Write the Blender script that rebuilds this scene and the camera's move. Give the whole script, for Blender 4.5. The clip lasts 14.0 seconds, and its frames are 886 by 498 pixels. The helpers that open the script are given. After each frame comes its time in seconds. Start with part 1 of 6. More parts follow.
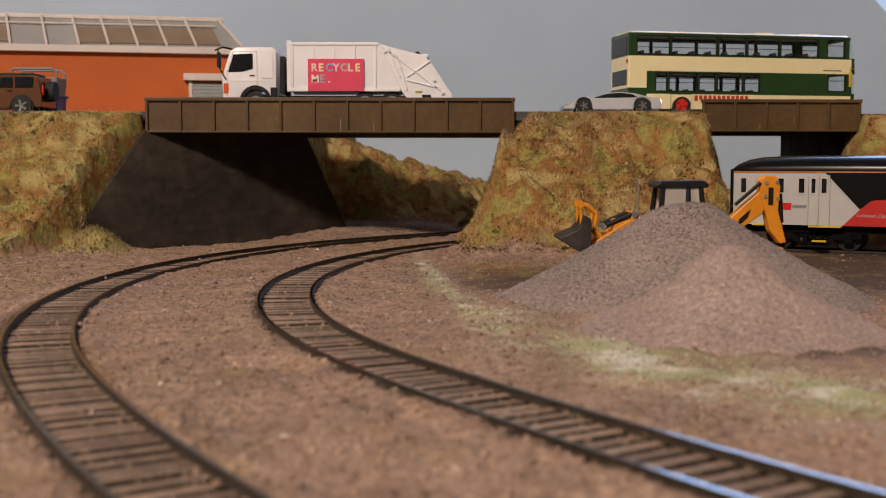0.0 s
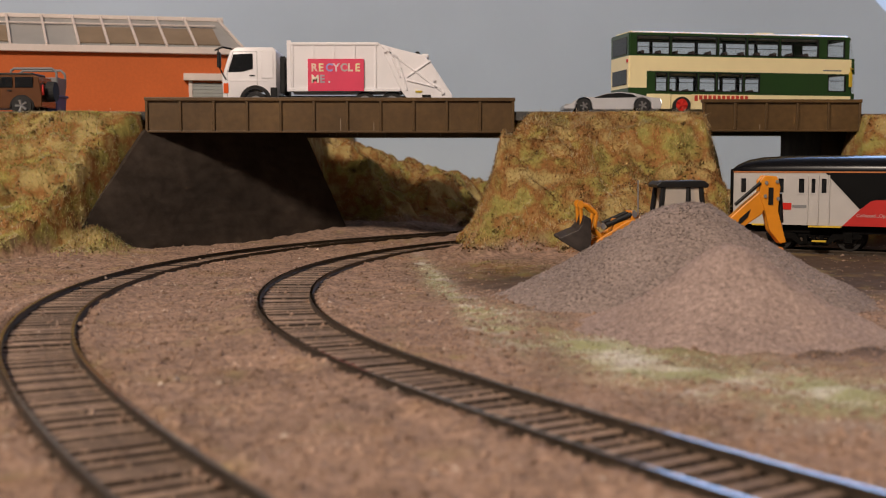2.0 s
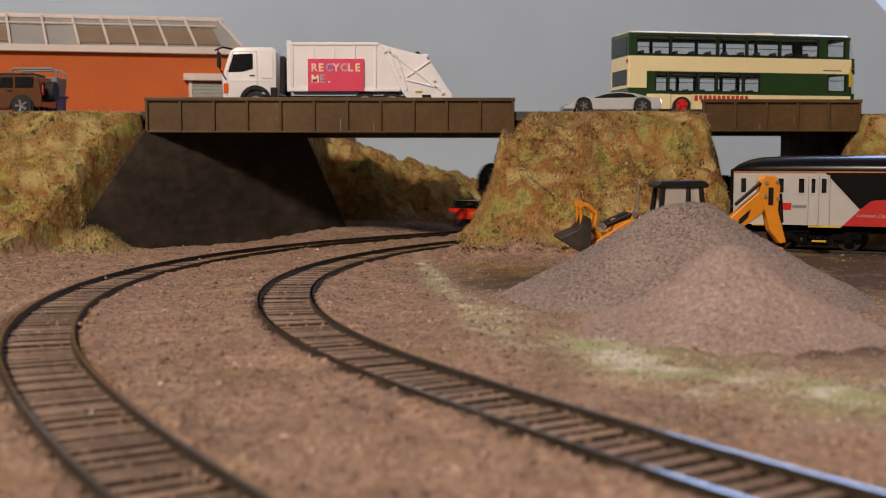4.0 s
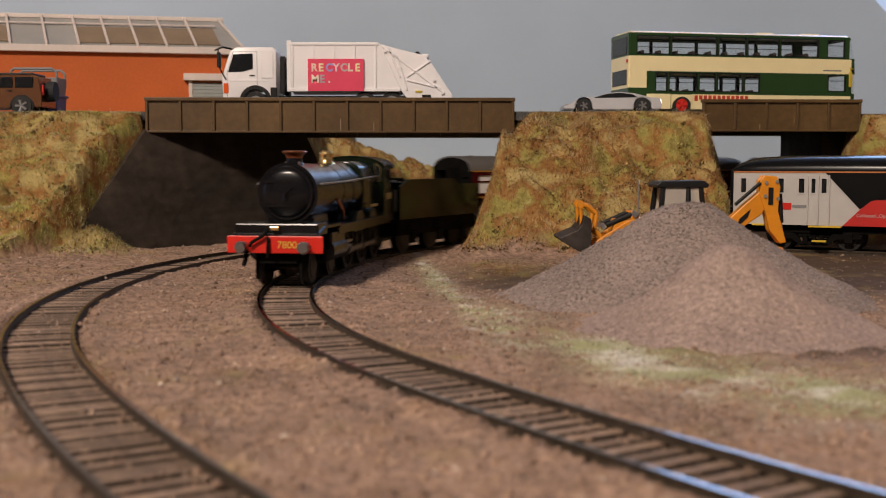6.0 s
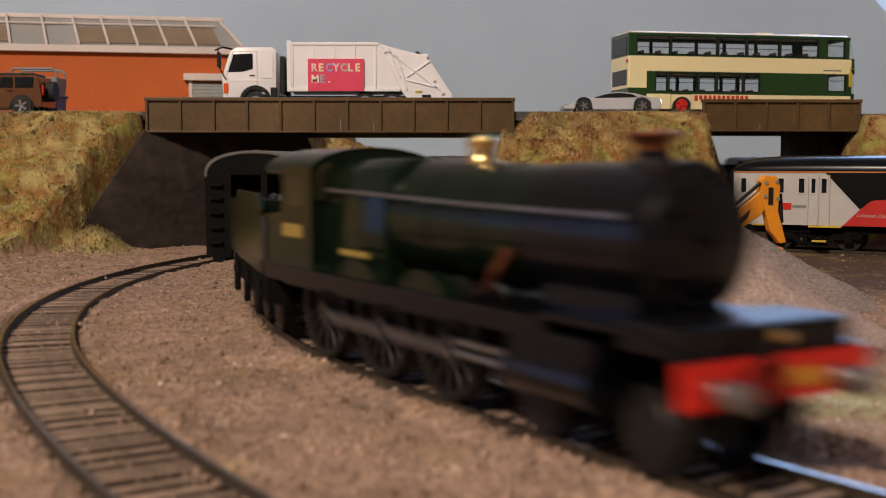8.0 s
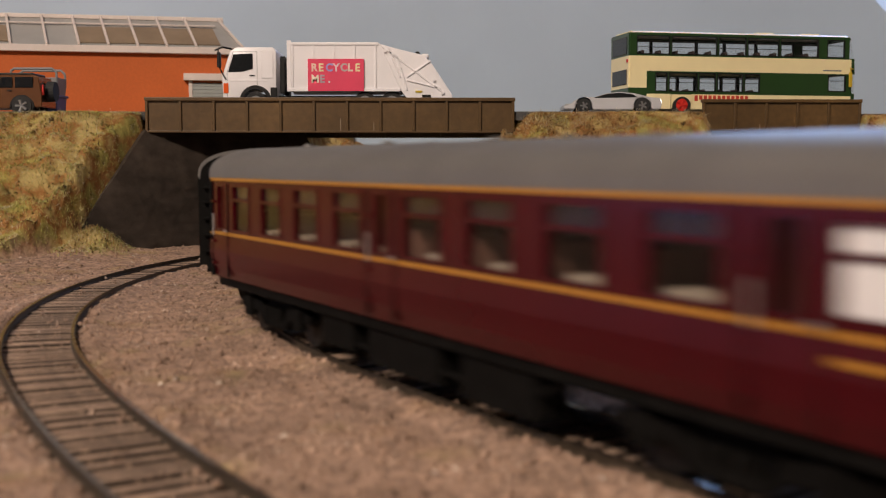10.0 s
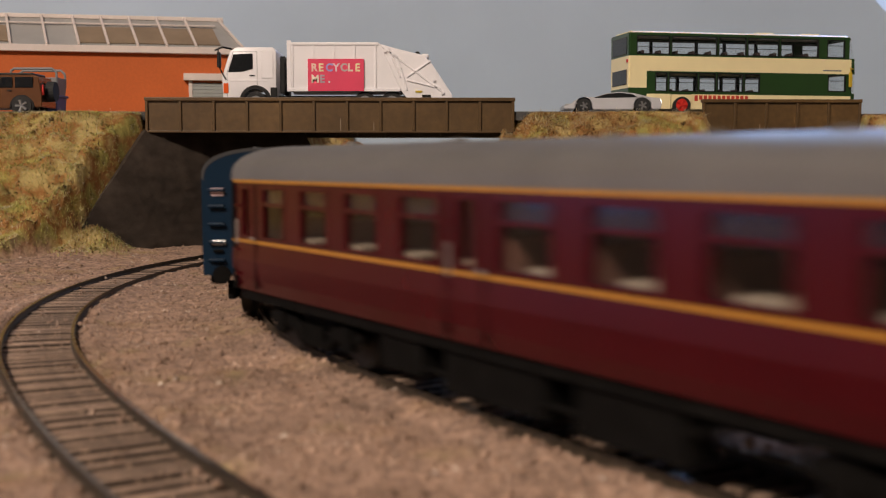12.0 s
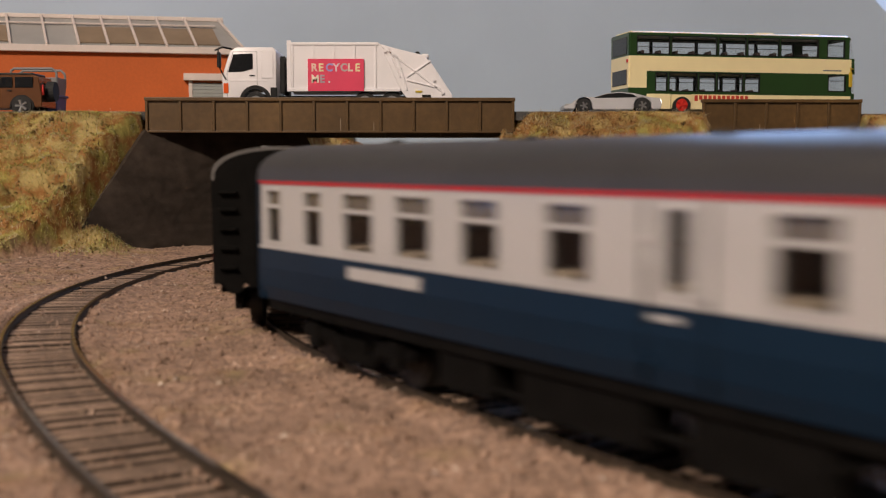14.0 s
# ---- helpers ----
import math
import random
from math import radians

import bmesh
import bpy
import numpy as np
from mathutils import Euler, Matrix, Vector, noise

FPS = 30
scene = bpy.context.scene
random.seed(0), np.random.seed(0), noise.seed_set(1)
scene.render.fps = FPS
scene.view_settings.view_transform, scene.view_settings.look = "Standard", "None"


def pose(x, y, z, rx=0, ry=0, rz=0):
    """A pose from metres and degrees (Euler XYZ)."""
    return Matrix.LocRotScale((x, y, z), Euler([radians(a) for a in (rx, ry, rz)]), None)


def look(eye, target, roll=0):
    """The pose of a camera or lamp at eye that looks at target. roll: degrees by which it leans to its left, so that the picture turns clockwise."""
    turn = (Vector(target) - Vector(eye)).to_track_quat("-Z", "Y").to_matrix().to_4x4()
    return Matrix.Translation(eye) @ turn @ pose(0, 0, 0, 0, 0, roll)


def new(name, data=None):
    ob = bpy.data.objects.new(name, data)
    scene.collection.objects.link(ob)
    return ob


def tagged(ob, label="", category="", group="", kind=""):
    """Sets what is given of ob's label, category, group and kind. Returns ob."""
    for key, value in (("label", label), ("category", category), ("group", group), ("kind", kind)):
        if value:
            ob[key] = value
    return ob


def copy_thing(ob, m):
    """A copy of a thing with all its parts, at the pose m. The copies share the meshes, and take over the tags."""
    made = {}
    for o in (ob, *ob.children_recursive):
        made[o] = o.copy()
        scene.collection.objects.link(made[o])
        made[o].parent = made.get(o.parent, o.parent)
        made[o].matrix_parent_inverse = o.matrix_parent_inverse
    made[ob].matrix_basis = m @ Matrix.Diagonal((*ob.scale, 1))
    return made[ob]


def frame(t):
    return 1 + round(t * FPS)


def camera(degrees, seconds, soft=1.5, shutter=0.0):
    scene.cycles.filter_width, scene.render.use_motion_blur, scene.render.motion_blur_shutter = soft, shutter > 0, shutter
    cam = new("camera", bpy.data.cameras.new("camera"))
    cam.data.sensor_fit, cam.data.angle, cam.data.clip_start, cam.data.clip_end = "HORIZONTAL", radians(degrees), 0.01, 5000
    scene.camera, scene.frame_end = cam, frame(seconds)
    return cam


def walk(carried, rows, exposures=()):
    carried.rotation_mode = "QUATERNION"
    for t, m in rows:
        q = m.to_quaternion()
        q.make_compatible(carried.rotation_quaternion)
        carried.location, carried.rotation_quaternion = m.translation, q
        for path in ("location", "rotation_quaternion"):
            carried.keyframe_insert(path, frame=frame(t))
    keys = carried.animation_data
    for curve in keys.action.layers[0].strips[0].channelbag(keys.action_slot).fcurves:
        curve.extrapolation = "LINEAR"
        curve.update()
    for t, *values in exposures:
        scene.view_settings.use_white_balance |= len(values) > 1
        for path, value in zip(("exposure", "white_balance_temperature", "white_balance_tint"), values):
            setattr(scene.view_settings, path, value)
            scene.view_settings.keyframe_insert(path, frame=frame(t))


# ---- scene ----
# All lengths below are in millimetres of the layout (1:76 model railway) unless a name says metres.
MM = 0.001
cam = camera(42.8, 14.0, soft=1.0, shutter=1.1)
EYE = (0.0, 0.0, 48.1 * MM)
EYE_POSE = pose(EYE[0], EYE[1], EYE[2], 90 - 4.31, 0, 0)
walk(cam, [(0.0, EYE_POSE), (14.0, EYE_POSE)])
cam.data.dof.use_dof = True
cam.data.dof.focus_distance = 0.54
cam.data.dof.aperture_fstop = 27.0

# ---------------------------------------------------------------- light
scene.view_settings.exposure = 0.0
world = bpy.data.worlds.new("room_air")
scene.world = world
world.use_nodes = True
world.node_tree.nodes["Background"].inputs[0].default_value = (0.50, 0.46, 0.42, 1)
world.node_tree.nodes["Background"].inputs[1].default_value = 0.12


def area_lamp(name, eye, target, w, h, watts, colour):
    data = bpy.data.lights.new(name, "AREA")
    data.shape, data.size, data.size_y, data.energy, data.color = "RECTANGLE", w, h, watts, colour
    ob = new(name, data)
    ob.matrix_world = look(eye, target)
    return ob


# warm ceiling lamp over the near end of the layout, and a window on the far side
area_lamp("ceiling_lamp_light", (-0.80, -1.15, 1.40), (0.0, 0.6, 0.0), 0.22, 0.22, 43.0, (1.0, 0.835, 0.70))
area_lamp("window_light", (0.98, 2.66, 0.85), (0.2, 0.4, 0.0), 0.92, 1.04, 13.0, (0.36, 0.56, 1.0))
area_lamp("side_window_light", (-2.28, 0.70, 0.22), (0.1, 0.45, 0.03), 0.94, 0.86, 2.4, (0.30, 0.45, 1.0))


# ---------------------------------------------------------------- materials
def mat(name, colour, rough=0.7, metal=0.0, var=0.12, scale=300.0, bump=0.0, bump_scale=None, colour2=None,
        big=0.0, big_scale=25.0, coat=0.0, spec=0.5, piece=0.0):
    """A painted or natural surface: base colour with fine and broad variation and a fine relief."""
    m = bpy.data.materials.new(name)
    m.use_nodes = True
    nt = m.node_tree
    b = nt.nodes["Principled BSDF"]
    b.inputs["Roughness"].default_value, b.inputs["Metallic"].default_value = rough, metal
    b.inputs["Coat Weight"].default_value = coat
    b.inputs["Specular IOR Level"].default_value = spec
    tc = nt.nodes.new("ShaderNodeTexCoord")
    n1 = nt.nodes.new("ShaderNodeTexNoise")
    n1.inputs["Scale"].default_value, n1.inputs["Detail"].default_value = scale, 4.0
    nt.links.new(tc.outputs["Object"], n1.inputs["Vector"])
    ramp = nt.nodes.new("ShaderNodeValToRGB")
    c2 = colour2 or tuple(c * (1 - var) for c in colour)
    c1 = colour if colour2 else tuple(min(1, c * (1 + var)) for c in colour)
    ramp.color_ramp.elements[0].position, ramp.color_ramp.elements[1].position = 0.32, 0.68
    ramp.color_ramp.elements[0].color, ramp.color_ramp.elements[1].color = (*c2, 1), (*c1, 1)
    nt.links.new(n1.outputs["Fac"], ramp.inputs["Fac"])
    last = ramp.outputs["Color"]
    if big:
        n2 = nt.nodes.new("ShaderNodeTexNoise")
        n2.inputs["Scale"].default_value, n2.inputs["Detail"].default_value = big_scale, 3.0
        nt.links.new(tc.outputs["Object"], n2.inputs["Vector"])
        hsv = nt.nodes.new("ShaderNodeMapRange")
        hsv.inputs["From Min"].default_value, hsv.inputs["From Max"].default_value = 0.3, 0.7
        hsv.inputs["To Min"].default_value, hsv.inputs["To Max"].default_value = 1 - big, 1 + big
        nt.links.new(n2.outputs["Fac"], hsv.inputs["Value"])
        mul = nt.nodes.new("ShaderNodeVectorMath")
        mul.operation = "SCALE"
        nt.links.new(last, mul.inputs[0])
        nt.links.new(hsv.outputs["Result"], mul.inputs["Scale"])
        last = mul.outputs["Vector"]
    if piece:
        info = nt.nodes.new("ShaderNodeObjectInfo")
        mr = nt.nodes.new("ShaderNodeMapRange")
        mr.inputs["To Min"].default_value, mr.inputs["To Max"].default_value = 1 - piece, 1 + piece
        nt.links.new(info.outputs["Random"], mr.inputs["Value"])
        mul = nt.nodes.new("ShaderNodeVectorMath")
        mul.operation = "SCALE"
        nt.links.new(last, mul.inputs[0])
        nt.links.new(mr.outputs["Result"], mul.inputs["Scale"])
        last = mul.outputs["Vector"]
    nt.links.new(last, b.inputs["Base Color"])
    if bump:
        n3 = nt.nodes.new("ShaderNodeTexNoise")
        n3.inputs["Scale"].default_value, n3.inputs["Detail"].default_value = bump_scale or scale, 5.0
        nt.links.new(tc.outputs["Object"], n3.inputs["Vector"])
        bn = nt.nodes.new("ShaderNodeBump")
        bn.inputs["Strength"].default_value, bn.inputs["Distance"].default_value = bump, 0.0006
        nt.links.new(n3.outputs["Fac"], bn.inputs["Height"])
        nt.links.new(bn.outputs["Normal"], b.inputs["Normal"])
    return m


def glass_mat(name, tint=(0.96, 0.97, 0.97)):
    m = bpy.data.materials.new(name)
    m.use_nodes = True
    nt = m.node_tree
    nt.nodes.remove(nt.nodes["Principled BSDF"])
    tr = nt.nodes.new("ShaderNodeBsdfTransparent")
    tr.inputs[0].default_value = (*tint, 1)
    gl = nt.nodes.new("ShaderNodeBsdfGlossy")
    gl.inputs["Roughness"].default_value = 0.08
    mix = nt.nodes.new("ShaderNodeMixShader")
    lw = nt.nodes.new("ShaderNodeLayerWeight")
    lw.inputs["Blend"].default_value = 0.5
    pw = nt.nodes.new("ShaderNodeMath")
    pw.operation = "POWER"
    pw.inputs[1].default_value = 4.5
    nt.links.new(lw.outputs["Facing"], pw.inputs[0])
    fr = nt.nodes.new("ShaderNodeMath")
    fr.operation = "MULTIPLY_ADD"
    fr.inputs[1].default_value, fr.inputs[2].default_value = 0.7, 0.022
    nt.links.new(pw.outputs[0], fr.inputs[0])
    nt.links.new(fr.outputs[0], mix.inputs[0])
    nt.links.new(tr.outputs[0], mix.inputs[1])
    nt.links.new(gl.outputs[0], mix.inputs[2])
    nt.links.new(mix.outputs[0], nt.nodes["Material Output"].inputs[0])
    return m


M_RAIL = mat("rail_steel", (0.058, 0.042, 0.028), 0.5, 0.3, 0.3, 500, 0.2)
M_RAILTOP = mat("worn_rail_top", (0.30, 0.28, 0.26), 0.15, 1.0, 0.15, 800)
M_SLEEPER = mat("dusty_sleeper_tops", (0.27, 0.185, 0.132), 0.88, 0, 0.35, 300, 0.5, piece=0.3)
# Sleeper sides: plastic darkened to carry the shade of the narrow gaps.
M_SLEEPERSIDE = mat("gap_shade_sleeper_side", (0.050, 0.033, 0.022), 0.8, 0, 0.3, 400, 0.3)
M_GIRDER = mat("weathered_girder_paint", (0.100, 0.057, 0.020), 0.42, 0, 0.14, 260, 0.2, big=0.28, big_scale=22)
M_STONE = mat("dark_painted_abutment", (0.041, 0.031, 0.024), 0.85, 0, 0.3, 90, 0.8, 220, big=0.3, spec=0.2)
M_ROAD = mat("road_asphalt", (0.07, 0.07, 0.07), 0.85, 0, 0.2, 700, 0.4)
M_WHITE = mat("white_paint", (0.90, 0.88, 0.90), 0.35, 0, 0.02, 80)
M_BLACK = mat("black_plastic", (0.010, 0.010, 0.010), 0.45, 0, 0.2, 300, spec=0.3)
M_MAROON = mat("maroon_paint", (0.056, 0.003, 0.0055), 0.2, 0, 0.06, 90, spec=0.25)
M_BLUE = mat("rail_blue_paint", (0.005, 0.018, 0.038), 0.38, 0, 0.06, 90, spec=0.15)
M_GREY_ROOF = mat("grey_roof_paint", (0.125, 0.118, 0.112), 0.45, 0, 0.08, 60)
M_DARK_ROOF = mat("dark_grey_roof_paint", (0.045, 0.045, 0.047), 0.4, 0, 0.08, 60)
M_GREEN = mat("locomotive_green_paint", (0.0045, 0.010, 0.004), 0.2, 0, 0.1, 90, spec=0.32)
M_RED = mat("red_paint", (0.62, 0.020, 0.010), 0.35, 0, 0.05, 100)
M_BUSGREEN = mat("bus_green_paint", (0.018, 0.056, 0.012), 0.28, 0, 0.05, 80, coat=0.3)
M_CREAM = mat("bus_cream_paint", (0.93, 0.81, 0.47), 0.3, 0, 0.03, 80, coat=0.3)
M_SKY = mat("painted_sky_board", (0.46, 0.57, 0.71), 0.7, 0, 0.02, 12, 0.1, 8, big=0.05, big_scale=3)
M_BRICK = mat("orange_brick_sheet", (0.55, 0.12, 0.024), 0.8, 0, 0.05, 500, 0.15, big=0.05)


# ---------------------------------------------------------------- mesh helpers
def part(name, bm, material, parent=None, label="", smooth=False):
    """Links a bmesh (in millimetres) as one mesh object, in metres, under a thing or a part."""
    bmesh.ops.recalc_face_normals(bm, faces=bm.faces)
    bm.transform(Matrix.Scale(MM, 4))
    me = bpy.data.meshes.new(name)
    if smooth:
        for f in bm.faces:
            f.smooth = True
    bm.to_mesh(me)
    bm.free()
    if material:
        me.materials.append(material)
    ob = new(name, me)
    if smooth:
        me.set_sharp_from_angle(angle=radians(38))
    if parent is not None:
        ob.parent = parent
    if label:
        tagged(ob, label)
    return ob


def thing(name, m, label, category, group="", kind=""):
    ob = new(name)
    ob.empty_display_size = 0.01
    ob.matrix_world = m
    return tagged(ob, label, category, group, kind)


def at(x, y, z, rz=0.0, rx=0.0, ry=0.0):
    return pose(x * MM, y * MM, z * MM, rx, ry, rz)


def box(bm, x0, x1, y0, y1, z0, z1, bev=0.0, m=None):
    r = bmesh.ops.create_cube(bm, size=1.0)
    vs = r["verts"]
    t = Matrix.Translation(((x0 + x1) / 2, (y0 + y1) / 2, (z0 + z1) / 2)) @ Matrix.Diagonal((x1 - x0, y1 - y0, z1 - z0, 1))
    bmesh.ops.transform(bm, matrix=t, verts=vs)
    if bev:
        es = list({e for v in vs for e in v.link_edges})
        out = bmesh.ops.bevel(bm, geom=es, offset=bev, segments=2, affect="EDGES", profile=0.5)
        vs = list({v for f in out["faces"] for v in f.verts} | {v for v in vs if v.is_valid})
    if m is not None:
        bmesh.ops.transform(bm, matrix=m, verts=vs)
    return vs


def cyl(bm, p0, p1, r0, r1=None, seg=16, caps=True):
    p0, p1 = Vector(p0), Vector(p1)
    d = p1 - p0
    r1 = r0 if r1 is None else r1
    m = Matrix.Translation((p0 + p1) / 2) @ d.to_track_quat("Z", "Y").to_matrix().to_4x4()
    return bmesh.ops.create_cone(bm, cap_ends=caps, segments=seg, radius1=max(r0, 0.001), radius2=max(r1, 0.001), depth=d.length, matrix=m)["verts"]


def prism(bm, pts, a0, a1, axis="y", bev=0.0):
    """Extrudes a closed outline. axis y: points are (x, z); axis x: (y, z); axis z: (x, y)."""
    def put(p, a):
        return {"y": (p[0], a, p[1]), "x": (a, p[0], p[1]), "z": (p[0], p[1], a)}[axis]
    lo = [bm.verts.new(put(p, a0)) for p in pts]
    hi = [bm.verts.new(put(p, a1)) for p in pts]
    n = len(pts)
    fs = [bm.faces.new(lo), bm.faces.new(hi[::-1])]
    for i in range(n):
        fs.append(bm.faces.new((lo[i], hi[i], hi[(i + 1) % n], lo[(i + 1) % n])))
    bmesh.ops.recalc_face_normals(bm, faces=fs)
    if bev:
        es = list({e for f in fs for e in f.edges})
        bmesh.ops.bevel(bm, geom=es, offset=bev, segments=2, affect="EDGES", profile=0.5)
    return lo + hi


def tube(bm, pts, r, seg=8):
    for a, b in zip(pts, pts[1:]):
        cyl(bm, a, b, r, r, seg)


def one(fn, *args, **kw):
    bm = bmesh.new()
    fn(bm, *args, **kw)
    return bm


# ---------------------------------------------------------------- the two tracks' plan
RAIL_TOP = 4.0


def track_plan(x, y, th, k_near, s_near, radius, lo=-1300, hi=2600, ds=2.0):
    """Centre line away from the near end: a gentle curve, then the end loop; beyond it straight on. Rows s, x, y, heading."""
    def run(sign, end):
        px, py, h, s, out = x, y, th, 0.0, []
        while s < end:
            if sign > 0:
                k = -k_near if s < s_near else (-1.0 / radius if h > 0 else 0.0)
            else:
                k = -1.0 / 500.0 if h < math.pi else 0.0
            hm = h + sign * k * ds / 2
            px, py, h, s = px + sign * math.cos(hm) * ds, py + sign * math.sin(hm) * ds, h + sign * k * ds, s + ds
            out.append((sign * s, px, py, h))
        return out
    return np.array(run(-1, -lo)[::-1] + [(0.0, x, y, th)] + run(1, hi))


PLAN_OUTER = track_plan(-33.26, 146.84, 2.1406, 1 / 823.0, 114.0, 418.0)
PLAN_INNER = track_plan(45.54, 154.39, 2.1625, 1 / 1163.0, 108.0, 376.0)


def on(plan, s):
    """Place and heading (away from the near end) at s along a plan."""
    return tuple(np.interp(s, plan[:, 0], plan[:, i]) for i in (1, 2, 3))


# ---------------------------------------------------------------- ground
def lattice(px, py, cell, seed):
    """Smooth value noise in 0..1, worked on whole arrays."""
    rng = np.random.RandomState(seed)
    tab = rng.rand(256, 256)
    gx, gy = px / cell + 300.0, py / cell + 300.0
    ix, iy = np.floor(gx).astype(int), np.floor(gy).astype(int)
    fx, fy = gx - ix, gy - iy
    fx, fy = fx * fx * (3 - 2 * fx), fy * fy * (3 - 2 * fy)
    a, b = tab[ix % 256, iy % 256], tab[(ix + 1) % 256, iy % 256]
    c, d = tab[ix % 256, (iy + 1) % 256], tab[(ix + 1) % 256, (iy + 1) % 256]
    return (a * (1 - fx) + b * fx) * (1 - fy) + (c * (1 - fx) + d * fx) * fy


def ramp01(v):
    return np.clip(v, 0, 1)


ROAD_Z = 78.0


def bank_height(px, py):
    """Height of the grassy banks over the baseboard (0..1 of the road's height)."""
    wob = (lattice(px, py, 30, 5) - 0.5) * 14 + (lattice(px, py, 11, 6) - 0.5) * 7
    # the mound between the two bridges: steep flanks, a longer slope to the front
    # its flanks fan out from the front towards the back
    fan = px * 640 / np.clip(py, 560, 810) + wob * 0.35 + (lattice(px, py, 18, 27) - 0.5) * 7 + (lattice(px, py, 7, 28) - 0.5) * 3.5
    left = np.interp(fan, [0, 10, 20, 30, 39, 49], [0, 0.07, 0.25, 0.50, 0.80, 1])
    right = np.interp(fan, [144, 158, 168], [1, 0.4, 0])
    front = ramp01((py - 540 + wob) / 100)
    back = ramp01((800 - py) / 40)
    mound = np.minimum(np.minimum(left, right), np.minimum(front, back))
    # the road's bank beyond the first bridge, cut off by the dark abutment
    cut = np.interp(py, [540, 575, 645, 716, 760, 800, 1000], [-226, -208, -171, -88, -72, -64, -52])
    west = np.minimum(ramp01((cut + np.interp(py, [575, 630, 647, 664], [14, 10, 8, -17]) + wob * 0.2 - px) / 12), ramp01((py - 534 + wob * 1.3) / 102))
    east = np.minimum(ramp01((px - 232 + wob * 0.3) / 20), ramp01((py - 628 + wob) / 50))
    east = np.minimum(east, ramp01((790 - py) / 30))
    # lower bank behind the tracks
    far_top = np.interp(px, [-150, -97, -60, -35, 7, 36, 80, 300], [71, 65, 54, 46, 38, 30, 26, 24])
    rad = np.hypot(px - 312, py - 428)
    behind = np.interp(px, [-300, -62, -25, 20, 60], [830, 800, 775, 750, 735])
    far = np.minimum(ramp01((rad - 492 + wob * 1.4) / 50), ramp01((py - behind) / 30)) * far_top / ROAD_Z

    def rise(v):
        return v * v * (3 - 2 * v) * 0.45 + v * 0.55
    def round_top(v):
        return v * v * (3 - 2 * v) * 0.7 + v * 0.3
    h = np.maximum.reduce([round_top(mound), rise(west), rise(east), rise(far)])
    lump = (lattice(px, py, 14, 7) - 0.5) * 11 + (lattice(px, py, 6, 8) - 0.5) * 8
    z = h * (ROAD_Z - 1.2) + lump * ramp01(h * 5) * ramp01((1.0 - h) * 5)
    # loose earth heaped against the near foot of the abutment
    toe = np.exp(-((px + 180) / 15) ** 2 - ((py - 582) / 17) ** 2)
    # the ground rises a little from the outer track to the foot of the abutment
    verge = 6.0 * ramp01((rad - 437) / 22) * ramp01((py - 665) / 60) * ramp01((20 - px) / 40)
    z = np.maximum(z, verge)
    return z + 15 * toe * ramp01((1 - h) * 2), np.maximum(h, toe * 0.3)


def track_distance(px, py):
    """Distance to the nearer track's centre line."""
    flat = np.stack([px.ravel(), py.ravel()], -1)
    best = np.full(len(flat), 1e9)
    pts = np.concatenate([p[(p[:, 0] > -420) & (p[:, 0] < 900)][::5, 1:3] for p in (PLAN_OUTER, PLAN_INNER)])
    for i in range(0, len(flat), 20000):
        q = flat[i:i + 20000]
        d2 = (q ** 2).sum(1)[:, None] + (pts ** 2).sum(1)[None] - 2 * q @ pts.T
        best[i:i + 20000] = np.sqrt(np.maximum(d2.min(1), 0))
    return best.reshape(px.shape)


def ground_height(px, py):
    z, h = bank_height(px, py)
    fine = (lattice(px, py, 3.6, 1) - 0.5) * 1.1 + (lattice(px, py, 40, 2) - 0.5) * 0.8 + (lattice(px, py, 7, 3) - 0.5) * 1.1 + 2.0
    return np.maximum(z, 0) + fine * (1 - ramp01(h * 6)), h


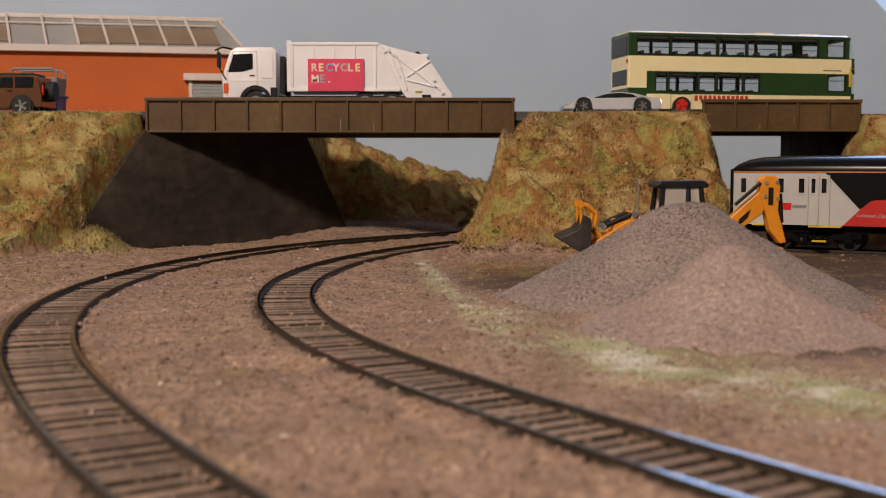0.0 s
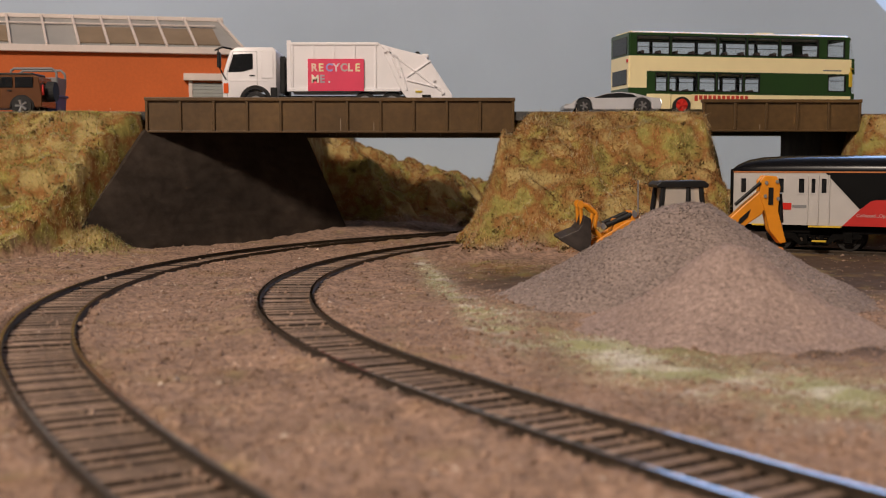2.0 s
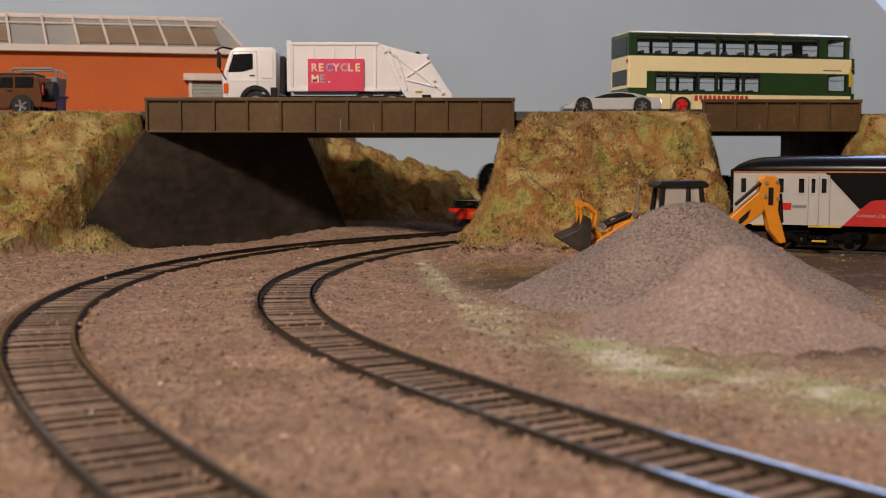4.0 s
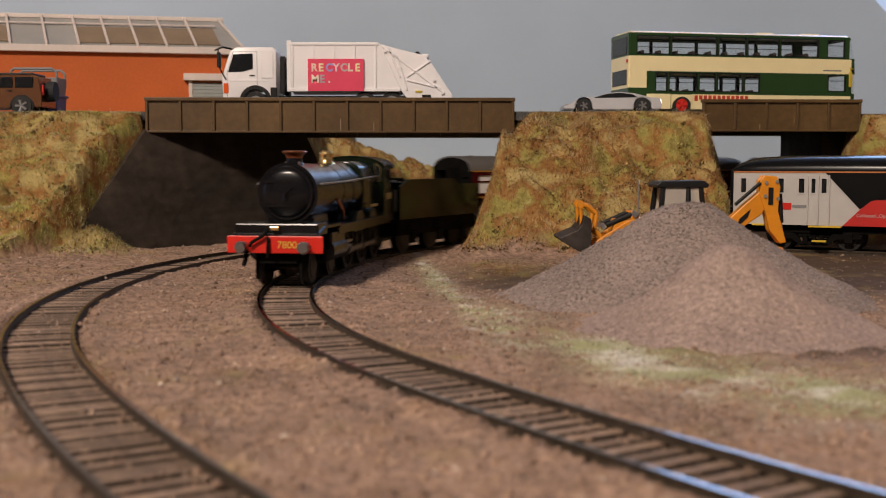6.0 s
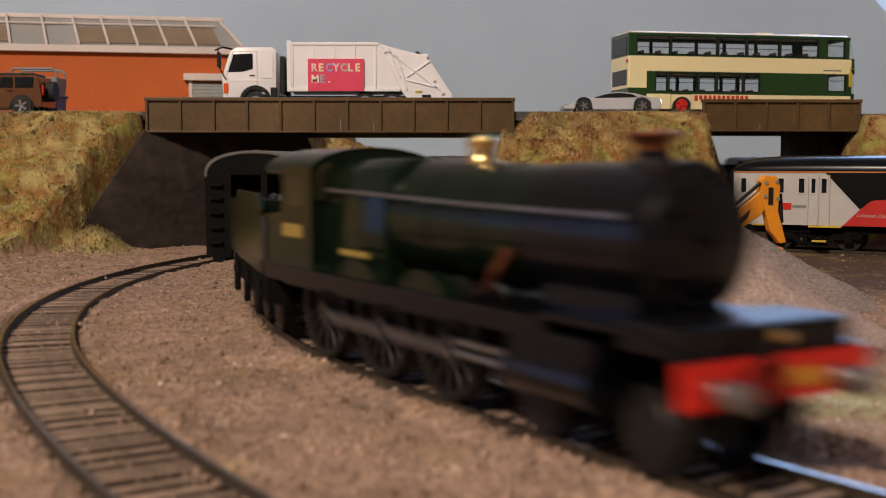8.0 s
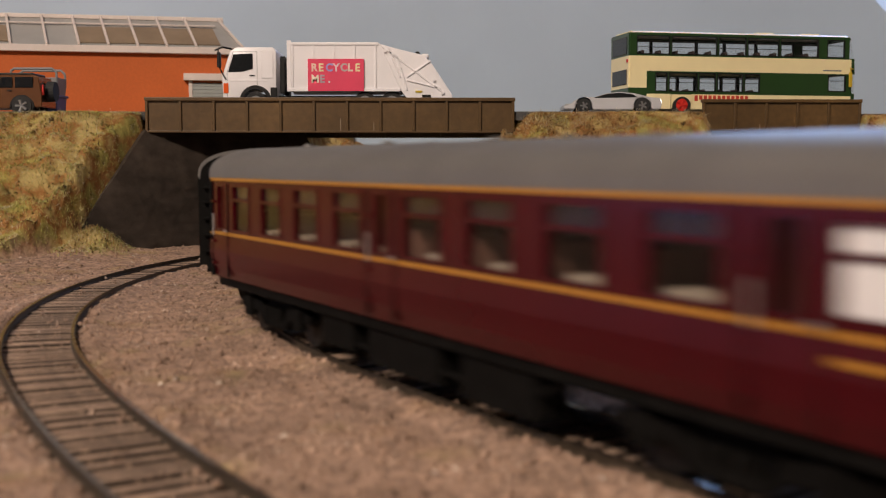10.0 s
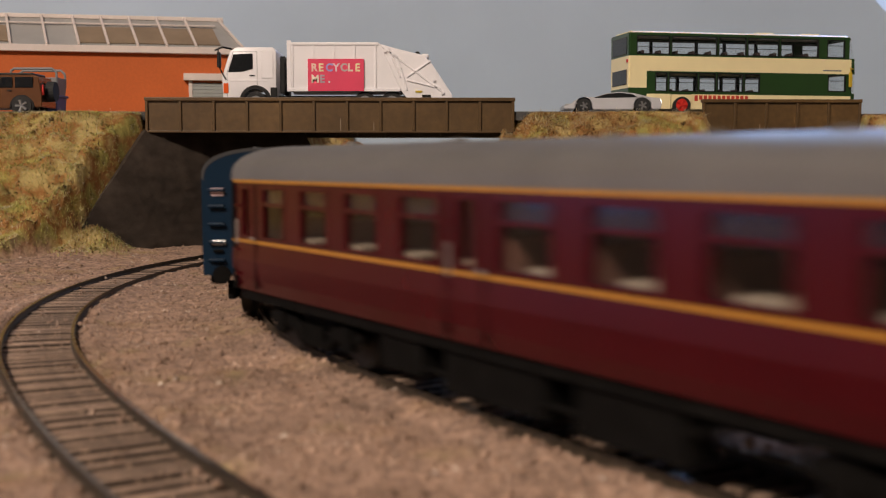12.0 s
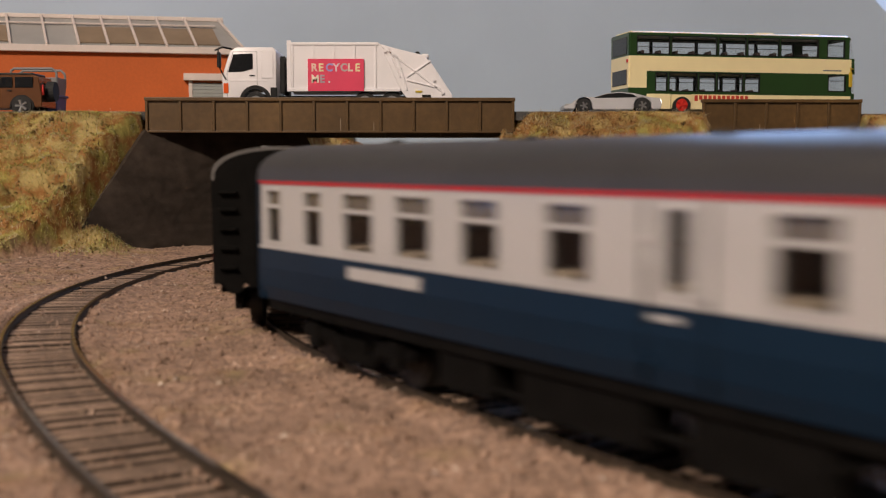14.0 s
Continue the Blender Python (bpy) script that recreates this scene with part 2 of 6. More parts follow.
def ground_material():
    """Fine brown ballast, with dry grass colours where the banks rise and a green strip by the yard."""
    m = mat("ballast_and_turf", (0.315, 0.205, 0.147), 0.92, 0, 0.45, 420, 1.0, 420, big=0.22, big_scale=60)
    nt = m.node_tree
    b = nt.nodes["Principled BSDF"]
    last = b.inputs["Base Color"].links[0].from_socket
    at_ = nt.nodes.new("ShaderNodeVertexColor")
    at_.layer_name = "turf"
    sep = nt.nodes.new("ShaderNodeSeparateColor")
    nt.links.new(at_.outputs[0], sep.inputs[0])
    tc = nt.nodes.new("ShaderNodeTexCoord")
    n = nt.nodes.new("ShaderNodeTexNoise")
    n.inputs["Scale"].default_value, n.inputs["Detail"].default_value = 55, 6
    nt.links.new(tc.outputs["Object"], n.inputs["Vector"])
    r = nt.nodes.new("ShaderNodeValToRGB")
    r.color_ramp.elements[0].position, r.color_ramp.elements[0].color = 0.30, (0.16, 0.13, 0.03, 1)
    r.color_ramp.elements[1].position, r.color_ramp.elements[1].color = 0.72, (0.50, 0.38, 0.16, 1)
    for p, c in ((0.40, (0.34, 0.30, 0.08, 1)), (0.50, (0.27, 0.115, 0.03, 1)), (0.60, (0.42, 0.32, 0.12, 1))):
        e = r.color_ramp.elements.new(p)
        e.color = c
    nt.links.new(n.outputs["Fac"], r.inputs["Fac"])
    mix = nt.nodes.new("ShaderNodeMix")
    mix.data_type = "RGBA"
    # dark yard earth, and the shade painted into the sleeper gaps
    soil_and_gap = nt.nodes.new("ShaderNodeMix")
    soil_and_gap.data_type = "RGBA"
    soil_and_gap.inputs["B"].default_value = (0.066, 0.037, 0.020, 1)
    nt.links.new(sep.outputs[1], soil_and_gap.inputs["Factor"])
    nt.links.new(last, soil_and_gap.inputs["A"])
    nt.links.new(sep.outputs[0], mix.inputs["Factor"])
    nt.links.new(soil_and_gap.outputs["Result"], mix.inputs["A"])
    nt.links.new(r.outputs["Color"], mix.inputs["B"])
    pale = nt.nodes.new("ShaderNodeValToRGB")
    pale.color_ramp.elements[0].position, pale.color_ramp.elements[0].color = 0.35, (0.31, 0.30, 0.16, 1)
    pale.color_ramp.elements[1].position, pale.color_ramp.elements[1].color = 0.65, (0.76, 0.73, 0.66, 1)
    pale.color_ramp.elements.new(0.5).color = (0.42, 0.43, 0.22, 1)
    nt.links.new(n.outputs["Fac"], pale.inputs["Fac"])
    worn = nt.nodes.new("ShaderNodeMix")
    worn.data_type = "RGBA"
    nt.links.new(sep.outputs[2], worn.inputs["Factor"])
    nt.links.new(mix.outputs["Result"], worn.inputs["A"])
    nt.links.new(pale.outputs["Color"], worn.inputs["B"])
    nt.links.new(worn.outputs["Result"], b.inputs["Base Color"])
    return m


def build_ground():
    def axis(a, b, fine0, fine1, fine, coarse):
        return np.unique(np.concatenate([np.arange(a, fine0, coarse), np.arange(fine0, fine1, fine), np.arange(fine1, b + coarse, coarse)]))
    xs = axis(-900, 2500, -330, 420, 1.9, 25.0)
    ys = axis(-500, 1010, 60, 960, 1.9, 25.0)
    gx, gy = np.meshgrid(xs, ys)
    z, h = ground_height(gx, gy)
    # the track bed is bare between the rails and lies a little lower; its dark tone paints in the gaps' shade
    bed = ramp01((11.2 + (lattice(gx, gy, 9, 19) - 0.5) * 2.6 - track_distance(gx, gy)) / 1.6)
    far_off = track_distance(gx, gy)
    z = z + (1.15 * np.exp(-((far_off - 13.5) / 3.5) ** 2)) * (h < 0.05)
    z = z * (1 - bed) + (0.75 + (lattice(gx, gy, 3, 9) - 0.5) * 0.9) * bed
    nx, ny = len(xs), len(ys)
    co = np.stack([gx, gy, z], -1).reshape(-1, 3) * MM
    i = np.arange(nx * ny).reshape(ny, nx)
    quads = np.stack([i[:-1, :-1], i[:-1, 1:], i[1:, 1:], i[1:, :-1]], -1).reshape(-1, 4)
    me = bpy.data.meshes.new("ground")
    me.vertices.add(len(co))
    me.vertices.foreach_set("co", co.ravel())
    me.loops.add(quads.size)
    me.loops.foreach_set("vertex_index", quads.ravel())
    me.polygons.add(len(quads))
    me.polygons.foreach_set("loop_start", np.arange(0, quads.size, 4))
    me.update(calc_edges=True)
    turf = turf_amount(gx, gy, h).ravel()
    col = me.color_attributes.new("turf", "FLOAT_COLOR", "POINT")
    col.data.foreach_set("color", np.stack([turf, np.maximum(soil_amount(gx, gy), bed * 0.95).ravel(), worn_amount(gx, gy).ravel(), np.ones_like(turf)], -1).ravel())
    me.polygons.foreach_set("use_smooth", np.ones(len(quads), bool))
    me.materials.append(ground_material())
    return tagged(new("ground", me), "brown ballast scatter rising into dry grassy banks", "ground", kind="structure")


def turf_amount(px, py, h):
    """0 bare ballast, 1 turf: the banks and their trodden foot."""
    n = lattice(px, py, 16, 11) * 0.6 + lattice(px, py, 5, 12) * 0.4
    foot = np.exp(-(((px - 20) / 26) ** 2 + ((py - 500) / 50) ** 2))
    return np.clip(np.maximum(h * 7 - 0.15 + (n - 0.5) * 1.6, foot * (n * 1.6 - 0.4)), 0, 1)


def worn_amount(px, py):
    """A worn green strip along the edge of the yard."""
    n = lattice(px, py, 13, 17) * 0.6 + lattice(px, py, 4, 18) * 0.4
    line = np.interp(px, [-20, -12, -2, 8, 25, 41, 62, 80, 200], [550, 525, 445, 350, 305, 271, 241, 225, 185])
    wide = np.interp(px, [0, 60, 100], [44, 32, 24])
    return np.clip(np.exp(-(((py - line) / wide) ** 2)) * ramp01((px + 18) / 10) * (n * 1.7 - 0.15), 0, 0.95)


def soil_amount(px, py):
    """Dark earth in the yard round the digger; darker ground by the parked coach."""
    n = lattice(px, py, 14, 15) * 0.6 + lattice(px, py, 4, 16) * 0.4
    yard = np.maximum(np.exp(-(((px - 36) / 34) ** 2 + ((py - 452) / 62) ** 2)), ramp01((px - 95) / 40) * ramp01((py - 350) / 70))
    front = np.exp(-(((px - 95) / 46) ** 2 + ((py - 277 + (px - 95) * 0.12) / 15) ** 2))
    return np.clip(np.maximum(yard, front * 0.62) * (n + 0.75), 0, 0.95)


build_ground()

# ---------------------------------------------------------------- track
def build_track(name, plan, label):
    track = thing(name, Matrix(), label, "railway track")
    sel = plan[(plan[:, 0] > -420)]
    for side, nm in ((-1, "rail"), (1, "rail")):
        bm = bmesh.new()
        # rail section: foot, web and head
        prof = [(-0.7, 2.2), (0.7, 2.2), (0.7, 2.55), (0.22, 2.75), (0.22, 3.4), (0.42, 3.52), (0.42, 4.0), (-0.42, 4.0), (-0.42, 3.52), (-0.22, 3.4), (-0.22, 2.75), (-0.7, 2.55)]
        prev = None
        for row in sel[::3]:
            _, x, y, h = row
            nx, ny = -math.sin(h), math.cos(h)
            ring = [bm.verts.new((x + nx * (side * 8.7 + p[0]), y + ny * (side * 8.7 + p[0]), p[1])) for p in prof]
            if prev:
                for j in range(len(prof)):
                    k = (j + 1) % len(prof)
                    f = bm.faces.new((prev[j], prev[k], ring[k], ring[j]))
                    f.material_index = 1 if j == 6 else 0
            prev = ring
        ob = part(nm, bm, M_RAIL, track)
        ob.data.materials.append(M_RAILTOP)
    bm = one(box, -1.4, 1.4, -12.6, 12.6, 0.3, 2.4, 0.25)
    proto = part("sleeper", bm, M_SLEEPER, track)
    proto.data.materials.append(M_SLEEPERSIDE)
    # Tops keep the dusty tone; sides take the painted gap shade.
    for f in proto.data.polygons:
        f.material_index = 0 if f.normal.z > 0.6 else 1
    s = -60.0
    first = True
    while s < 900:
        x, y, h = on(plan, s)
        m = pose(x * MM, y * MM, 0, 0, 0, math.degrees(h) + random.uniform(-2.2, 2.2)) @ pose(random.uniform(-0.3, 0.3) * MM, 0, random.uniform(-0.4, 0.15) * MM)
        if first:
            proto.matrix_local = m
            first = False
        else:
            ob = new("sleeper", proto.data)
            ob.parent = track
            ob.matrix_local = m
        s += 5.0
    return track


build_track("railway_track", PLAN_OUTER, "curved model track with dark rails and brown sleepers")
build_track("railway_track", PLAN_INNER, "curved model track running under the road bridge")


# ---------------------------------------------------------------- turf fibres, ballast grains
def fibre_material(name, stops, patchy=0.5):
    m = bpy.data.materials.new(name)
    m.use_nodes = True
    nt = m.node_tree
    b = nt.nodes["Principled BSDF"]
    b.inputs["Roughness"].default_value = 0.75
    g = nt.nodes.new("ShaderNodeNewGeometry")
    r = nt.nodes.new("ShaderNodeValToRGB")
    r.color_ramp.elements[0].position, r.color_ramp.elements[0].color = stops[0][0], (*stops[0][1], 1)
    r.color_ramp.elements[1].position, r.color_ramp.elements[1].color = stops[-1][0], (*stops[-1][1], 1)
    for p, c in stops[1:-1]:
        r.color_ramp.elements.new(p).color = (*c, 1)
    tc = nt.nodes.new("ShaderNodeTexCoord")
    n = nt.nodes.new("ShaderNodeTexNoise")
    n.inputs["Scale"].default_value = 38
    nt.links.new(tc.outputs["Object"], n.inputs["Vector"])
    own = nt.nodes.new("ShaderNodeTexNoise")
    own.inputs["Scale"].default_value, own.inputs["Detail"].default_value = 95, 3
    nt.links.new(tc.outputs["Object"], own.inputs["Vector"])
    spread = nt.nodes.new("ShaderNodeMapRange")
    spread.inputs["From Min"].default_value, spread.inputs["From Max"].default_value = 0.32, 0.68
    spread.inputs["To Min"].default_value, spread.inputs["To Max"].default_value = 0.0, patchy
    nt.links.new(own.outputs["Fac"], spread.inputs["Value"])
    both = nt.nodes.new("ShaderNodeMath")
    both.operation = "MULTIPLY_ADD"
    both.inputs[1].default_value = 1.0 - patchy
    nt.links.new(g.outputs["Random Per Island"], both.inputs[0])
    nt.links.new(spread.outputs["Result"], both.inputs[2])
    nt.links.new(both.outputs[0], r.inputs["Fac"])
    mr = nt.nodes.new("ShaderNodeMapRange")
    mr.inputs["From Min"].default_value, mr.inputs["From Max"].default_value = 0.3, 0.7
    mr.inputs["To Min"].default_value, mr.inputs["To Max"].default_value = 0.72, 1.6
    nt.links.new(n.outputs["Fac"], mr.inputs["Value"])
    sc = nt.nodes.new("ShaderNodeVectorMath")
    sc.operation = "SCALE"
    nt.links.new(r.outputs["Color"], sc.inputs[0])
    nt.links.new(mr.outputs["Result"], sc.inputs["Scale"])
    nt.links.new(sc.outputs["Vector"], b.inputs["Base Color"])
    return m


def mesh_from(name, co, faces, material, label, category):
    me = bpy.data.meshes.new(name)
    me.vertices.add(len(co))
    me.vertices.foreach_set("co", (co * MM).ravel())
    n, k = faces.shape
    me.loops.add(n * k)
    me.loops.foreach_set("vertex_index", faces.ravel())
    me.polygons.add(n)
    me.polygons.foreach_set("loop_start", np.arange(0, n * k, k))
    me.update(calc_edges=True)
    me.materials.append(material)
    return tagged(new(name, me), label, category, kind="stuff")


def fibres(name, where, keep, length, width, material, label, seed, lean=0.9, tufts=0, spread=2.5):
    """Thin fibres standing and lying on the ground, as applied static grass."""
    rng = np.random.RandomState(seed)
    x0, x1, y0, y1, count = where
    px, py = rng.uniform(x0, x1, count), rng.uniform(y0, y1, count)
    if tufts:
        pick = rng.randint(0, tufts, count)
        wide = spread * rng.uniform(0.4, 1.6, tufts)
        px = rng.uniform(x0, x1, tufts)[pick] + rng.normal(0, 1, count) * wide[pick]
        py = rng.uniform(y0, y1, tufts)[pick] + rng.normal(0, 1, count) * wide[pick]
    z, h = ground_height(px, py)
    ok = keep(px, py, h, rng)
    px, py, z = px[ok], py[ok], z[ok]
    n = len(px)
    a, tilt = rng.uniform(0, 2 * np.pi, n), rng.uniform(0.0, lean, n)
    ln, wd = length * rng.uniform(0.5, 1.4, n), width * rng.uniform(0.6, 1.3, n)
    dx, dy = np.cos(a) * np.sin(tilt), np.sin(a) * np.sin(tilt) - 0.25
    dz = np.cos(tilt) * 0.62
    b = rng.uniform(0, 2 * np.pi, n)
    sx, sy = np.cos(b) * wd, np.sin(b) * wd
    bend = rng.uniform(-0.5, 0.5, n) * ln
    base = np.stack([px, py, z - 0.4], -1)
    side = np.stack([sx, sy, 0 * sx], -1)
    mid = base + np.stack([dx * ln * 0.5, dy * ln * 0.5, dz * ln * 0.55], -1)
    tip = base + np.stack([dx * ln + bend * 0.5, dy * ln, dz * ln * 0.85], -1)
    co = np.stack([base - side, base + side, mid + side * 0.8, mid - side * 0.8, tip], 1).reshape(-1, 3)
    i = np.arange(n)[:, None] * 5
    tri = np.concatenate([i + np.array([[0, 1, 2]]), i + np.array([[0, 2, 3]]), i + np.array([[3, 2, 4]])])
    return mesh_from(name, co, tri, material, label, "grass")


def grains(name, px, py, z, size, material, label, seed, category="ballast"):
    """Small crushed grains, each a squashed, turned block."""
    rng = np.random.RandomState(seed)
    n = len(px)
    shape = np.array([[1, 0, 0], [-1, 0, 0], [0, 1, 0], [0, -1, 0], [0, 0, 1], [0, 0, -1]], float)
    v = shape[None] * (size * rng.uniform(0.45, 1.25, (n, 1, 1))) * rng.uniform(0.6, 1.3, (n, 6, 1))
    v = v + rng.uniform(-0.2, 0.2, (n, 6, 3)) * size
    a = rng.uniform(0, 6.28, n)
    c, s = np.cos(a)[:, None], np.sin(a)[:, None]
    v = np.stack([v[..., 0] * c - v[..., 1] * s, v[..., 0] * s + v[..., 1] * c, v[..., 2] * 0.8], -1)
    co = (v + np.stack([px, py, z], -1)[:, None]).reshape(-1, 3)
    f = np.array([[0, 2, 4], [2, 1, 4], [1, 3, 4], [3, 0, 4], [2, 0, 5], [1, 2, 5], [3, 1, 5], [0, 3, 5]])
    tri = (np.arange(n)[:, None, None] * 6 + f[None]).reshape(-1, 3)
    return mesh_from(name, co, tri, material, label, category)


M_STRAW = fibre_material("dry_straw_fibres", [(0.0, (0.20, 0.10, 0.03)), (0.3, (0.46, 0.29, 0.10)), (0.8, (0.68, 0.54, 0.29)), (1.0, (0.40, 0.18, 0.06))])
M_GRASS = fibre_material("green_grass_fibres", [(0.0, (0.19, 0.20, 0.04)), (0.5, (0.45, 0.43, 0.12)), (1.0, (0.60, 0.54, 0.27))])
M_RUST = fibre_material("rust_brown_fibres", [(0.0, (0.15, 0.05, 0.012)), (0.5, (0.36, 0.145, 0.035)), (1.0, (0.46, 0.26, 0.08))])
M_FOOT = fibre_material("trodden_stalks", [(0.0, (0.10, 0.06, 0.025)), (0.6, (0.22, 0.14, 0.06)), (1.0, (0.34, 0.24, 0.11))])
M_TWIG = fibre_material("dark_twig_fibres", [(0.0, (0.05, 0.035, 0.015)), (0.6, (0.12, 0.07, 0.025)), (1.0, (0.20, 0.12, 0.05))])
M_FRESH = fibre_material("light_green_fibres", [(0.0, (0.22, 0.25, 0.05)), (0.5, (0.46, 0.48, 0.17)), (1.0, (0.66, 0.64, 0.36))])
M_PALE = fibre_material("pale_worn_fibres", [(0.0, (0.40, 0.36, 0.20)), (0.5, (0.60, 0.54, 0.39)), (0.8, (0.72, 0.67, 0.56)), (1.0, (0.36, 0.38, 0.20))])
M_WORN = fibre_material("worn_verge_fibres", [(0.0, (0.31, 0.32, 0.18)), (0.4, (0.48, 0.46, 0.30)), (0.75, (0.74, 0.71, 0.62)), (1.0, (0.62, 0.52, 0.33))], 0.6)
M_GRAIN = fibre_material("ballast_grains", [(0.0, (0.09, 0.052, 0.032)), (0.25, (0.24, 0.152, 0.103)), (0.85, (0.335, 0.225, 0.162)), (0.95, (0.55, 0.46, 0.38)), (1.0, (0.70, 0.62, 0.54))], 0.2)


def bank_turf():
    def patch(px, py, seed):
        return lattice(px, py, 24, seed) * 0.65 + lattice(px, py, 9, seed + 1) * 0.35

    def straw(px, py, h, rng):
        return (h > 0.05 + rng.uniform(0, 0.12, len(px))) & (patch(px, py, 21) + rng.uniform(-0.15, 0.15, len(px)) > 0.42)

    def green(px, py, h, rng):
        bias = np.where(px < -100, 0.20, -0.07)
        return (h > 0.05) & (patch(px, py, 31) + bias + rng.uniform(-0.1, 0.1, len(px)) > 0.55)

    def twig(px, py, h, rng):
        return (h > 0.04) & (patch(px, py, 41) > 0.60)

    def rust(px, py, h, rng):
        return (h > 0.05) & (patch(px, py, 91) - np.where(px < -100, 0.24, -0.05) + rng.uniform(-0.1, 0.1, len(px)) > 0.53)

    zone = [(-330, -60, 520, 800, 80000), (-5, 175, 520, 680, 90000), (-100, 130, 735, 960, 40000), (232, 330, 620, 720, 14000)]
    for i, q in enumerate(zone):
        fibres("dry_grass", q, straw, 2.5, 0.13, M_STRAW, "dry straw-coloured static grass on the banks", 50 + i, 1.45)
        fibres("green_grass", q, green, 2.4, 0.14, M_GRASS, "olive green static grass patches on the banks", 60 + i, 1.3)
        fibres("brown_grass", q, rust, 2.2, 0.15, M_RUST, "rust-brown dead grass patches on the banks", 90 + i, 1.5)
        fibres("twig_scatter", (*q[:4], q[4] // 4), twig, 2.4, 0.30, M_TWIG, "dark brown twigs and dead leaves among the grass", 70 + i, 1.6)
        fibres("leaf_litter", (*q[:4], q[4] // 4), lambda px, py, h, rng: (h > 0.03) & (lattice(px, py, 6.5, 43) > 0.80), 1.9, 0.55, M_TWIG,
               "clumps of dark leaf litter on the banks", 130 + i, 1.7)
        fibres("long_stalks", (*q[:4], q[4] // 40), straw, 7.0, 0.10, M_PALE, "a few long pale stalks in the turf", 110 + i, 1.2)
        west = q[0] < -200
        area = (q[1] - q[0]) * (q[3] - q[2])
        for nm, mt, n_t, per, ln_, wd_, sp_, lab, sd in (
                ("leaf_clumps", M_TWIG, area // 210, 40, 2.2, 0.36, 1.6, "small dark clumps of dead leaves on the banks", 210),
                ("pale_tufts", M_PALE, area // (95 if west else 330), 90, 2.8, 0.14, 4.2, "pale bleached tufts matted on the banks", 220),
                ("rust_tufts", M_RUST, area // (1300 if west else 380), 120, 2.2, 0.20, 4.0, "rust-brown tufts on the banks", 230),
                ("fresh_tufts", M_FRESH, area // (95 if west else 1400), 110, 2.6, 0.15, 5.0, "light green tufts on the banks", 240)):
            n_t = int(n_t)
            fibres(nm, (*q[:4], n_t * per), lambda px, py, h, rng: h > 0.06, ln_, wd_, mt, lab, sd + i, 1.55, n_t, sp_)

    def rim(px, py, h, rng):
        return (h > 0.12) & (h < 0.995)
    fibres("rim_grass", (-5, 178, 545, 780, 34000), rim, 4.2, 0.08, M_STRAW, "wispy pale grass along the edge of the mound", 140, 1.1)
    fibres("rim_grass", (-330, -160, 560, 660, 10000), rim, 4.4, 0.08, M_GRASS, "wispy green grass along the edge of the road bank", 141, 1.1)

    def heaped(px, py, h, rng):
        return np.exp(-((px + 180) / 18) ** 2 - ((py - 580) / 20) ** 2) > rng.uniform(0.1, 1, len(px))
    fibres("foot_tufts", (-218, -142, 542, 622, 7000), heaped, 4.2, 0.14, M_FRESH, "green tufts at the foot of the abutment", 151, 1.3, 60, 3.0)
    fibres("foot_tufts", (-218, -142, 542, 622, 4000), heaped, 4.8, 0.13, M_STRAW, "straw tufts at the foot of the abutment", 152, 1.3, 40, 3.0)
    fibres("foot_litter", (-222, -135, 538, 622, 3500), heaped, 2.4, 0.40, M_TWIG, "dead leaves at the foot of the abutment", 153, 1.6, 60, 2.0)

    def worn(px, py, h, rng):
        return (h < 0.1) & (worn_amount(px, py) > rng.uniform(0.1, 0.9, len(px)))
    fibres("worn_grass", (-25, 130, 190, 520, 110000), worn, 2.0, 0.13, M_WORN, "pale worn grass strip at the edge of the yard", 81, 1.4)

    def toe(px, py, h, rng):
        return (h < 0.3) & (turf_amount(px, py, h) + soil_amount(px, py) * 0.5 > rng.uniform(0.2, 1.2, len(px)))
    fibres("trodden_stalks", (-330, 120, 440, 620, 26000), toe, 3.0, 0.14, M_FOOT, "brown trodden stalks at the foot of the banks", 82, 1.5)


bank_turf()


def loose_ballast():
    rng = np.random.RandomState(5)
    n = 120000
    d = 90 + 560 * rng.rand(n)
    px, py = d * rng.uniform(-0.50, 0.50, n), d
    z, h = ground_height(px, py)
    keep = (h < 0.05) & (soil_amount(px, py) < rng.uniform(0.1, 1.0, n)) & (worn_amount(px, py) < rng.uniform(0.3, 1.0, n))
    for plan in (PLAN_OUTER, PLAN_INNER):
        pts = plan[::4, 1:3]
        near = np.ones(n, bool)
        for i in range(0, n, 5000):
            q = np.stack([px[i:i + 5000], py[i:i + 5000]], -1)
            near[i:i + 5000] = np.sqrt(((q[:, None] - pts[None]) ** 2).sum(-1)).min(1) > np.where(rng.rand(len(q)) < 0.16, 0.0, 10.4)
        keep &= near
    z = z + 1.1 * np.exp(-((track_distance(px, py) - 13.5) / 3.5) ** 2)
    grains("loose_ballast", px[keep], py[keep], z[keep], 0.38, M_GRAIN, "fine brown crushed ballast grains", 6)
    coarse = keep & (rng.rand(n) < 0.05)
    grains("coarse_ballast", px[coarse], py[coarse], z[coarse] + 0.15, 0.85, M_GRAIN, "scattered coarser lumps of brown ballast", 7)


loose_ballast()


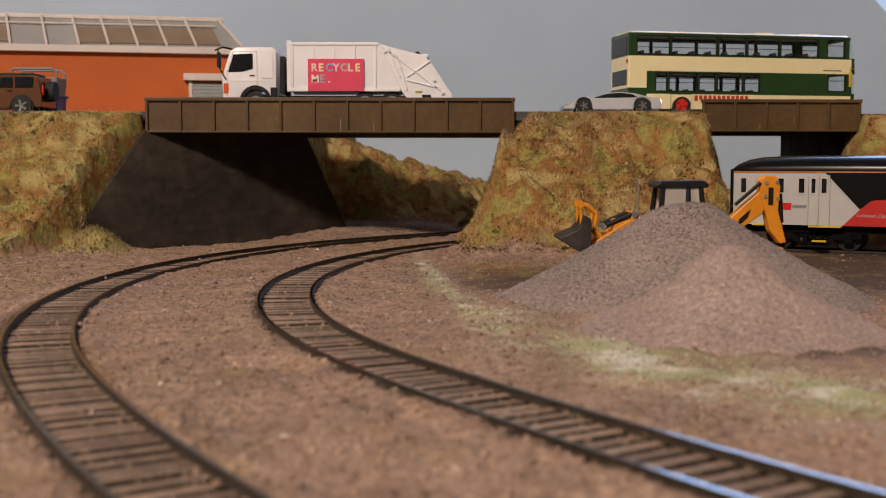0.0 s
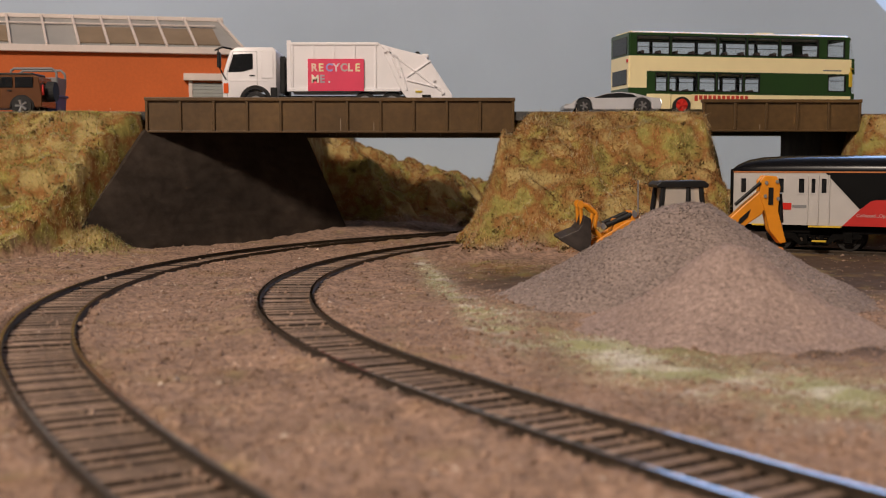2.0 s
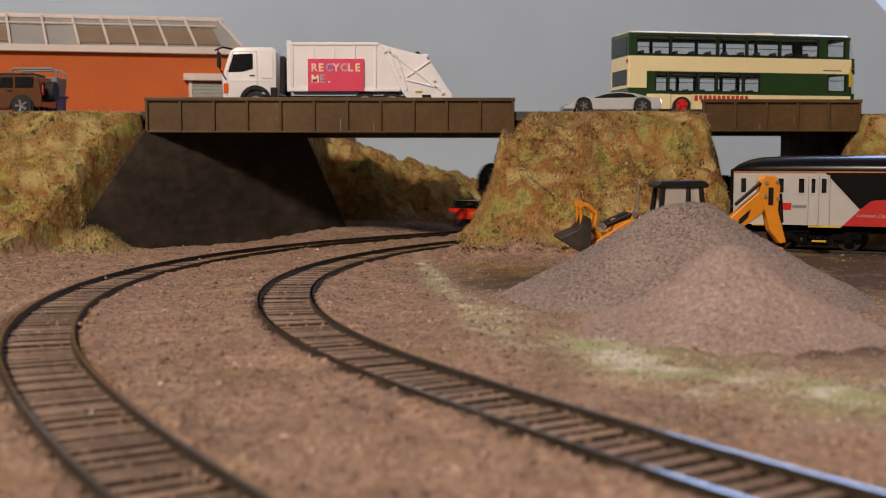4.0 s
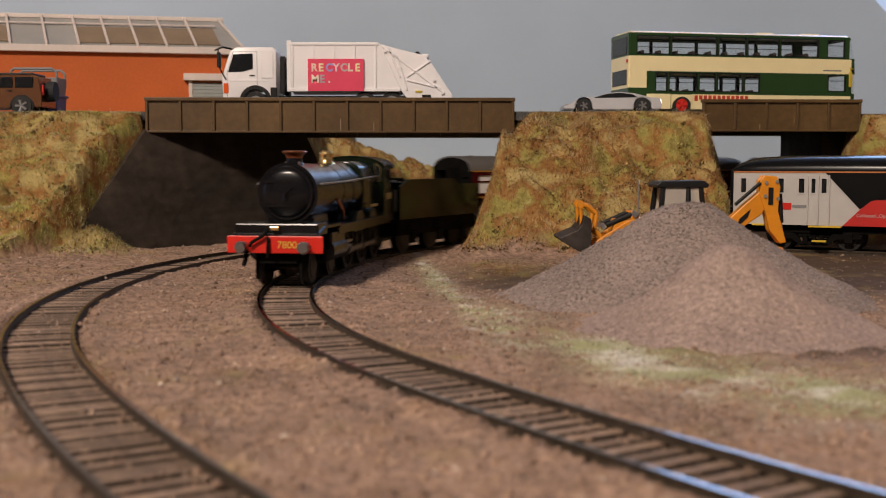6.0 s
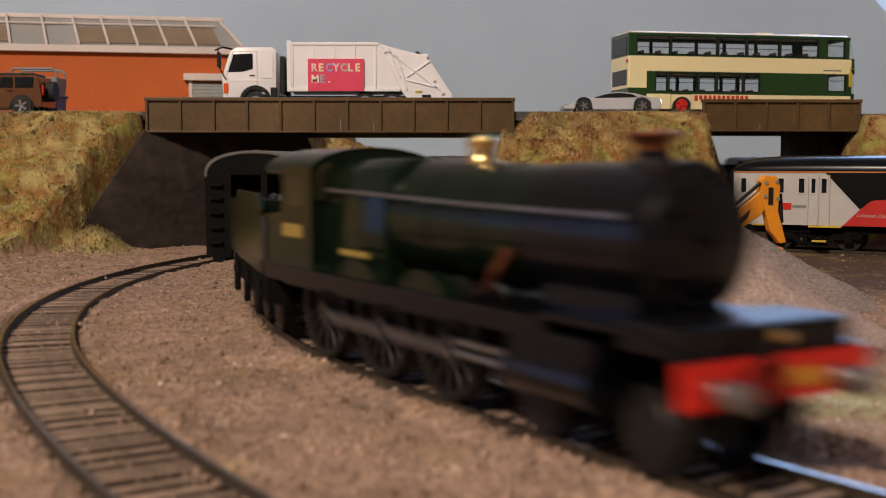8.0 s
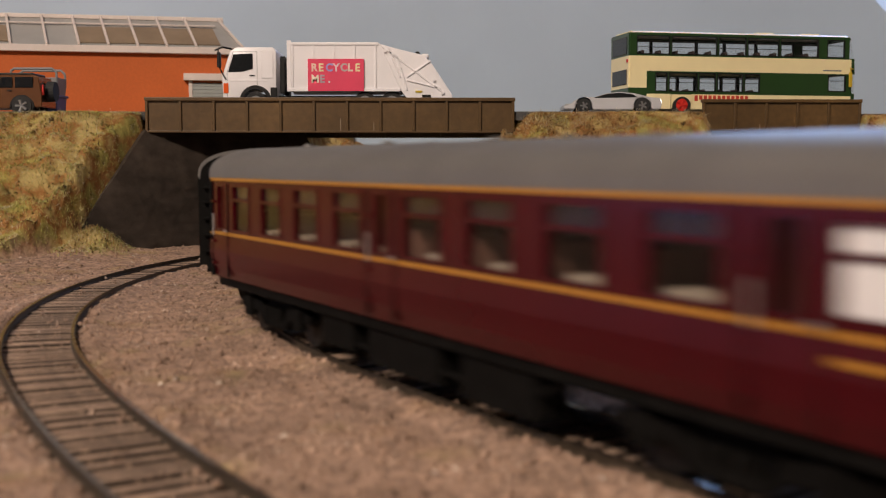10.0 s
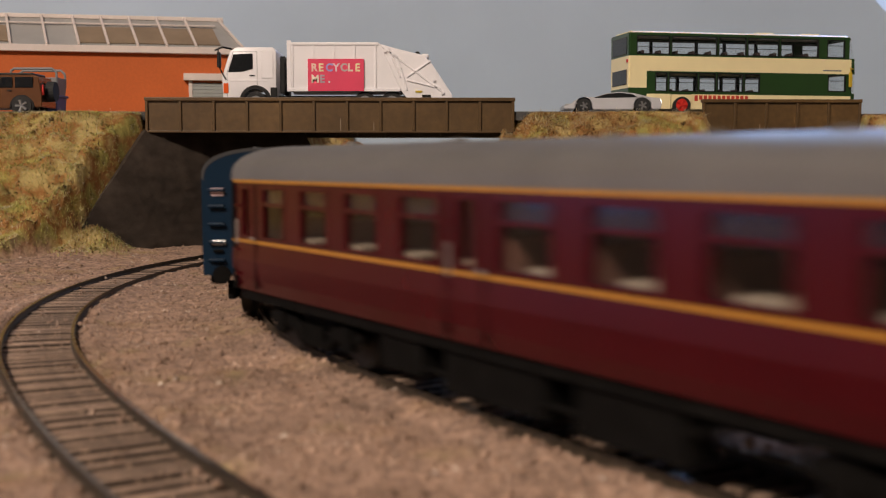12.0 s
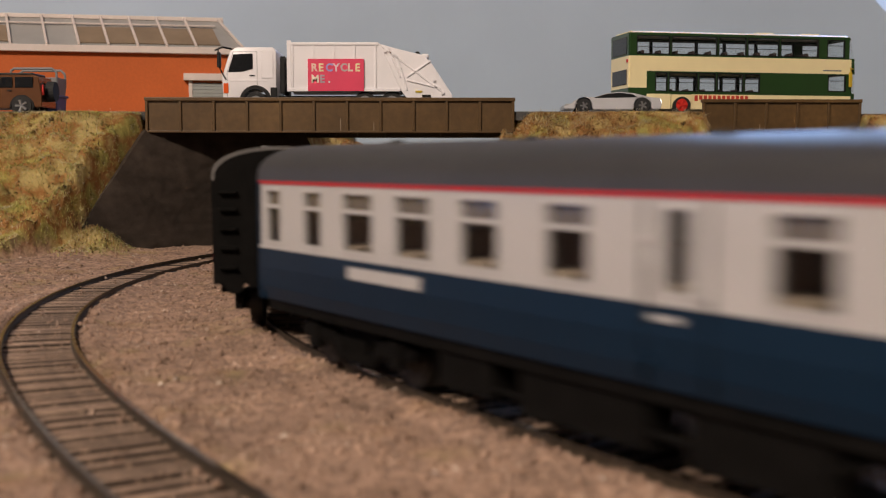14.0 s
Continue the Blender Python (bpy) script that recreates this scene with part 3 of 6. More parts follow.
# ---------------------------------------------------------------- gravel heaps
def gravel_heap(cx, cy, r, height, sx, seed, label, tone=(0.27, 0.212, 0.188), size=0.42, dark=0.55, dome=0.035, cone=0.82):
    m_heap = mat("heap_gravel", tone, 0.9, 0, 0.35, 900, 1.0, 700, big=0.1, big_scale=30)
    rng = np.random.RandomState(seed)

    def level(u, v):
        rr = np.hypot(u / sx, v) / r
        soft = cone * np.clip(1.06 - np.sqrt(rr * rr + dome), 0, 1) / 0.87 + (1 - cone) * np.exp(-(rr / 0.46) ** 2)
        skirt = 0.10 * np.exp(-((rr - 0.95) / 0.22) ** 2)
        return height * (soft + skirt * 0.35) + (lattice(u + 50, v, 12, seed) - 0.5) * 1.8 * (rr < 1.05) + (lattice(u, v, 2.2, seed + 1) - 0.5) * 0.8
    g = np.linspace(-1.25, 1.25, 120)
    u, v = np.meshgrid(g * r * sx, g * r)
    z = level(u, v)
    edge = np.clip((1.25 - np.maximum(abs(u) / (r * sx), abs(v) / r)) * 6, 0, 1)
    z = z * edge - 0.6 * (1 - edge) - 0.3
    co = np.stack([u, v, z], -1).reshape(-1, 3)
    i = np.arange(120 * 120).reshape(120, 120)
    quads = np.stack([i[:-1, :-1], i[:-1, 1:], i[1:, 1:], i[1:, :-1]], -1).reshape(-1, 4)
    heap = mesh_from("gravel_heap", co, quads, m_heap, label, "gravel heap")
    heap["kind"] = "stuff"
    heap.matrix_world = at(cx, cy, 0.9)
    n = 14000
    u, v = rng.uniform(-1.2, 1.2, n) * r * sx, rng.uniform(-1.2, 1.2, n) * r
    z = level(u, v)
    ok = np.hypot(u / sx, v) < r * rng.uniform(0.9, 1.25, n)
    m_gr = fibre_material("heap_grains", [(0.0, tuple(c * dark for c in tone)), (0.25, tuple(c * (0.4 + dark * 0.6) for c in tone)), (0.92, tuple(c * 0.95 for c in tone)), (0.97, tuple(c * 1.6 for c in tone)), (1.0, tuple(c * 2.2 for c in tone))], 0.1)
    gr = grains("heap_grains", u[ok], v[ok], z[ok] - 0.22, size, m_gr, "grey-brown grains lying on the gravel heap", seed + 2, "gravel")
    gr.matrix_world = at(cx, cy, 0.9)


gravel_heap(84, 392, 61, 34.5, 1.0, 101, "tall heap of grey-brown crushed gravel in front of the digger", (0.285, 0.224, 0.197))
gravel_heap(80.5, 314, 43.5, 25.8, 1.0, 202, "smaller pinkish-brown gravel heap before the taller one", (0.36, 0.268, 0.232), 0.22, 0.68, 0.065, 0.55)


# ---------------------------------------------------------------- baseboard, backdrop and room
rough_wall = mat("room_wall_paint", (0.60, 0.55, 0.50), 0.85, 0, 0.03, 20)
M_WOOD = mat("baseboard_timber", (0.30, 0.19, 0.10), 0.6, 0, 0.2, 60, 0.2)


def struct(name, bm, material, label, category):
    return tagged(part(name, bm, material), label, category, kind="structure")


struct("baseboard", one(box, -900, 2500, -500, 1020, -40, -6), M_WOOD, "timber baseboard under the layout", "baseboard")


def backdrop():
    bm = bmesh.new()
    # thin board with its top corner cut away
    prism(bm, [(-900, -30), (2500, -30), (2500, 120), (520, 120), (395, 178), (370, 205), (362, 214), (-900, 214)], 1012, 1018, "y")
    struct("backdrop", bm, M_SKY, "pale grey-blue painted sky board", "backdrop")


backdrop()
M_FLOOR = mat("room_carpet", (0.22, 0.18, 0.15), 0.95, 0, 0.2, 200)
struct("room_floor", one(box, -2300, 3200, -2200, 2700, -960, -950), M_FLOOR, "brown carpeted room floor", "floor")
struct("ceiling", one(box, -2300, 3200, -2200, 2700, 1500, 1510), mat("ceiling_paint", (0.78, 0.76, 0.73), 0.9, 0, 0.02, 10), "plain white ceiling", "ceiling")
struct("wall_east", one(box, 3200, 3210, -2200, 2700, -950, 1500), rough_wall, "plain cream room wall", "wall")
struct("wall_south", one(box, -2300, 3200, -2210, -2200, -950, 1500), rough_wall, "plain cream room wall", "wall")


def window_walls():
    """North and west walls with the openings through which the daylight falls."""
    bm = bmesh.new()
    y0, y1 = 2700, 2820
    box(bm, -2300, 480, y0, y1, -950, 1500)
    box(bm, 1480, 3200, y0, y1, -950, 1500)
    box(bm, 480, 1480, y0, y1, -950, 300)
    box(bm, 480, 1480, y0, y1, 1410, 1500)
    struct("wall_north", bm, rough_wall, "cream room wall with a window", "wall")
    bm = bmesh.new()
    for a, b, c, d in ((480, 520, 300, 1410), (1440, 1480, 300, 1410), (960, 1000, 300, 1410), (520, 1440, 300, 340), (520, 1440, 1370, 1410)):
        box(bm, a, b, y0 + 40, y1 - 30, c, d)
    struct("window_1", bm, M_WHITE, "white framed window in the room wall", "window")
    bm = bmesh.new()
    x0, x1 = -2420, -2300
    box(bm, x0, x1, -2200, 200, -950, 1500)
    box(bm, x0, x1, 1200, 2700, -950, 1500)
    box(bm, x0, x1, 200, 1200, -950, -260)
    box(bm, x0, x1, 200, 1200, 700, 1500)
    struct("wall_west", bm, rough_wall, "cream room wall with a side window", "wall")
    bm = bmesh.new()
    for a, b, c, d in ((200, 240, -260, 700), (1160, 1200, -260, 700), (680, 720, -260, 700), (240, 1160, -260, -220), (240, 1160, 660, 700)):
        box(bm, x0 + 30, x1 - 40, a, b, c, d)
    struct("window_2", bm, M_WHITE, "white framed side window in the room wall", "window")


window_walls()
M_DAY = bpy.data.materials.new("pale_daylight_sky")
M_DAY.use_nodes = True
day = M_DAY.node_tree.nodes["Principled BSDF"]
day.inputs["Base Color"].default_value = (0.1, 0.1, 0.1, 1)
day.inputs["Emission Color"].default_value, day.inputs["Emission Strength"].default_value = (0.42, 0.52, 0.72, 1), 1.0
struct("sky_outside", one(box, 200, 1900, 2960, 2970, -100, 1700), M_DAY, "pale daylight sky outside the window", "sky")


# ---------------------------------------------------------------- bridges and road
def girder_bridge(name, x0, x1, y0, y1, z0, z1, panels, label):
    """Plate girder: web, top and bottom flange and stiffeners; its long side lies along local x."""
    ln = math.hypot(x1 - x0, y1 - y0)
    b = thing(name, at(x0, y0, z0, math.degrees(math.atan2(y1 - y0, x1 - x0))), label, "bridge girder", "bridge girders")
    h = z1 - z0
    part("web", one(box, 0.6, ln - 0.6, 0.6, 2.6, 0.3, h - 0.5), M_GIRDER, b)
    part("top_flange", one(box, 0, ln, -1.0, 4.0, h - 2.0, h, 0.25), M_GIRDER, b, "lighter worn top flange")
    part("bottom_flange", one(box, 0.3, ln - 0.3, -0.7, 3.6, 0, 1.1, 0.2), M_GIRDER, b)
    st = one(box, -0.8, 0.8, -0.7, 0.7, 1.1, h - 2.0, 0.3)
    proto = part("stiffener", st, M_GIRDER, b)
    for i in range(panels + 1):
        m = Matrix.Translation(((1.2 + (ln - 2.4) * i / panels) * MM, 0, 0))
        if i == 0:
            proto.matrix_local = m
        else:
            o = new("stiffener", proto.data)
            o.parent, o.matrix_local = b, m
    for i in range(panels):
        c = part("rust_run", one(box, -0.25, 0.25, 0.45, 0.62, 1.2, random.uniform(4, 9)), M_RUSTRUN, b) if random.random() < 0.35 else None
        if c:
            c.location = ((1.2 + (ln - 2.4) * (i + 0.8) / panels) * MM, 0, 0)
    return b


M_TRIM = mat("pale_plastic_trim", (0.72, 0.63, 0.58), 0.5, 0, 0.05, 60)
M_RUSTRUN = mat("pale_lime_streak", (0.26, 0.20, 0.14), 0.8, 0, 0.2, 200)
girder_bridge("bridge_girder", -169.3, 41.2, 645, 650, 65.8, 85.7, 11, "long brown weathered plate girder of the road bridge")
girder_bridge("bridge_girder", -169.3, 41.2, 772, 777, 65.8, 85.7, 11, "brown plate girder on the bridge's far side")
girder_bridge("bridge_girder", 154.2, 250.0, 677, 679, 67.3, 86.4, 5, "short brown plate girder of the second road bridge")
girder_bridge("bridge_girder", 154.2, 250.0, 784, 786, 67.3, 86.4, 5, "short brown plate girder on the far side")


def road():
    bm = bmesh.new()
    box(bm, -760, 138, 652, 770, 73.0, 78.0)
    box(bm, 138, 700, 682, 784, 73.0, 78.0)
    struct("road", bm, M_ROAD, "dark grey model road across both bridges", "road")


road()


def abutment(name, tn, tf, bf, bn, label, deep=14):
    """A battered wall face with its four corners near top, far top, far base, near base."""
    bm = bmesh.new()
    n = 48
    grid = []
    t = [Vector(p) for p in (tn, tf, bf, bn)]
    for j in range(n + 1):
        row = []
        for i in range(n + 1):
            u, v = i / n, j / n
            p = (t[0] * (1 - u) + t[1] * u) * (1 - v) + (t[3] * (1 - u) + t[2] * u) * v
            w = noise.noise(p / 14.0) * 0.9 + noise.noise(Vector((p.x / 9.0, p.y / 9.0, p.z / 3.0))) * 0.7 + noise.noise(p / 3.5) * 0.35
            row.append(bm.verts.new(p + Vector((w * 0.7, -w * 0.7, 0))))
        grid.append(row)
    for j in range(n):
        for i in range(n):
            bm.faces.new((grid[j][i], grid[j][i + 1], grid[j + 1][i + 1], grid[j + 1][i]))
    back = bmesh.ops.extrude_face_region(bm, geom=list(bm.faces))
    vs = [g for g in back["geom"] if isinstance(g, bmesh.types.BMVert)]
    bmesh.ops.translate(bm, verts=vs, vec=(-deep * 0.75, deep * 0.6, -2))
    ob = part(name, bm, M_STONE, smooth=True)
    return tagged(ob, label, "bridge abutment", kind="structure")


abutment("abutment", (-168, 645, 68), (-87, 716, 68), (-59, 730, -1), (-196, 574, -1), "dark grey battered abutment wall under the bridge")
bm_ab = one(box, 233, 300, 700, 784, -1, 72, 0.8)
tagged(part("abutment", bm_ab, M_STONE), "dark abutment wall under the second bridge", "bridge abutment", kind="structure")


# ---------------------------------------------------------------- warehouse
def warehouse():
    w = thing("warehouse", at(-335, 788, 76, 10.8), "orange brick model warehouse with grey glazed sloping roof", "warehouse")
    ln, dp, hw, hr = 196.0, 120.0, 53.5, 80.0
    part("wall", one(box, 0, ln, 0, 2, 0, hw), M_BRICK, w)
    part("wall", one(box, 0, ln, dp - 2, dp, 0, hw), M_BRICK, w)
    for x in (0, ln - 2):
        bm = bmesh.new()
        prism(bm, [(2, 0), (dp - 2, 0), (dp - 2, hw), (46, hr), (2, hw)], x, x + 2, "x")
        part("gable", bm, M_BRICK, w)
    m_glaz = mat("grey_roof_glazing", (0.36, 0.35, 0.335), 0.5, 0, 0.06, 50)
    m_tape = mat("brown_blinded_pane", (0.26, 0.19, 0.125), 0.6, 0, 0.12, 60)
    bm = bmesh.new()
    prism(bm, [(-2, hw), (46, hr - 1.5), (46, hr), (-2, hw + 1.5)], 0, ln, "x")
    part("roof", bm, m_glaz, w)
    bm = bmesh.new()
    prism(bm, [(46, hr - 1.5), (dp, hw), (dp, hw + 1.5), (46, hr)], 0, ln, "x")
    part("roof", bm, m_glaz, w)
    part("gutter", one(box, -1, ln + 2, -4.0, 1.5, hw - 3.2, hw + 1.6, 0.4), M_TRIM, w, "white gutter board")
    sl = math.degrees(math.atan2(hr - hw, 48))
    bar = one(box, -0.9, 0.9, 0, 54, 0.6, 1.9, 0.2)
    proto = part("glazing_bar", bar, M_TRIM, w)
    # the bars lean towards the far gable
    lean = 11.0
    bars = [13.5, 35.0, 59.3, 81.0, 101.0, 121.0, 141.0, 161.5, 194.0]
    for i, x in enumerate(bars):
        m = pose(x * MM, -2 * MM, (hw + 1.0) * MM, sl, 0, 0) @ pose(0, 0, 0, 0, 0, 19.0 if x > 190 else lean)
        if i == 0:
            proto.matrix_local = m
        else:
            o = new("glazing_bar", proto.data)
            o.parent, o.matrix_local = w, m
    ledge = part("glazing_rail", one(box, -1, ln - 22, 37.5, 39.0, 0.6, 1.7, 0.2), M_TRIM, w)
    ledge.matrix_local = pose(0, -2 * MM, (hw + 1.0) * MM, sl, 0, 0)
    part("ridge_trim", one(box, -1, ln + 2, 43, 49, hr - 1.0, hr + 2.0, 0.4), M_TRIM, w)
    k_ = math.tan(radians(lean))
    for xa, xb in ((13.5, 35.0), (81.0, 101.0), (101.0, 121.0), (121.0, 141.0), (141.0, 161.5), (161.5, 180.0)):
        bm = bmesh.new()
        prism(bm, [(xa + 1.1 - 4 * k_, 4), (xb - 1.1 - 4 * k_, 4), (xb - 1.1 - 33 * k_, 33 + random.uniform(-1.5, 1.5)), (xa + 1.1 - 33 * k_, 33 + random.uniform(-1.5, 1.5))], 0.7, 1.3, "z")
        p = part("pane", bm, m_tape, w, "pane covered brown inside")
        p.matrix_local = pose(0, -2 * MM, (hw + 1.0) * MM, sl, 0, 0)
    m_door = mat("grey_shutter", (0.34, 0.36, 0.35), 0.5, 0, 0.06, 40)
    d = part("shutter_door", one(box, 158, 190, -0.9, 0.2, 0, 30), m_door, w, "grey roller shutter door")
    for i in range(12):
        part("slat", one(box, 158, 190, -1.3, -0.8, i * 2.5 + 0.2, i * 2.5 + 2.2, 0.15), m_door, d)
    part("door_frame", one(box, 155.5, 158, -2.0, 0.2, 0, 33), M_TRIM, w)
    part("door_hood", one(box, 152, 194, -5.0, 0.2, 31.5, 36.5, 0.4), M_TRIM, w, "white canopy over the shutter")
    # the end of the roof leans back to the ridge
    for ch in w.children:
        if ch.name.split(".")[0] in ("roof", "gable", "ridge_trim"):
            for v in ch.data.vertices:
                if v.co.x > (ln - 6) * MM and v.co.z > (hw + 3) * MM:
                    v.co.x -= 18.0 * MM * min(1.0, (v.co.z / MM - hw) / (hr - hw))
    return w


warehouse()

# ---------------------------------------------------------------- road vehicles
M_TYRE = mat("tyre_rubber", (0.02, 0.02, 0.02), 0.8, 0, 0.2, 300)
M_SILVER = mat("silver_car_paint", (0.58, 0.58, 0.60), 0.3, 0.35, 0.04, 100, coat=0.5)
M_BRONZE = mat("brown_car_paint", (0.17, 0.070, 0.028), 0.22, 0.45, 0.06, 100, coat=0.5)
M_ALLOY = mat("alloy_wheel_metal", (0.55, 0.55, 0.55), 0.3, 0.9, 0.05, 100)
M_DARKGLASS = mat("dark_window_glass", (0.012, 0.013, 0.014), 0.08, 0, 0.1, 60)
M_GLASS = glass_mat("clear_window_glass")
# Beige diffuse mixed into the cab glass stands for its pale reflection.
M_CABSHEEN = glass_mat("pale_sheen_cab_glass")
hz = M_CABSHEEN.node_tree
hz_sheen, hz_mix = hz.nodes.new("ShaderNodeBsdfDiffuse"), hz.nodes.new("ShaderNodeMixShader")
hz_sheen.inputs[0].default_value, hz_mix.inputs[0].default_value = (0.62, 0.56, 0.50, 1), 0.42
hz_out = hz.nodes["Material Output"].inputs[0]
hz.links.new(hz_out.links[0].from_socket, hz_mix.inputs[1])
hz.links.new(hz_sheen.outputs[0], hz_mix.inputs[2])
hz.links.new(hz_mix.outputs[0], hz_out)
M_PINK = mat("pink_poster", (0.78, 0.06, 0.13), 0.45, 0, 0.05, 60)
M_YELLOW = mat("digger_yellow_paint", (0.72, 0.26, 0.012), 0.4, 0, 0.08, 120, coat=0.1)
M_ORANGE = mat("orange_lamp_plastic", (0.75, 0.10, 0.01), 0.3, 0, 0.05, 100)
M_SKIPBLUE = mat("blue_skip_paint", (0.05, 0.11, 0.30), 0.5, 0, 0.12, 90)
M_BUSRED = mat("red_wheel_paint", (0.60, 0.03, 0.02), 0.4, 0, 0.05, 90)
M_GREYPART = mat("grey_plastic", (0.22, 0.22, 0.22), 0.5, 0, 0.08, 100)
M_SEAT = mat("seat_cloth", (0.05, 0.035, 0.035), 0.9, 0, 0.2, 300)


def road_wheel(parent, x, y, r, w, hub, name="wheel", out=0):
    """Tyre with a dished hub; the axle lies along y."""
    s = out or (1 if y > 0 else -1)
    bm = bmesh.new()
    cyl(bm, (0, -w / 2, 0), (0, w / 2, 0), r, r, 24)
    bmesh.ops.bevel(bm, geom=[e for e in bm.edges if abs(e.verts[0].co.y - e.verts[1].co.y) < 1e-4], offset=r * 0.12, segments=2, affect="EDGES")
    wheel = part(name, bm, M_TYRE, parent)
    wheel.location = (x * MM, y * MM, r * MM)
    bm = one(cyl, (0, s * w * 0.30, 0), (0, s * w * 0.54, 0), r * 0.66, r * 0.60, 20)
    part("rim", bm, hub if hub is not M_ALLOY else M_TYRE, wheel)
    bm = bmesh.new()
    for i in range(5):
        a = i * 2 * math.pi / 5
        cyl(bm, (0, s * w * 0.56, 0), (r * 0.55 * math.cos(a), s * w * 0.56, r * 0.55 * math.sin(a)), r * 0.10, r * 0.14, 6)
    part("spokes", bm, hub, wheel)
    return wheel


def text_part(words, size, material, parent, m, label="", squash=1.0, bold=0.0):
    cu = bpy.data.curves.new("lettering", "FONT")
    cu.body, cu.size, cu.extrude, cu.align_x, cu.align_y = words, size * MM, 0.00006, "LEFT", "BOTTOM_BASELINE"
    cu.offset = bold * MM
    tmp = new("lettering", cu)
    dg = bpy.context.evaluated_depsgraph_get()
    me = bpy.data.meshes.new_from_object(tmp.evaluated_get(dg))
    bpy.data.objects.remove(tmp)
    me.materials.clear()
    me.materials.append(material)
    ob = new("lettering", me)
    ob.parent, ob.matrix_local = parent, m @ Matrix.Diagonal((squash, 1, 1, 1))
    if label:
        tagged(ob, label)
    return ob


UPRIGHT = Euler((radians(90), 0, 0)).to_matrix().to_4x4()        # reads from -y
UPRIGHT_L = Euler((radians(90), 0, radians(180))).to_matrix().to_4x4()   # reads from +y


def arch(cx, cz, r, n=9):
    return [(cx + r * math.cos(a), cz + r * math.sin(a)) for a in np.linspace(0, math.pi, n)]


def refuse_truck():
    """Local x points to the front, y to its left, z up from the road."""
    k = thing("refuse_truck", at(-131.2, 694, 78.0, 180), "white refuse lorry with a pink recycling poster on its side", "lorry")
    part("chassis", one(box, -128, -20, -6, 6, 7, 11), M_BLACK, k)
    bm = bmesh.new()
    prism(bm, [(0, 8), (0.5, 22), (-4.5, 37), (-8, 39.3), (-30, 39.3), (-32, 37), (-32, 9), (-27, 9), (-25, 14.5), (-14, 14.5), (-12, 8)], -15, 15, "y", 0.8)
    cab = part("cab", bm, M_WHITE, k, smooth=True)
    for s in (1, -1):
        bm = bmesh.new()
        prism(bm, [(-3.2, 24.5), (-6.6, 35), (-18, 35.5), (-18, 26.5), (-12, 24.8)], s * 15.02, s * 15.25, "y")
        part("side_window", bm, M_DARKGLASS, cab)
        part("cab_step", one(box, -12, -2, s * 15.0, s * 15.5, 8, 9.5, 0.2), M_GREYPART, cab)
        part("marker_lamp", one(box, -3.4, -0.4, s * 14.9, s * 15.5, 12, 18, 0.3), M_ORANGE, cab, "orange corner lamp")
        part("door_handle", one(box, -19, -16, s * 15, s * 15.4, 22.2, 22.9), M_BLACK, cab)
        bm = bmesh.new()
        tube(bm, [(-6.5, s * 14, 38), (-0.5, s * 17.5, 39), (4.0, s * 18, 37)], 0.55)
        tube(bm, [(2.0, s * 18, 38), (1.0, s * 17.5, 26), (-2, s * 15, 20)], 0.4)
        box(bm, 0.5, 2.5, s * 17.5 - 2, s * 17.5 + 2, 27, 36, 0.5)
        part("mirror", bm, M_BLACK, cab, "black mirror on a long arm")
        bm = bmesh.new()
        prism(bm, arch(-19.5, 7.2, 9.6, 13) + arch(-19.5, 7.2, 7.4, 13)[::-1], *sorted((s * 14.6, s * 15.7)), "y")
        box(bm, -32.4, -28.4, *sorted((s * 14.6, s * 15.6)), 7.0, 15.5, 0.4)
        part("wheel_arch", bm, M_BLACK, cab, "black wheel arch")
        part("bumper", one(box, -11, 1.4, *sorted((s * 10, s * 15.5)), 5.5, 9.0, 0.5), M_WHITE, cab)
        part("swage_line", one(box, -27, -4, *sorted((s * 15.0, s * 15.28)), 19.2, 19.8, 0.1), M_WHITE, cab)
    for s in (1, -1):
        bm = bmesh.new()
        for x0, z0, x1, z1 in ((-2.6, 9, -2.6, 24), (-20.5, 12, -20.5, 36.5), (-2.6, 24, -6.4, 36.5), (-6.4, 36.5, -20.5, 36.5)):
            cyl(bm, (x0, s * 15.02, z0), (x1, s * 15.02, z1), 0.16, 0.16, 5)
        part("door_seam", bm, M_GREYPART, cab)
        part("side_panel", one(box, -30, -23, *sorted((s * 14.9, s * 15.3)), 21, 37, 0.5), M_WHITE, cab)
        part("intake_grille", one(box, -31.8, -31.2, *sorted((s * 8, s * 14.5)), 12, 34, 0.2), M_BLACK, cab)
    part("front_grille", one(box, 0.1, 0.7, -10, 10, 11, 20, 0.2), M_GREYPART, cab)
    part("windscreen", one(box, -0.4, 0.2, -13, 13, 0, 13), M_DARKGLASS, cab).matrix_local = at(0.1, 0, 22.5, 0, 0, -17)
    part("exhaust_stack", one(box, -37, -33.5, -14, -5, 12, 35, 0.6), M_BLACK, k, "black intake and exhaust behind the cab")
    part("side_bar", one(box, -37, -34, 12.8, 14, 12, 34, 0.4), M_BLACK, k)
    body = bmesh.new()
    prism(body, [(-42, 13.2), (-42, 42.5), (-96, 42.8), (-109, 13.2)], -16, 16, "y", 0.5)
    body = part("compactor_body", body, M_WHITE, k)
    for i in range(5):
        x = -44 - 14.5 * i * 0.85
        for s in (1, -1):
            part("rib", one(box, x - 0.5, x + 0.5, s * 16, s * 16.5, 15, 42, 0.12), M_WHITE, body)
    for s in (1, -1):
        part("top_rail", one(box, -95, -42, s * 15.2, s * 16.6, 41.6, 43.4, 0.3), M_WHITE, body)
        part("bottom_rail", one(box, -108, -42, s * 15.4, s * 16.8, 13, 15, 0.3), M_WHITE, body)
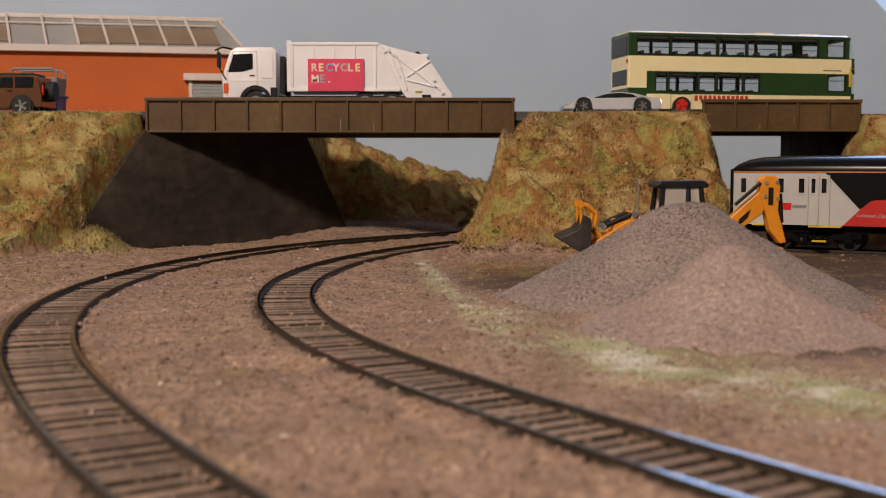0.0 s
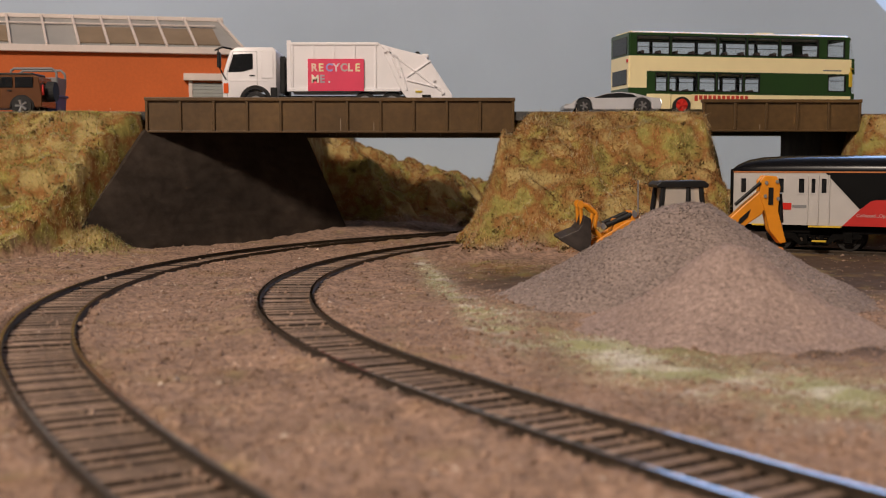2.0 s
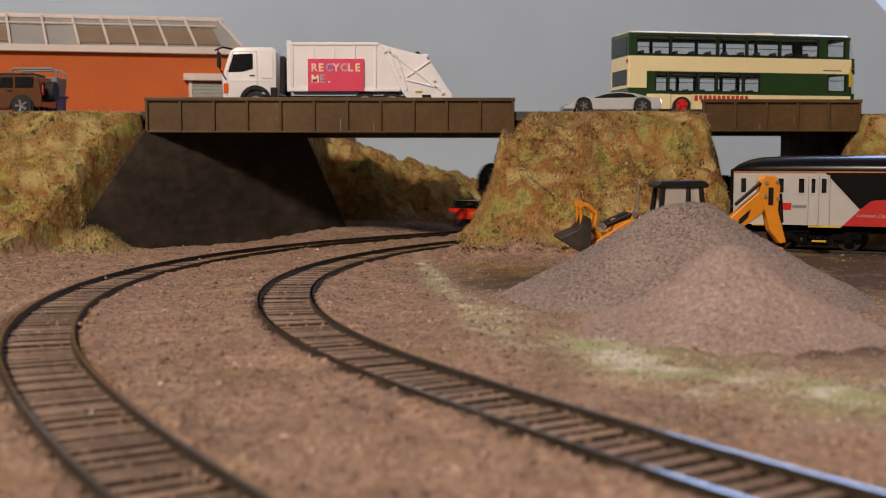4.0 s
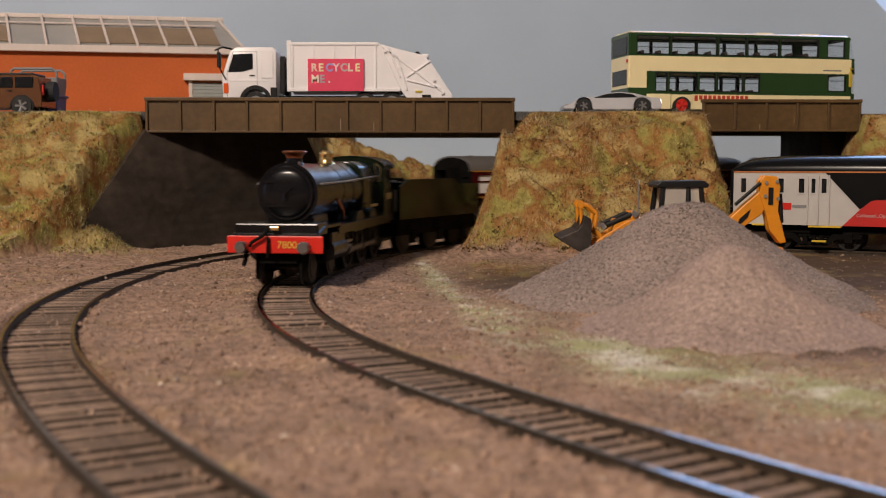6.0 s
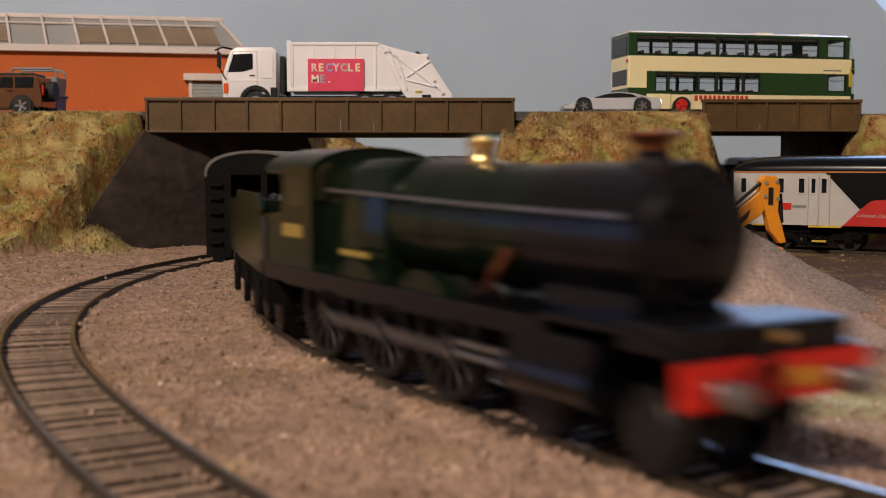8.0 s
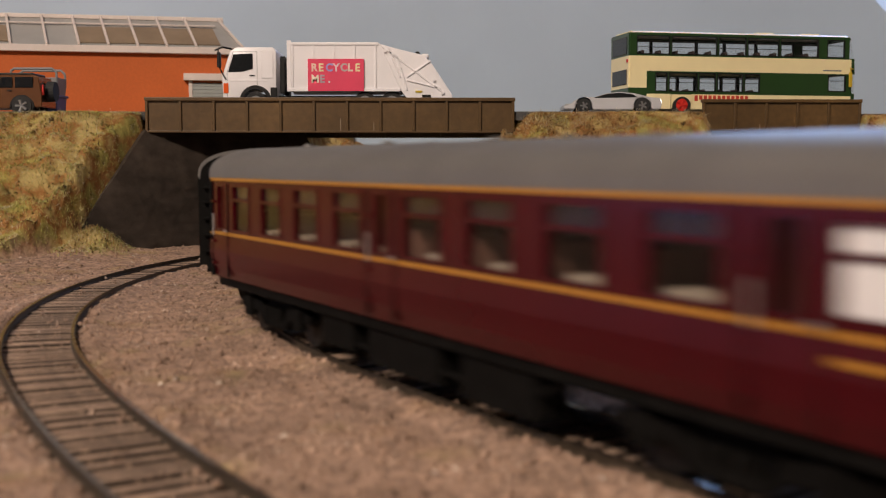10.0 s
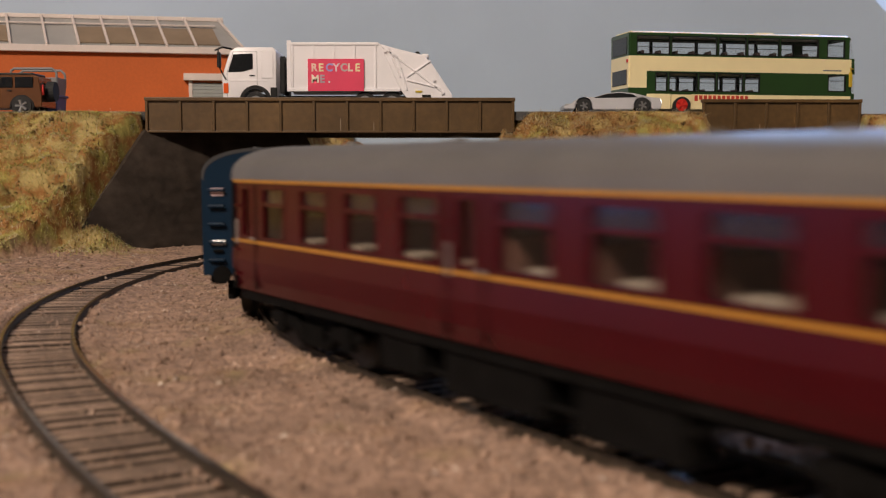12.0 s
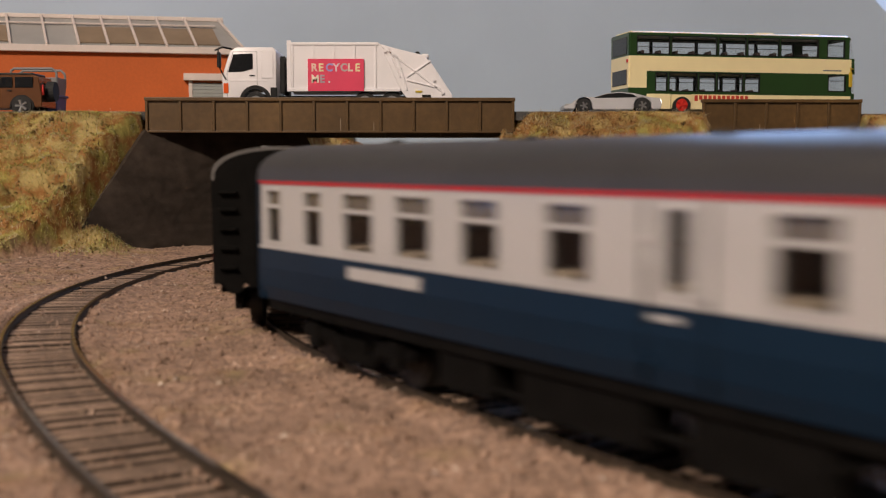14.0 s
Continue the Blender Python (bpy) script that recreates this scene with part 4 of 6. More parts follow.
        part("front_post", one(box, -43.2, -40.6, s * 14.5, s * 16.5, 13, 44.5, 0.3), M_WHITE, body)
    hop = bmesh.new()
    prism(hop, [(-96, 42.5), (-106, 39.5), (-122, 35.5), (-127, 30), (-139, 11), (-139, 8.5), (-112, 8.5), (-108, 14)], -15.5, 15.5, "y", 0.6)
    hop = part("tail_hopper", hop, M_WHITE, k)
    for s in (1, -1):
        bm = bmesh.new()
        for a, b in (((-97, 41), (-134, 12)), ((-106, 35), (-112, 14)), ((-126, 32), (-112, 22)), ((-101, 40), (-108, 22)), ((-112, 20), (-132, 15))):
            cyl(bm, (a[0], s * 15.7, a[1]), (b[0], s * 15.7, b[1]), 0.65, 0.65, 6)
        part("ram", bm, M_WHITE, hop)
        bm = bmesh.new()
        for x, z in ((-99, 38), (-104, 36), (-108, 28), (-128, 20), (-133, 12)):
            cyl(bm, (x, s * 15.5, z), (x, s * 16.6, z), 1.0, 1.0, 10)
        part("pivot", bm, M_WHITE, hop)
        part("warning_mark", one(box, -121, -117, s * 15.6, s * 16.0, 12.4, 13.6), mat("warning_yellow", (0.6, 0.45, 0.03), 0.5), hop)
        part("rear_lamp", one(box, -126, -121, s * 15.5, s * 16.0, 9.5, 11), M_BLACK, hop)
    bm = one(cyl, (-118, -6, 37.2), (-118, 6, 37.2), 1.6, 1.6, 12)
    part("beacon", bm, M_BLACK, hop)
    part("light_box", one(box, -125, -120, -5, 5, 34.5, 37.6, 1.2), M_WHITE, hop)
    sign = part("poster", one(box, -89, -54.5, 16.6, 17.2, 15.2, 34.2, 0.1), M_PINK, k, "pink poster reading RECYCLE ME.")
    cols = [(0.85, 0.6, 0.5), (0.85, 0.75, 0.45), (0.35, 0.35, 0.7), (0.8, 0.6, 0.65), (0.55, 0.45, 0.45), (0.85, 0.7, 0.6), (0.88, 0.75, 0.45)]
    for i, ch in enumerate("RECYCLE"):
        text_part(ch, 6.3, mat("letter_paint", cols[i], 0.5), sign, Matrix.Translation(((-56.5 - i * 4.5) * MM, 17.25 * MM, 27.0 * MM)) @ UPRIGHT_L, bold=0.22)
    for i, ch in enumerate("ME."):
        text_part(ch, 6.3, mat("letter_paint", [(0.85, 0.75, 0.6), (0.45, 0.35, 0.4), (0.85, 0.8, 0.8)][i], 0.5), sign, Matrix.Translation(((-56.5 - i * 5.2) * MM, 17.25 * MM, 20.3 * MM)) @ UPRIGHT_L, bold=0.22)
    for ob in (body, hop, sign):
        ob.location.x = 2.2 * MM
        for sub in (ob, *ob.children):
            for v in sub.data.vertices:
                if ob is not sign:
                    v.co.z = (13.0 + (v.co.z / MM - 13.0) * 0.955) * MM
    sign.location.x, sign.location.z, sign.scale = 1.6 * MM, -2.0 * MM, (0.965, 1, 1)
    for x in (-19.5, -84.7, -100.7):
        for s in (1, -1):
            road_wheel(k, x, s * 12.8, 6.6, 4.4, M_GREYPART)
    return k


refuse_truck()


def side_with_openings(bm, x0, x1, z0, z1, y0, y1, holes):
    """One connected flat wall along x with rectangular openings (xa, xb, za, zb) through its thickness."""
    xs = sorted({x0, x1, *(h[0] for h in holes), *(h[1] for h in holes)})
    zs = sorted({z0, z1, *(h[2] for h in holes), *(h[3] for h in holes)})
    made = {}

    def v(i, j, y):
        if (i, j, y) not in made:
            made[i, j, y] = bm.verts.new((xs[i], y, zs[j]))
        return made[i, j, y]

    def solid(i, j):
        if not (0 <= i < len(xs) - 1 and 0 <= j < len(zs) - 1):
            return False
        cx, cz = (xs[i] + xs[i + 1]) / 2, (zs[j] + zs[j + 1]) / 2
        return not any(a < cx < b and c < cz < d for a, b, c, d in holes)
    for i in range(len(xs) - 1):
        for j in range(len(zs) - 1):
            if not solid(i, j):
                continue
            for y in (y0, y1):
                bm.faces.new((v(i, j, y), v(i + 1, j, y), v(i + 1, j + 1, y), v(i, j + 1, y)))
            for (di, dj), (a, b) in (((-1, 0), ((i, j), (i, j + 1))), ((1, 0), ((i + 1, j), (i + 1, j + 1))), ((0, -1), ((i, j), (i + 1, j))), ((0, 1), ((i, j + 1), (i + 1, j + 1)))):
                if not solid(i + di, j + dj):
                    bm.faces.new((v(*a, y0), v(*b, y0), v(*b, y1), v(*a, y1)))


def double_deck_bus():
    """Local x runs from rear to front."""
    b = thing("double_decker_bus", at(113.5, 692, 78, 11.5), "green and cream double-decker bus with rows of windows", "bus")
    ln, w = 152.0, 33.0
    upper = [(4.5, 26, 36.2, 46.8), (27.4, 57.6, 36.2, 46.8), (59, 77.4, 36.2, 46.8), (78.8, 100, 36.2, 46.8), (101.4, 127.5, 36.2, 46.8), (134, 146, 36.2, 46.5)]
    lower = [(17, 24.5), (26, 44.7), (46.1, 57), (58.4, 75.6), (77, 87)]
    lower = [(a, c, 14.3, 25.0) for a, c in lower] + [(135, 147, 15.5, 25.0)]
    for y0, y1, s in ((0, 1.2, -1), (w - 1.2, w, 1)):
        bm = bmesh.new()
        side_with_openings(bm, 0.0, ln - 2.5, 35, 48.6, y0, y1, upper)
        part("upper_side", bm, M_BUSGREEN, b)
        part("middle_band", one(box, 0, ln - 1, y0 - 0.05, y1 + 0.05, 26, 35), M_CREAM, b, "cream middle band")
        bm = bmesh.new()
        low = lower if s < 0 else lower[:-1] + [(89, 106, 14.3, 25.0), (108, 126, 14.3, 25.0)] + lower[-1:]
        side_with_openings(bm, 11, ln - 0.6, 12.5, 26, y0, y1, low)
        part("lower_side", bm, M_BUSGREEN, b)
        part("rear_quarter", one(box, 0, 11, y0, y1, 16, 26), M_CREAM, b, "cream rear quarter panel")
        part("engine_panel", one(box, 0, 11, y0, y1, 5, 16), M_BUSGREEN, b)
        part("skirt", one(box, 11, 27, y0, y1, 3.5, 12.5), M_CREAM, b, "cream skirt panel")
        part("skirt", one(box, 41, ln - 0.6, y0, y1, 3.5, 12.5), M_CREAM, b, "cream skirt panel")
        bm = bmesh.new()
        prism(bm, [(27, 3.5), (27, 12.5), (41, 12.5), (41, 3.5), (40.4, 3.5)] + [(34 + 6.6 * math.cos(a), 4.6 + 6.6 * math.sin(a)) for a in np.linspace(0, math.pi, 13)], y0, y1, "y")
        part("wheel_arch", bm, M_CREAM, b)
        yy = y0 - 0.12 if s < 0 else y1 + 0.12
        for xa, xb, za, zb in upper + low:
            f = bmesh.new()
            side_with_openings(f, xa - 0.35, xb + 0.35, za - 0.35, zb + 0.35, y0 - 0.12, y1 + 0.05, [(xa + 0.25, xb - 0.25, za + 0.25, zb - 0.25)])
            win = part("window", f, M_BLACK, b)
            if (xb - xa) > 6.0:
                part("vent_bar", one(box, xa, xb, y0 + 0.2, y1 - 0.2, zb - 3.4, zb - 3.05), M_BLACK, win)
            p = part("pane", one(box, xa, xb, (y0 + y1) / 2 - 0.1, (y0 + y1) / 2 + 0.1, za, zb), M_GLASS, win)
            p.visible_shadow = False
    # rear wall with two windows, front wall
    for z0, z1, m_, nm in ((35, 48.6, M_BUSGREEN, "rear_panel"), (26, 35, M_CREAM, "rear_panel"), (16, 26, M_CREAM, "rear_panel"), (3.5, 16, M_BUSGREEN, "rear_panel")):
        part(nm, one(box, -0.6, 1.0, 1.2, w - 1.2, z0, z1), m_, b)
    part("rear_window", one(box, -0.9, -0.5, 4, w - 4, 36, 46.3, 0.3), M_DARKGLASS, b)
    part("rear_window", one(box, -0.9, -0.5, 4, w - 4, 18, 27, 0.3), M_DARKGLASS, b)
    part("rear_lamp", one(box, -1.1, -0.5, 2, 4, 31, 33), M_BUSRED, b)
    bm = bmesh.new()
    prism(bm, [(ln - 2.5, 48.6), (ln - 1.3, 46.8), (ln - 3.0, 46.8), (ln - 3.4, 48.6)], 0, w, "y")
    prism(bm, [(ln + 1.0, 35.5), (ln + 1.5, 26), (ln - 1.2, 26), (ln - 1.8, 35.5)], 0, w, "y")
    prism(bm, [(ln + 1.4, 14), (ln + 1.2, 3.5), (ln - 1.2, 3.5), (ln - 1.2, 14)], 0, w, "y")
    part("front_panel", bm, M_BUSGREEN, b)
    for za, zb, xa, xb in ((35.5, 46.8, ln + 0.8, ln - 1.5), (14, 26, ln + 1.3, ln + 1.3)):
        bm = bmesh.new()
        prism(bm, [(xa, za), (xb, zb), (xb - 0.3, zb), (xa - 0.3, za)], 0.2, w - 0.2, "y")
        part("windscreen", bm, M_GLASS, b).visible_shadow = False
    bm = bmesh.new()
    prism(bm, [(0.5, 48.6), (4, 50), (w - 4, 50), (w - 0.5, 48.6)], 1.5, ln - 2.5, "x", 0.4)
    roof = part("roof", bm, M_CREAM, b, "cream roof")
    for x in (95, 127):
        part("roof_vent", one(box, x - 6, x + 6, 9, 24, 49.8, 51.3, 0.5), M_CREAM, roof)
    part("deck", one(box, 1, ln - 2, 1, w - 1, 33, 34.5), M_GREYPART, b)
    part("floor", one(box, 1, ln - 2, 1, w - 1, 8, 9.5), M_GREYPART, b)
    seat = bmesh.new()
    for y in (-9, 9):
        box(seat, -0.7, 0.7, y - 4, y + 4, 0, 4.4, 0.5)
    proto = part("seat", seat, M_SEAT, b)
    rows = [(10 + i * 11.2, 34.4) for i in range(12)] + [(18 + i * 11, 11.5) for i in range(7)]
    for i, (x, z) in enumerate(rows):
        o = proto if i == 0 else new("seat", proto.data)
        o.parent, o.matrix_local = b, at(x, w / 2, z)
    m_red = mat("red_lettering", (0.55, 0.05, 0.03), 0.5)
    for i in range(12):
        h_ = 2.6 if i % 3 else 3.4
        part("lettering_bar", one(box, 43 + i * 3.1, 45.2 + i * 3.1, -0.1, 0.02, 11.9 - h_, 11.9), m_red, b)
    part("name_bar", one(box, 131, 144, -0.1, 0.02, 27.6, 28.4), M_GREYPART, b)
    mir = bmesh.new()
    tube(mir, [(ln, -0.5, 29), (ln - 3, -2.6, 29.5), (ln - 3, -2.6, 26)], 0.5)
    box(mir, ln - 4, ln - 1.8, -3.2, -2.0, 18, 27, 0.4)
    part("mirror", mir, mat("yellow_mirror", (0.6, 0.42, 0.03), 0.4), b, "yellow wing mirror")
    for x in (34, 112):
        for y in (2.6, w - 2.6):
            road_wheel(b, x, y, 6.2, 4.4, M_BUSRED, out=1 if y > w / 2 else -1)
    # proportions of this casting: a little shorter and taller than drawn
    for ch in b.children:
        if not ch.name.startswith("wheel"):
            ch.data.transform(Matrix.Diagonal((0.978, 1, 1.02, 1))) if ch.data.users == 1 else None
            ch.location.x, ch.location.z = ch.location.x * 0.978, ch.location.z * 1.02
            for sub in ch.children:
                sub.data.transform(Matrix.Diagonal((0.978, 1, 1.02, 1)))
    return b


double_deck_bus()


def car_body(pts, w, inset):
    """Lofts a car's side outline to a rounded, tumbled-home body."""
    bm = bmesh.new()
    zs = [p[1] for p in pts]
    zmax = max(zs)
    lo, hi = [], []
    for y, t in ((-w / 2, 1), (w / 2, 1)):
        row = []
        for x, z in pts:
            k = 1 - inset * max(0.0, (z / zmax - 0.55)) / 0.45
            row.append(bm.verts.new((x, y * k, z)))
        (lo if y < 0 else hi).extend(row)
    n = len(pts)
    bm.faces.new(lo)
    bm.faces.new(hi[::-1])
    for i in range(n):
        bm.faces.new((lo[i], hi[i], hi[(i + 1) % n], lo[(i + 1) % n]))
    bmesh.ops.recalc_face_normals(bm, faces=bm.faces)
    bmesh.ops.bevel(bm, geom=list(bm.edges), offset=0.5, segments=2, affect="EDGES")
    return bm



def sports_car():
    """Front at local x = 0, tail at negative x."""
    c = thing("sports_car", at(72.0, 690, 78.2, 180), "low silver sports car parked on the mound road", "car")
    outline = [(0, 2.5), (0.3, 4.2), (-3, 5.6), (-14, 8.2), (-26, 12.0), (-33, 12.8), (-42, 12.2), (-52, 9.6), (-58, 9.0), (-58.6, 6), (-57.5, 2.2)]
    wheels = [(-12, 4.4), (-47, 4.6)]
    low = [(-52.4, 2.2)] + [(-47 - 5.2 * math.cos(a), 4.4 + 5.2 * math.sin(a)) for a in np.linspace(0.1, math.pi - 0.1, 9)] + [(-41.6, 2.0), (-17.4, 2.0)]
    low += [(-12 - 5.0 * math.cos(a), 4.2 + 5.0 * math.sin(a)) for a in np.linspace(0.1, math.pi - 0.1, 9)] + [(-6.6, 2.2)]
    part("body", car_body(outline + low, 24, 0.34), M_SILVER, c, smooth=True)
    for s in (1, -1):
        bm = bmesh.new()
        prism(bm, [(-17, 9.0), (-26, 11.6), (-33, 12.1), (-41, 11.4), (-44, 9.6), (-30, 9.2)], s * 9.9, s * 10.6, "y")
        part("side_window", bm, M_DARKGLASS, c)
        part("headlamp", one(box, -5, -1.2, s * 8, s * 11.4, 4.6, 5.6, 0.3), M_ALLOY, c)
    for x, r in wheels:
        for s in (1, -1):
            road_wheel(c, x, s * 10.6, r, 3.6, M_ALLOY)
    return c


sports_car()


def off_roader():
    c = thing("off_roader", at(-292.6, 682, 75.6, 180), "brown boxy off-road car with a spare wheel on its tail", "car")
    outline = [(0, 6), (0, 13), (-1, 15), (-16, 16.6), (-21, 24.2), (-24, 25.2), (-50, 25.2), (-54.5, 23.5), (-56.5, 14), (-56.5, 6)]
    low = [(-52.5, 5.5)] + [(-45 - 6.4 * math.cos(a), 5.6 + 6.4 * math.sin(a)) for a in np.linspace(0.05, math.pi - 0.05, 9)] + [(-38, 5), (-18, 5)]
    low += [(-11 - 6.4 * math.cos(a), 5.6 + 6.4 * math.sin(a)) for a in np.linspace(0.05, math.pi - 0.05, 9)] + [(-4, 5.5)]
    part("body", car_body(outline + low, 25, 0.12), M_BRONZE, c, smooth=True)
    part("roof", one(box, -51, -23.5, -10.8, 10.8, 24.6, 26.0, 0.5), M_BLACK, c, "black roof")
    for s in (1, -1):
        for x0, x1 in ((-28, -21.5), (-39.5, -29.5), (-51.5, -41)):
            part("side_window", one(box, x0, x1, s * 11.9, s * 12.4, 17.2, 23.4, 0.15), M_DARKGLASS, c)
        bm = bmesh.new()
        for cx in (-11, -45):
            prism(bm, arch(cx, 5.6, 7.4) + arch(cx, 5.6, 6.3)[::-1], s * 12.2, s * 13.0, "y")
        part("wheel_trim", bm, M_BLACK, c)
        part("door_handle", one(box, -39, -36.5, s * 12.4, s * 12.9, 15.2, 15.9), M_BLACK, c)
        part("rear_lamp", one(box, -57.0, -56.2, s * 8.5, s * 10.5, 13, 19), M_BUSRED, c)
    sp = bmesh.new()
    cyl(sp, (-56.5, 0, 15.5), (-61, 0, 15.5), 6.2, 5.8, 20)
    part("spare_wheel", sp, M_TYRE, c)
    for x in (-11, -45):
        for s in (1, -1):
            road_wheel(c, x, s * 11.2, 6.5, 4.2, M_ALLOY)
    return c


off_roader()


def blue_skip():
    k = thing("roll_cage_skip", at(-256.5, 722, 78), "blue skip with a pale tubular frame beside the warehouse", "skip")
    bm = bmesh.new()
    prism(bm, [(-9, 0), (14, 0), (15, 12.5), (-10, 12.5)], -9, 9, "y", 0.5)
    part("tub", bm, M_SKIPBLUE, k)
    part("tub_rim", one(box, -11, 16, -9.8, 9.8, 11.8, 13.2, 0.3), M_SKIPBLUE, k)
    bm = bmesh.new()
    prism(bm, [(-9.5, 13), (14.5, 13), (15.5, 24), (-10.5, 24)], -8.2, 8.2, "y", 0.4)
    part("cage_body", bm, M_GREYPART, k, "grey ribbed upper cage")
    for i in range(7):
        part("rib", one(box, -8.5 + i * 3.7, -7.7 + i * 3.7, -9.0, -8.1, 13.4, 23.6), M_GREYPART, k)
    bm = bmesh.new()
    for y in (-8, 8):
        tube(bm, [(-14, y, 22), (-14, y, 28), (-12, y, 29.5), (12, y, 29.5), (14.5, y, 27), (14.5, y, 18)], 0.8)
    part("frame", bm, M_GREYPART, k, "pale tubular frame")
    return k


blue_skip()


# ---------------------------------------------------------------- digger behind the heap
def digger():
    """Local x to the loader bucket, z up from the yard."""
    d = thing("backhoe_digger", at(93, 468, 0.8, 180), "yellow backhoe digger with black bucket and folded rear arm", "digger")
    part("chassis", one(box, -22, 26, -9, 9, 8, 15, 1.0), M_YELLOW, d)
    bm = bmesh.new()
    prism(bm, [(6, 15), (30, 15), (31, 18), (29, 23), (6, 25)], -7, 7, "y", 0.8)
    part("bonnet", bm, M_YELLOW, d)
    cab = part("cab_floor", one(box, -14, 7, -10, 10, 14, 17), M_BLACK, d)
    for x0, x1 in ((6.0, 3.5), (-6.5, -6.5), (-14, -11.5)):
        for s in (1, -1):
            part("cab_post", one(cyl, (x0, s * 9.8, 16), (x1, s * 8.6, 38.5), 1.25, 1.1, 8), M_BLACK, d)
    bm = bmesh.new()
    prism(bm, [(-14.5, 37.6), (6.2, 37.6), (7.0, 38.6), (5.0, 40.2), (-12.5, 40.6), (-15, 39)], -10.2, 10.2, "y", 0.5)
    part("cab_roof", bm, M_BLACK, d, "glossy black cab roof")
    for s in (1, -1):
        bm = bmesh.new()
        prism(bm, [(5.4, 17), (-13.4, 17), (-11.2, 38), (3.4, 38)], s * 9.0, s * 9.2, "y")
        part("side_glass", bm, M_CABSHEEN, d, "hazy cab glass").visible_shadow = False
    part("seat", one(box, -8, -2, -4, 4, 17, 30, 1.0), M_SEAT, d)
    part("steering_column", one(cyl, (1, 0, 17), (-0.5, 0, 27), 0.7, 0.7, 8), M_GREYPART, d)
    bm = one(cyl, (15.5, 4, 20), (15.8, 4, 40.5), 0.45, 0.35, 6)
    part("exhaust", bm, M_GREYPART, d, "thin grey exhaust pipe")
    # loader arms and bucket
    for s in (1, -1):
        y = s * 6.5
        bm = bmesh.new()
        prism(bm, [(12, 20), (18, 24.5), (22.5, 23), (34, 16.5), (40.5, 12.5), (43, 9.5), (40, 9), (33, 13.5), (21, 19.6), (13, 17)], y - 1.1, y + 1.1, "y", 0.3)
        part("loader_arm", bm, M_YELLOW, d)
        part("loader_ram", one(cyl, (19, y, 26.5), (34, y, 20), 1.1, 1.1, 10), M_BLACK, d)
        bm = bmesh.new()
        for a, b in (((48, 18.5), (48.8, 27.5)), ((48.8, 27.5), (44.5, 27.0)), ((44.5, 27.0), (39.5, 24.0)), ((39.5, 24), (41, 17.5)), ((41, 17.5), (36, 14))):
            cyl(bm, (a[0], y, a[1]), (b[0], y, b[1]), 1.15, 1.0, 8)
        cyl(bm, (48.8, y - 1.2, 27.5), (48.8, y + 1.2, 27.5), 1.7, 1.7, 12)
        part("tilt_link", bm, M_YELLOW, d)
        part("pivot_pin", one(cyl, (18.5, y - s * 0.4, 26.5), (18.5, y + s * 1.8, 26.5), 1.5, 1.5, 12), M_ALLOY, d)
        part("pivot_pin", one(cyl, (36, y - s * 0.4, 19.5), (36, y + s * 1.6, 19.5), 1.3, 1.3, 12), M_ALLOY, d)
        part("arm_bracket", one(box, 16.5, 20.5, y - 1.0, y + 1.0, 19, 27.5, 0.6), M_YELLOW, d)
    bm = bmesh.new()
    prism(bm, [(44, 22), (47.5, 23.5), (49, 19.5), (51, 17.5), (57, 15.6), (61.5, 14.2), (61, 13.2), (50, 8.6), (45, 8.8), (43.6, 13)], -13, 13, "y", 0.3)
    part("loader_bucket", bm, mat("worn_bucket_steel", (0.05, 0.04, 0.035), 0.55, 0.4, 0.4, 200, 0.2), d, "worn black loader bucket")
    # rear arm folded up
    def far(pts):
        """The rear arm's outline, drawn at its full reach."""
        return [((x + 14) / 0.82 - 14, z) for x, z in pts]
    bm = bmesh.new()
    prism(bm, far([(-20, 12), (-27, 18.5), (-38.5, 26.5), (-41, 32), (-38, 36.5), (-31, 30.5), (-24, 24)]), -2.4, 2.4, "y", 0.5)
    part("boom", bm, M_YELLOW, d)
    dip = far([(-37.2, 40.5), (-39, 42.6), (-44.3, 42.2), (-45.8, 38), (-45, 28), (-47.6, 18.5), (-48.6, 15), (-46, 14.4), (-41.5, 20), (-39.8, 27), (-37.4, 34)])
    for y0, y1 in ((-3.0, -0.5), (0.5, 3.0)):
        bm = bmesh.new()
        prism(bm, dip, y0, y1, "y", 0.5)
        part("dipper_arm", bm, M_YELLOW, d)
    part("dipper_web", one(box, -52.4, -44.5, -0.5, 0.5, 30, 41), M_YELLOW, d)
    part("dipper_ram", one(cyl, (-53.2, 0, 35), (-54.2, 0, 23), 1.4, 1.4, 12), M_BLACK, d)
    part("ram_rod", one(cyl, (-54.2, 0, 23), (-55.4, 0, 15.5), 0.7, 0.7, 10), M_ALLOY, d)
    part("boom_ram", one(cyl, (-30, 3, 30.5), (-42.5, 3, 39.5), 0.8, 0.8, 10), M_BLACK, d)
    bm = bmesh.new()
    for x, z in ((-45.5, 39.5), (-50.8, 40), (-45, 34), (-51.5, 33)):
        cyl(bm, (x, -3.4, z), (x, 3.6, z), 0.8, 0.8, 10)
    part("pin", bm, M_GREYPART, d)
    for pts, s in (([(-46.6, 37.6), (-46.6, 30.5), (-49.0, 30.5), (-49.0, 37.6)], 1),):
        bm = bmesh.new()
        prism(bm, pts, s * 3.0, s * 3.35, "y")
        part("maker_mark", bm, M_BLACK, d, "black maker's mark")
    bm = bmesh.new()
    prism(bm, [(-31.2, 21.4), (-36.5, 25.2), (-38, 28.6), (-32.6, 24.8)], 2.4, 2.75, "y")
    part("maker_mark", bm, M_BLACK, d, "black maker's mark")
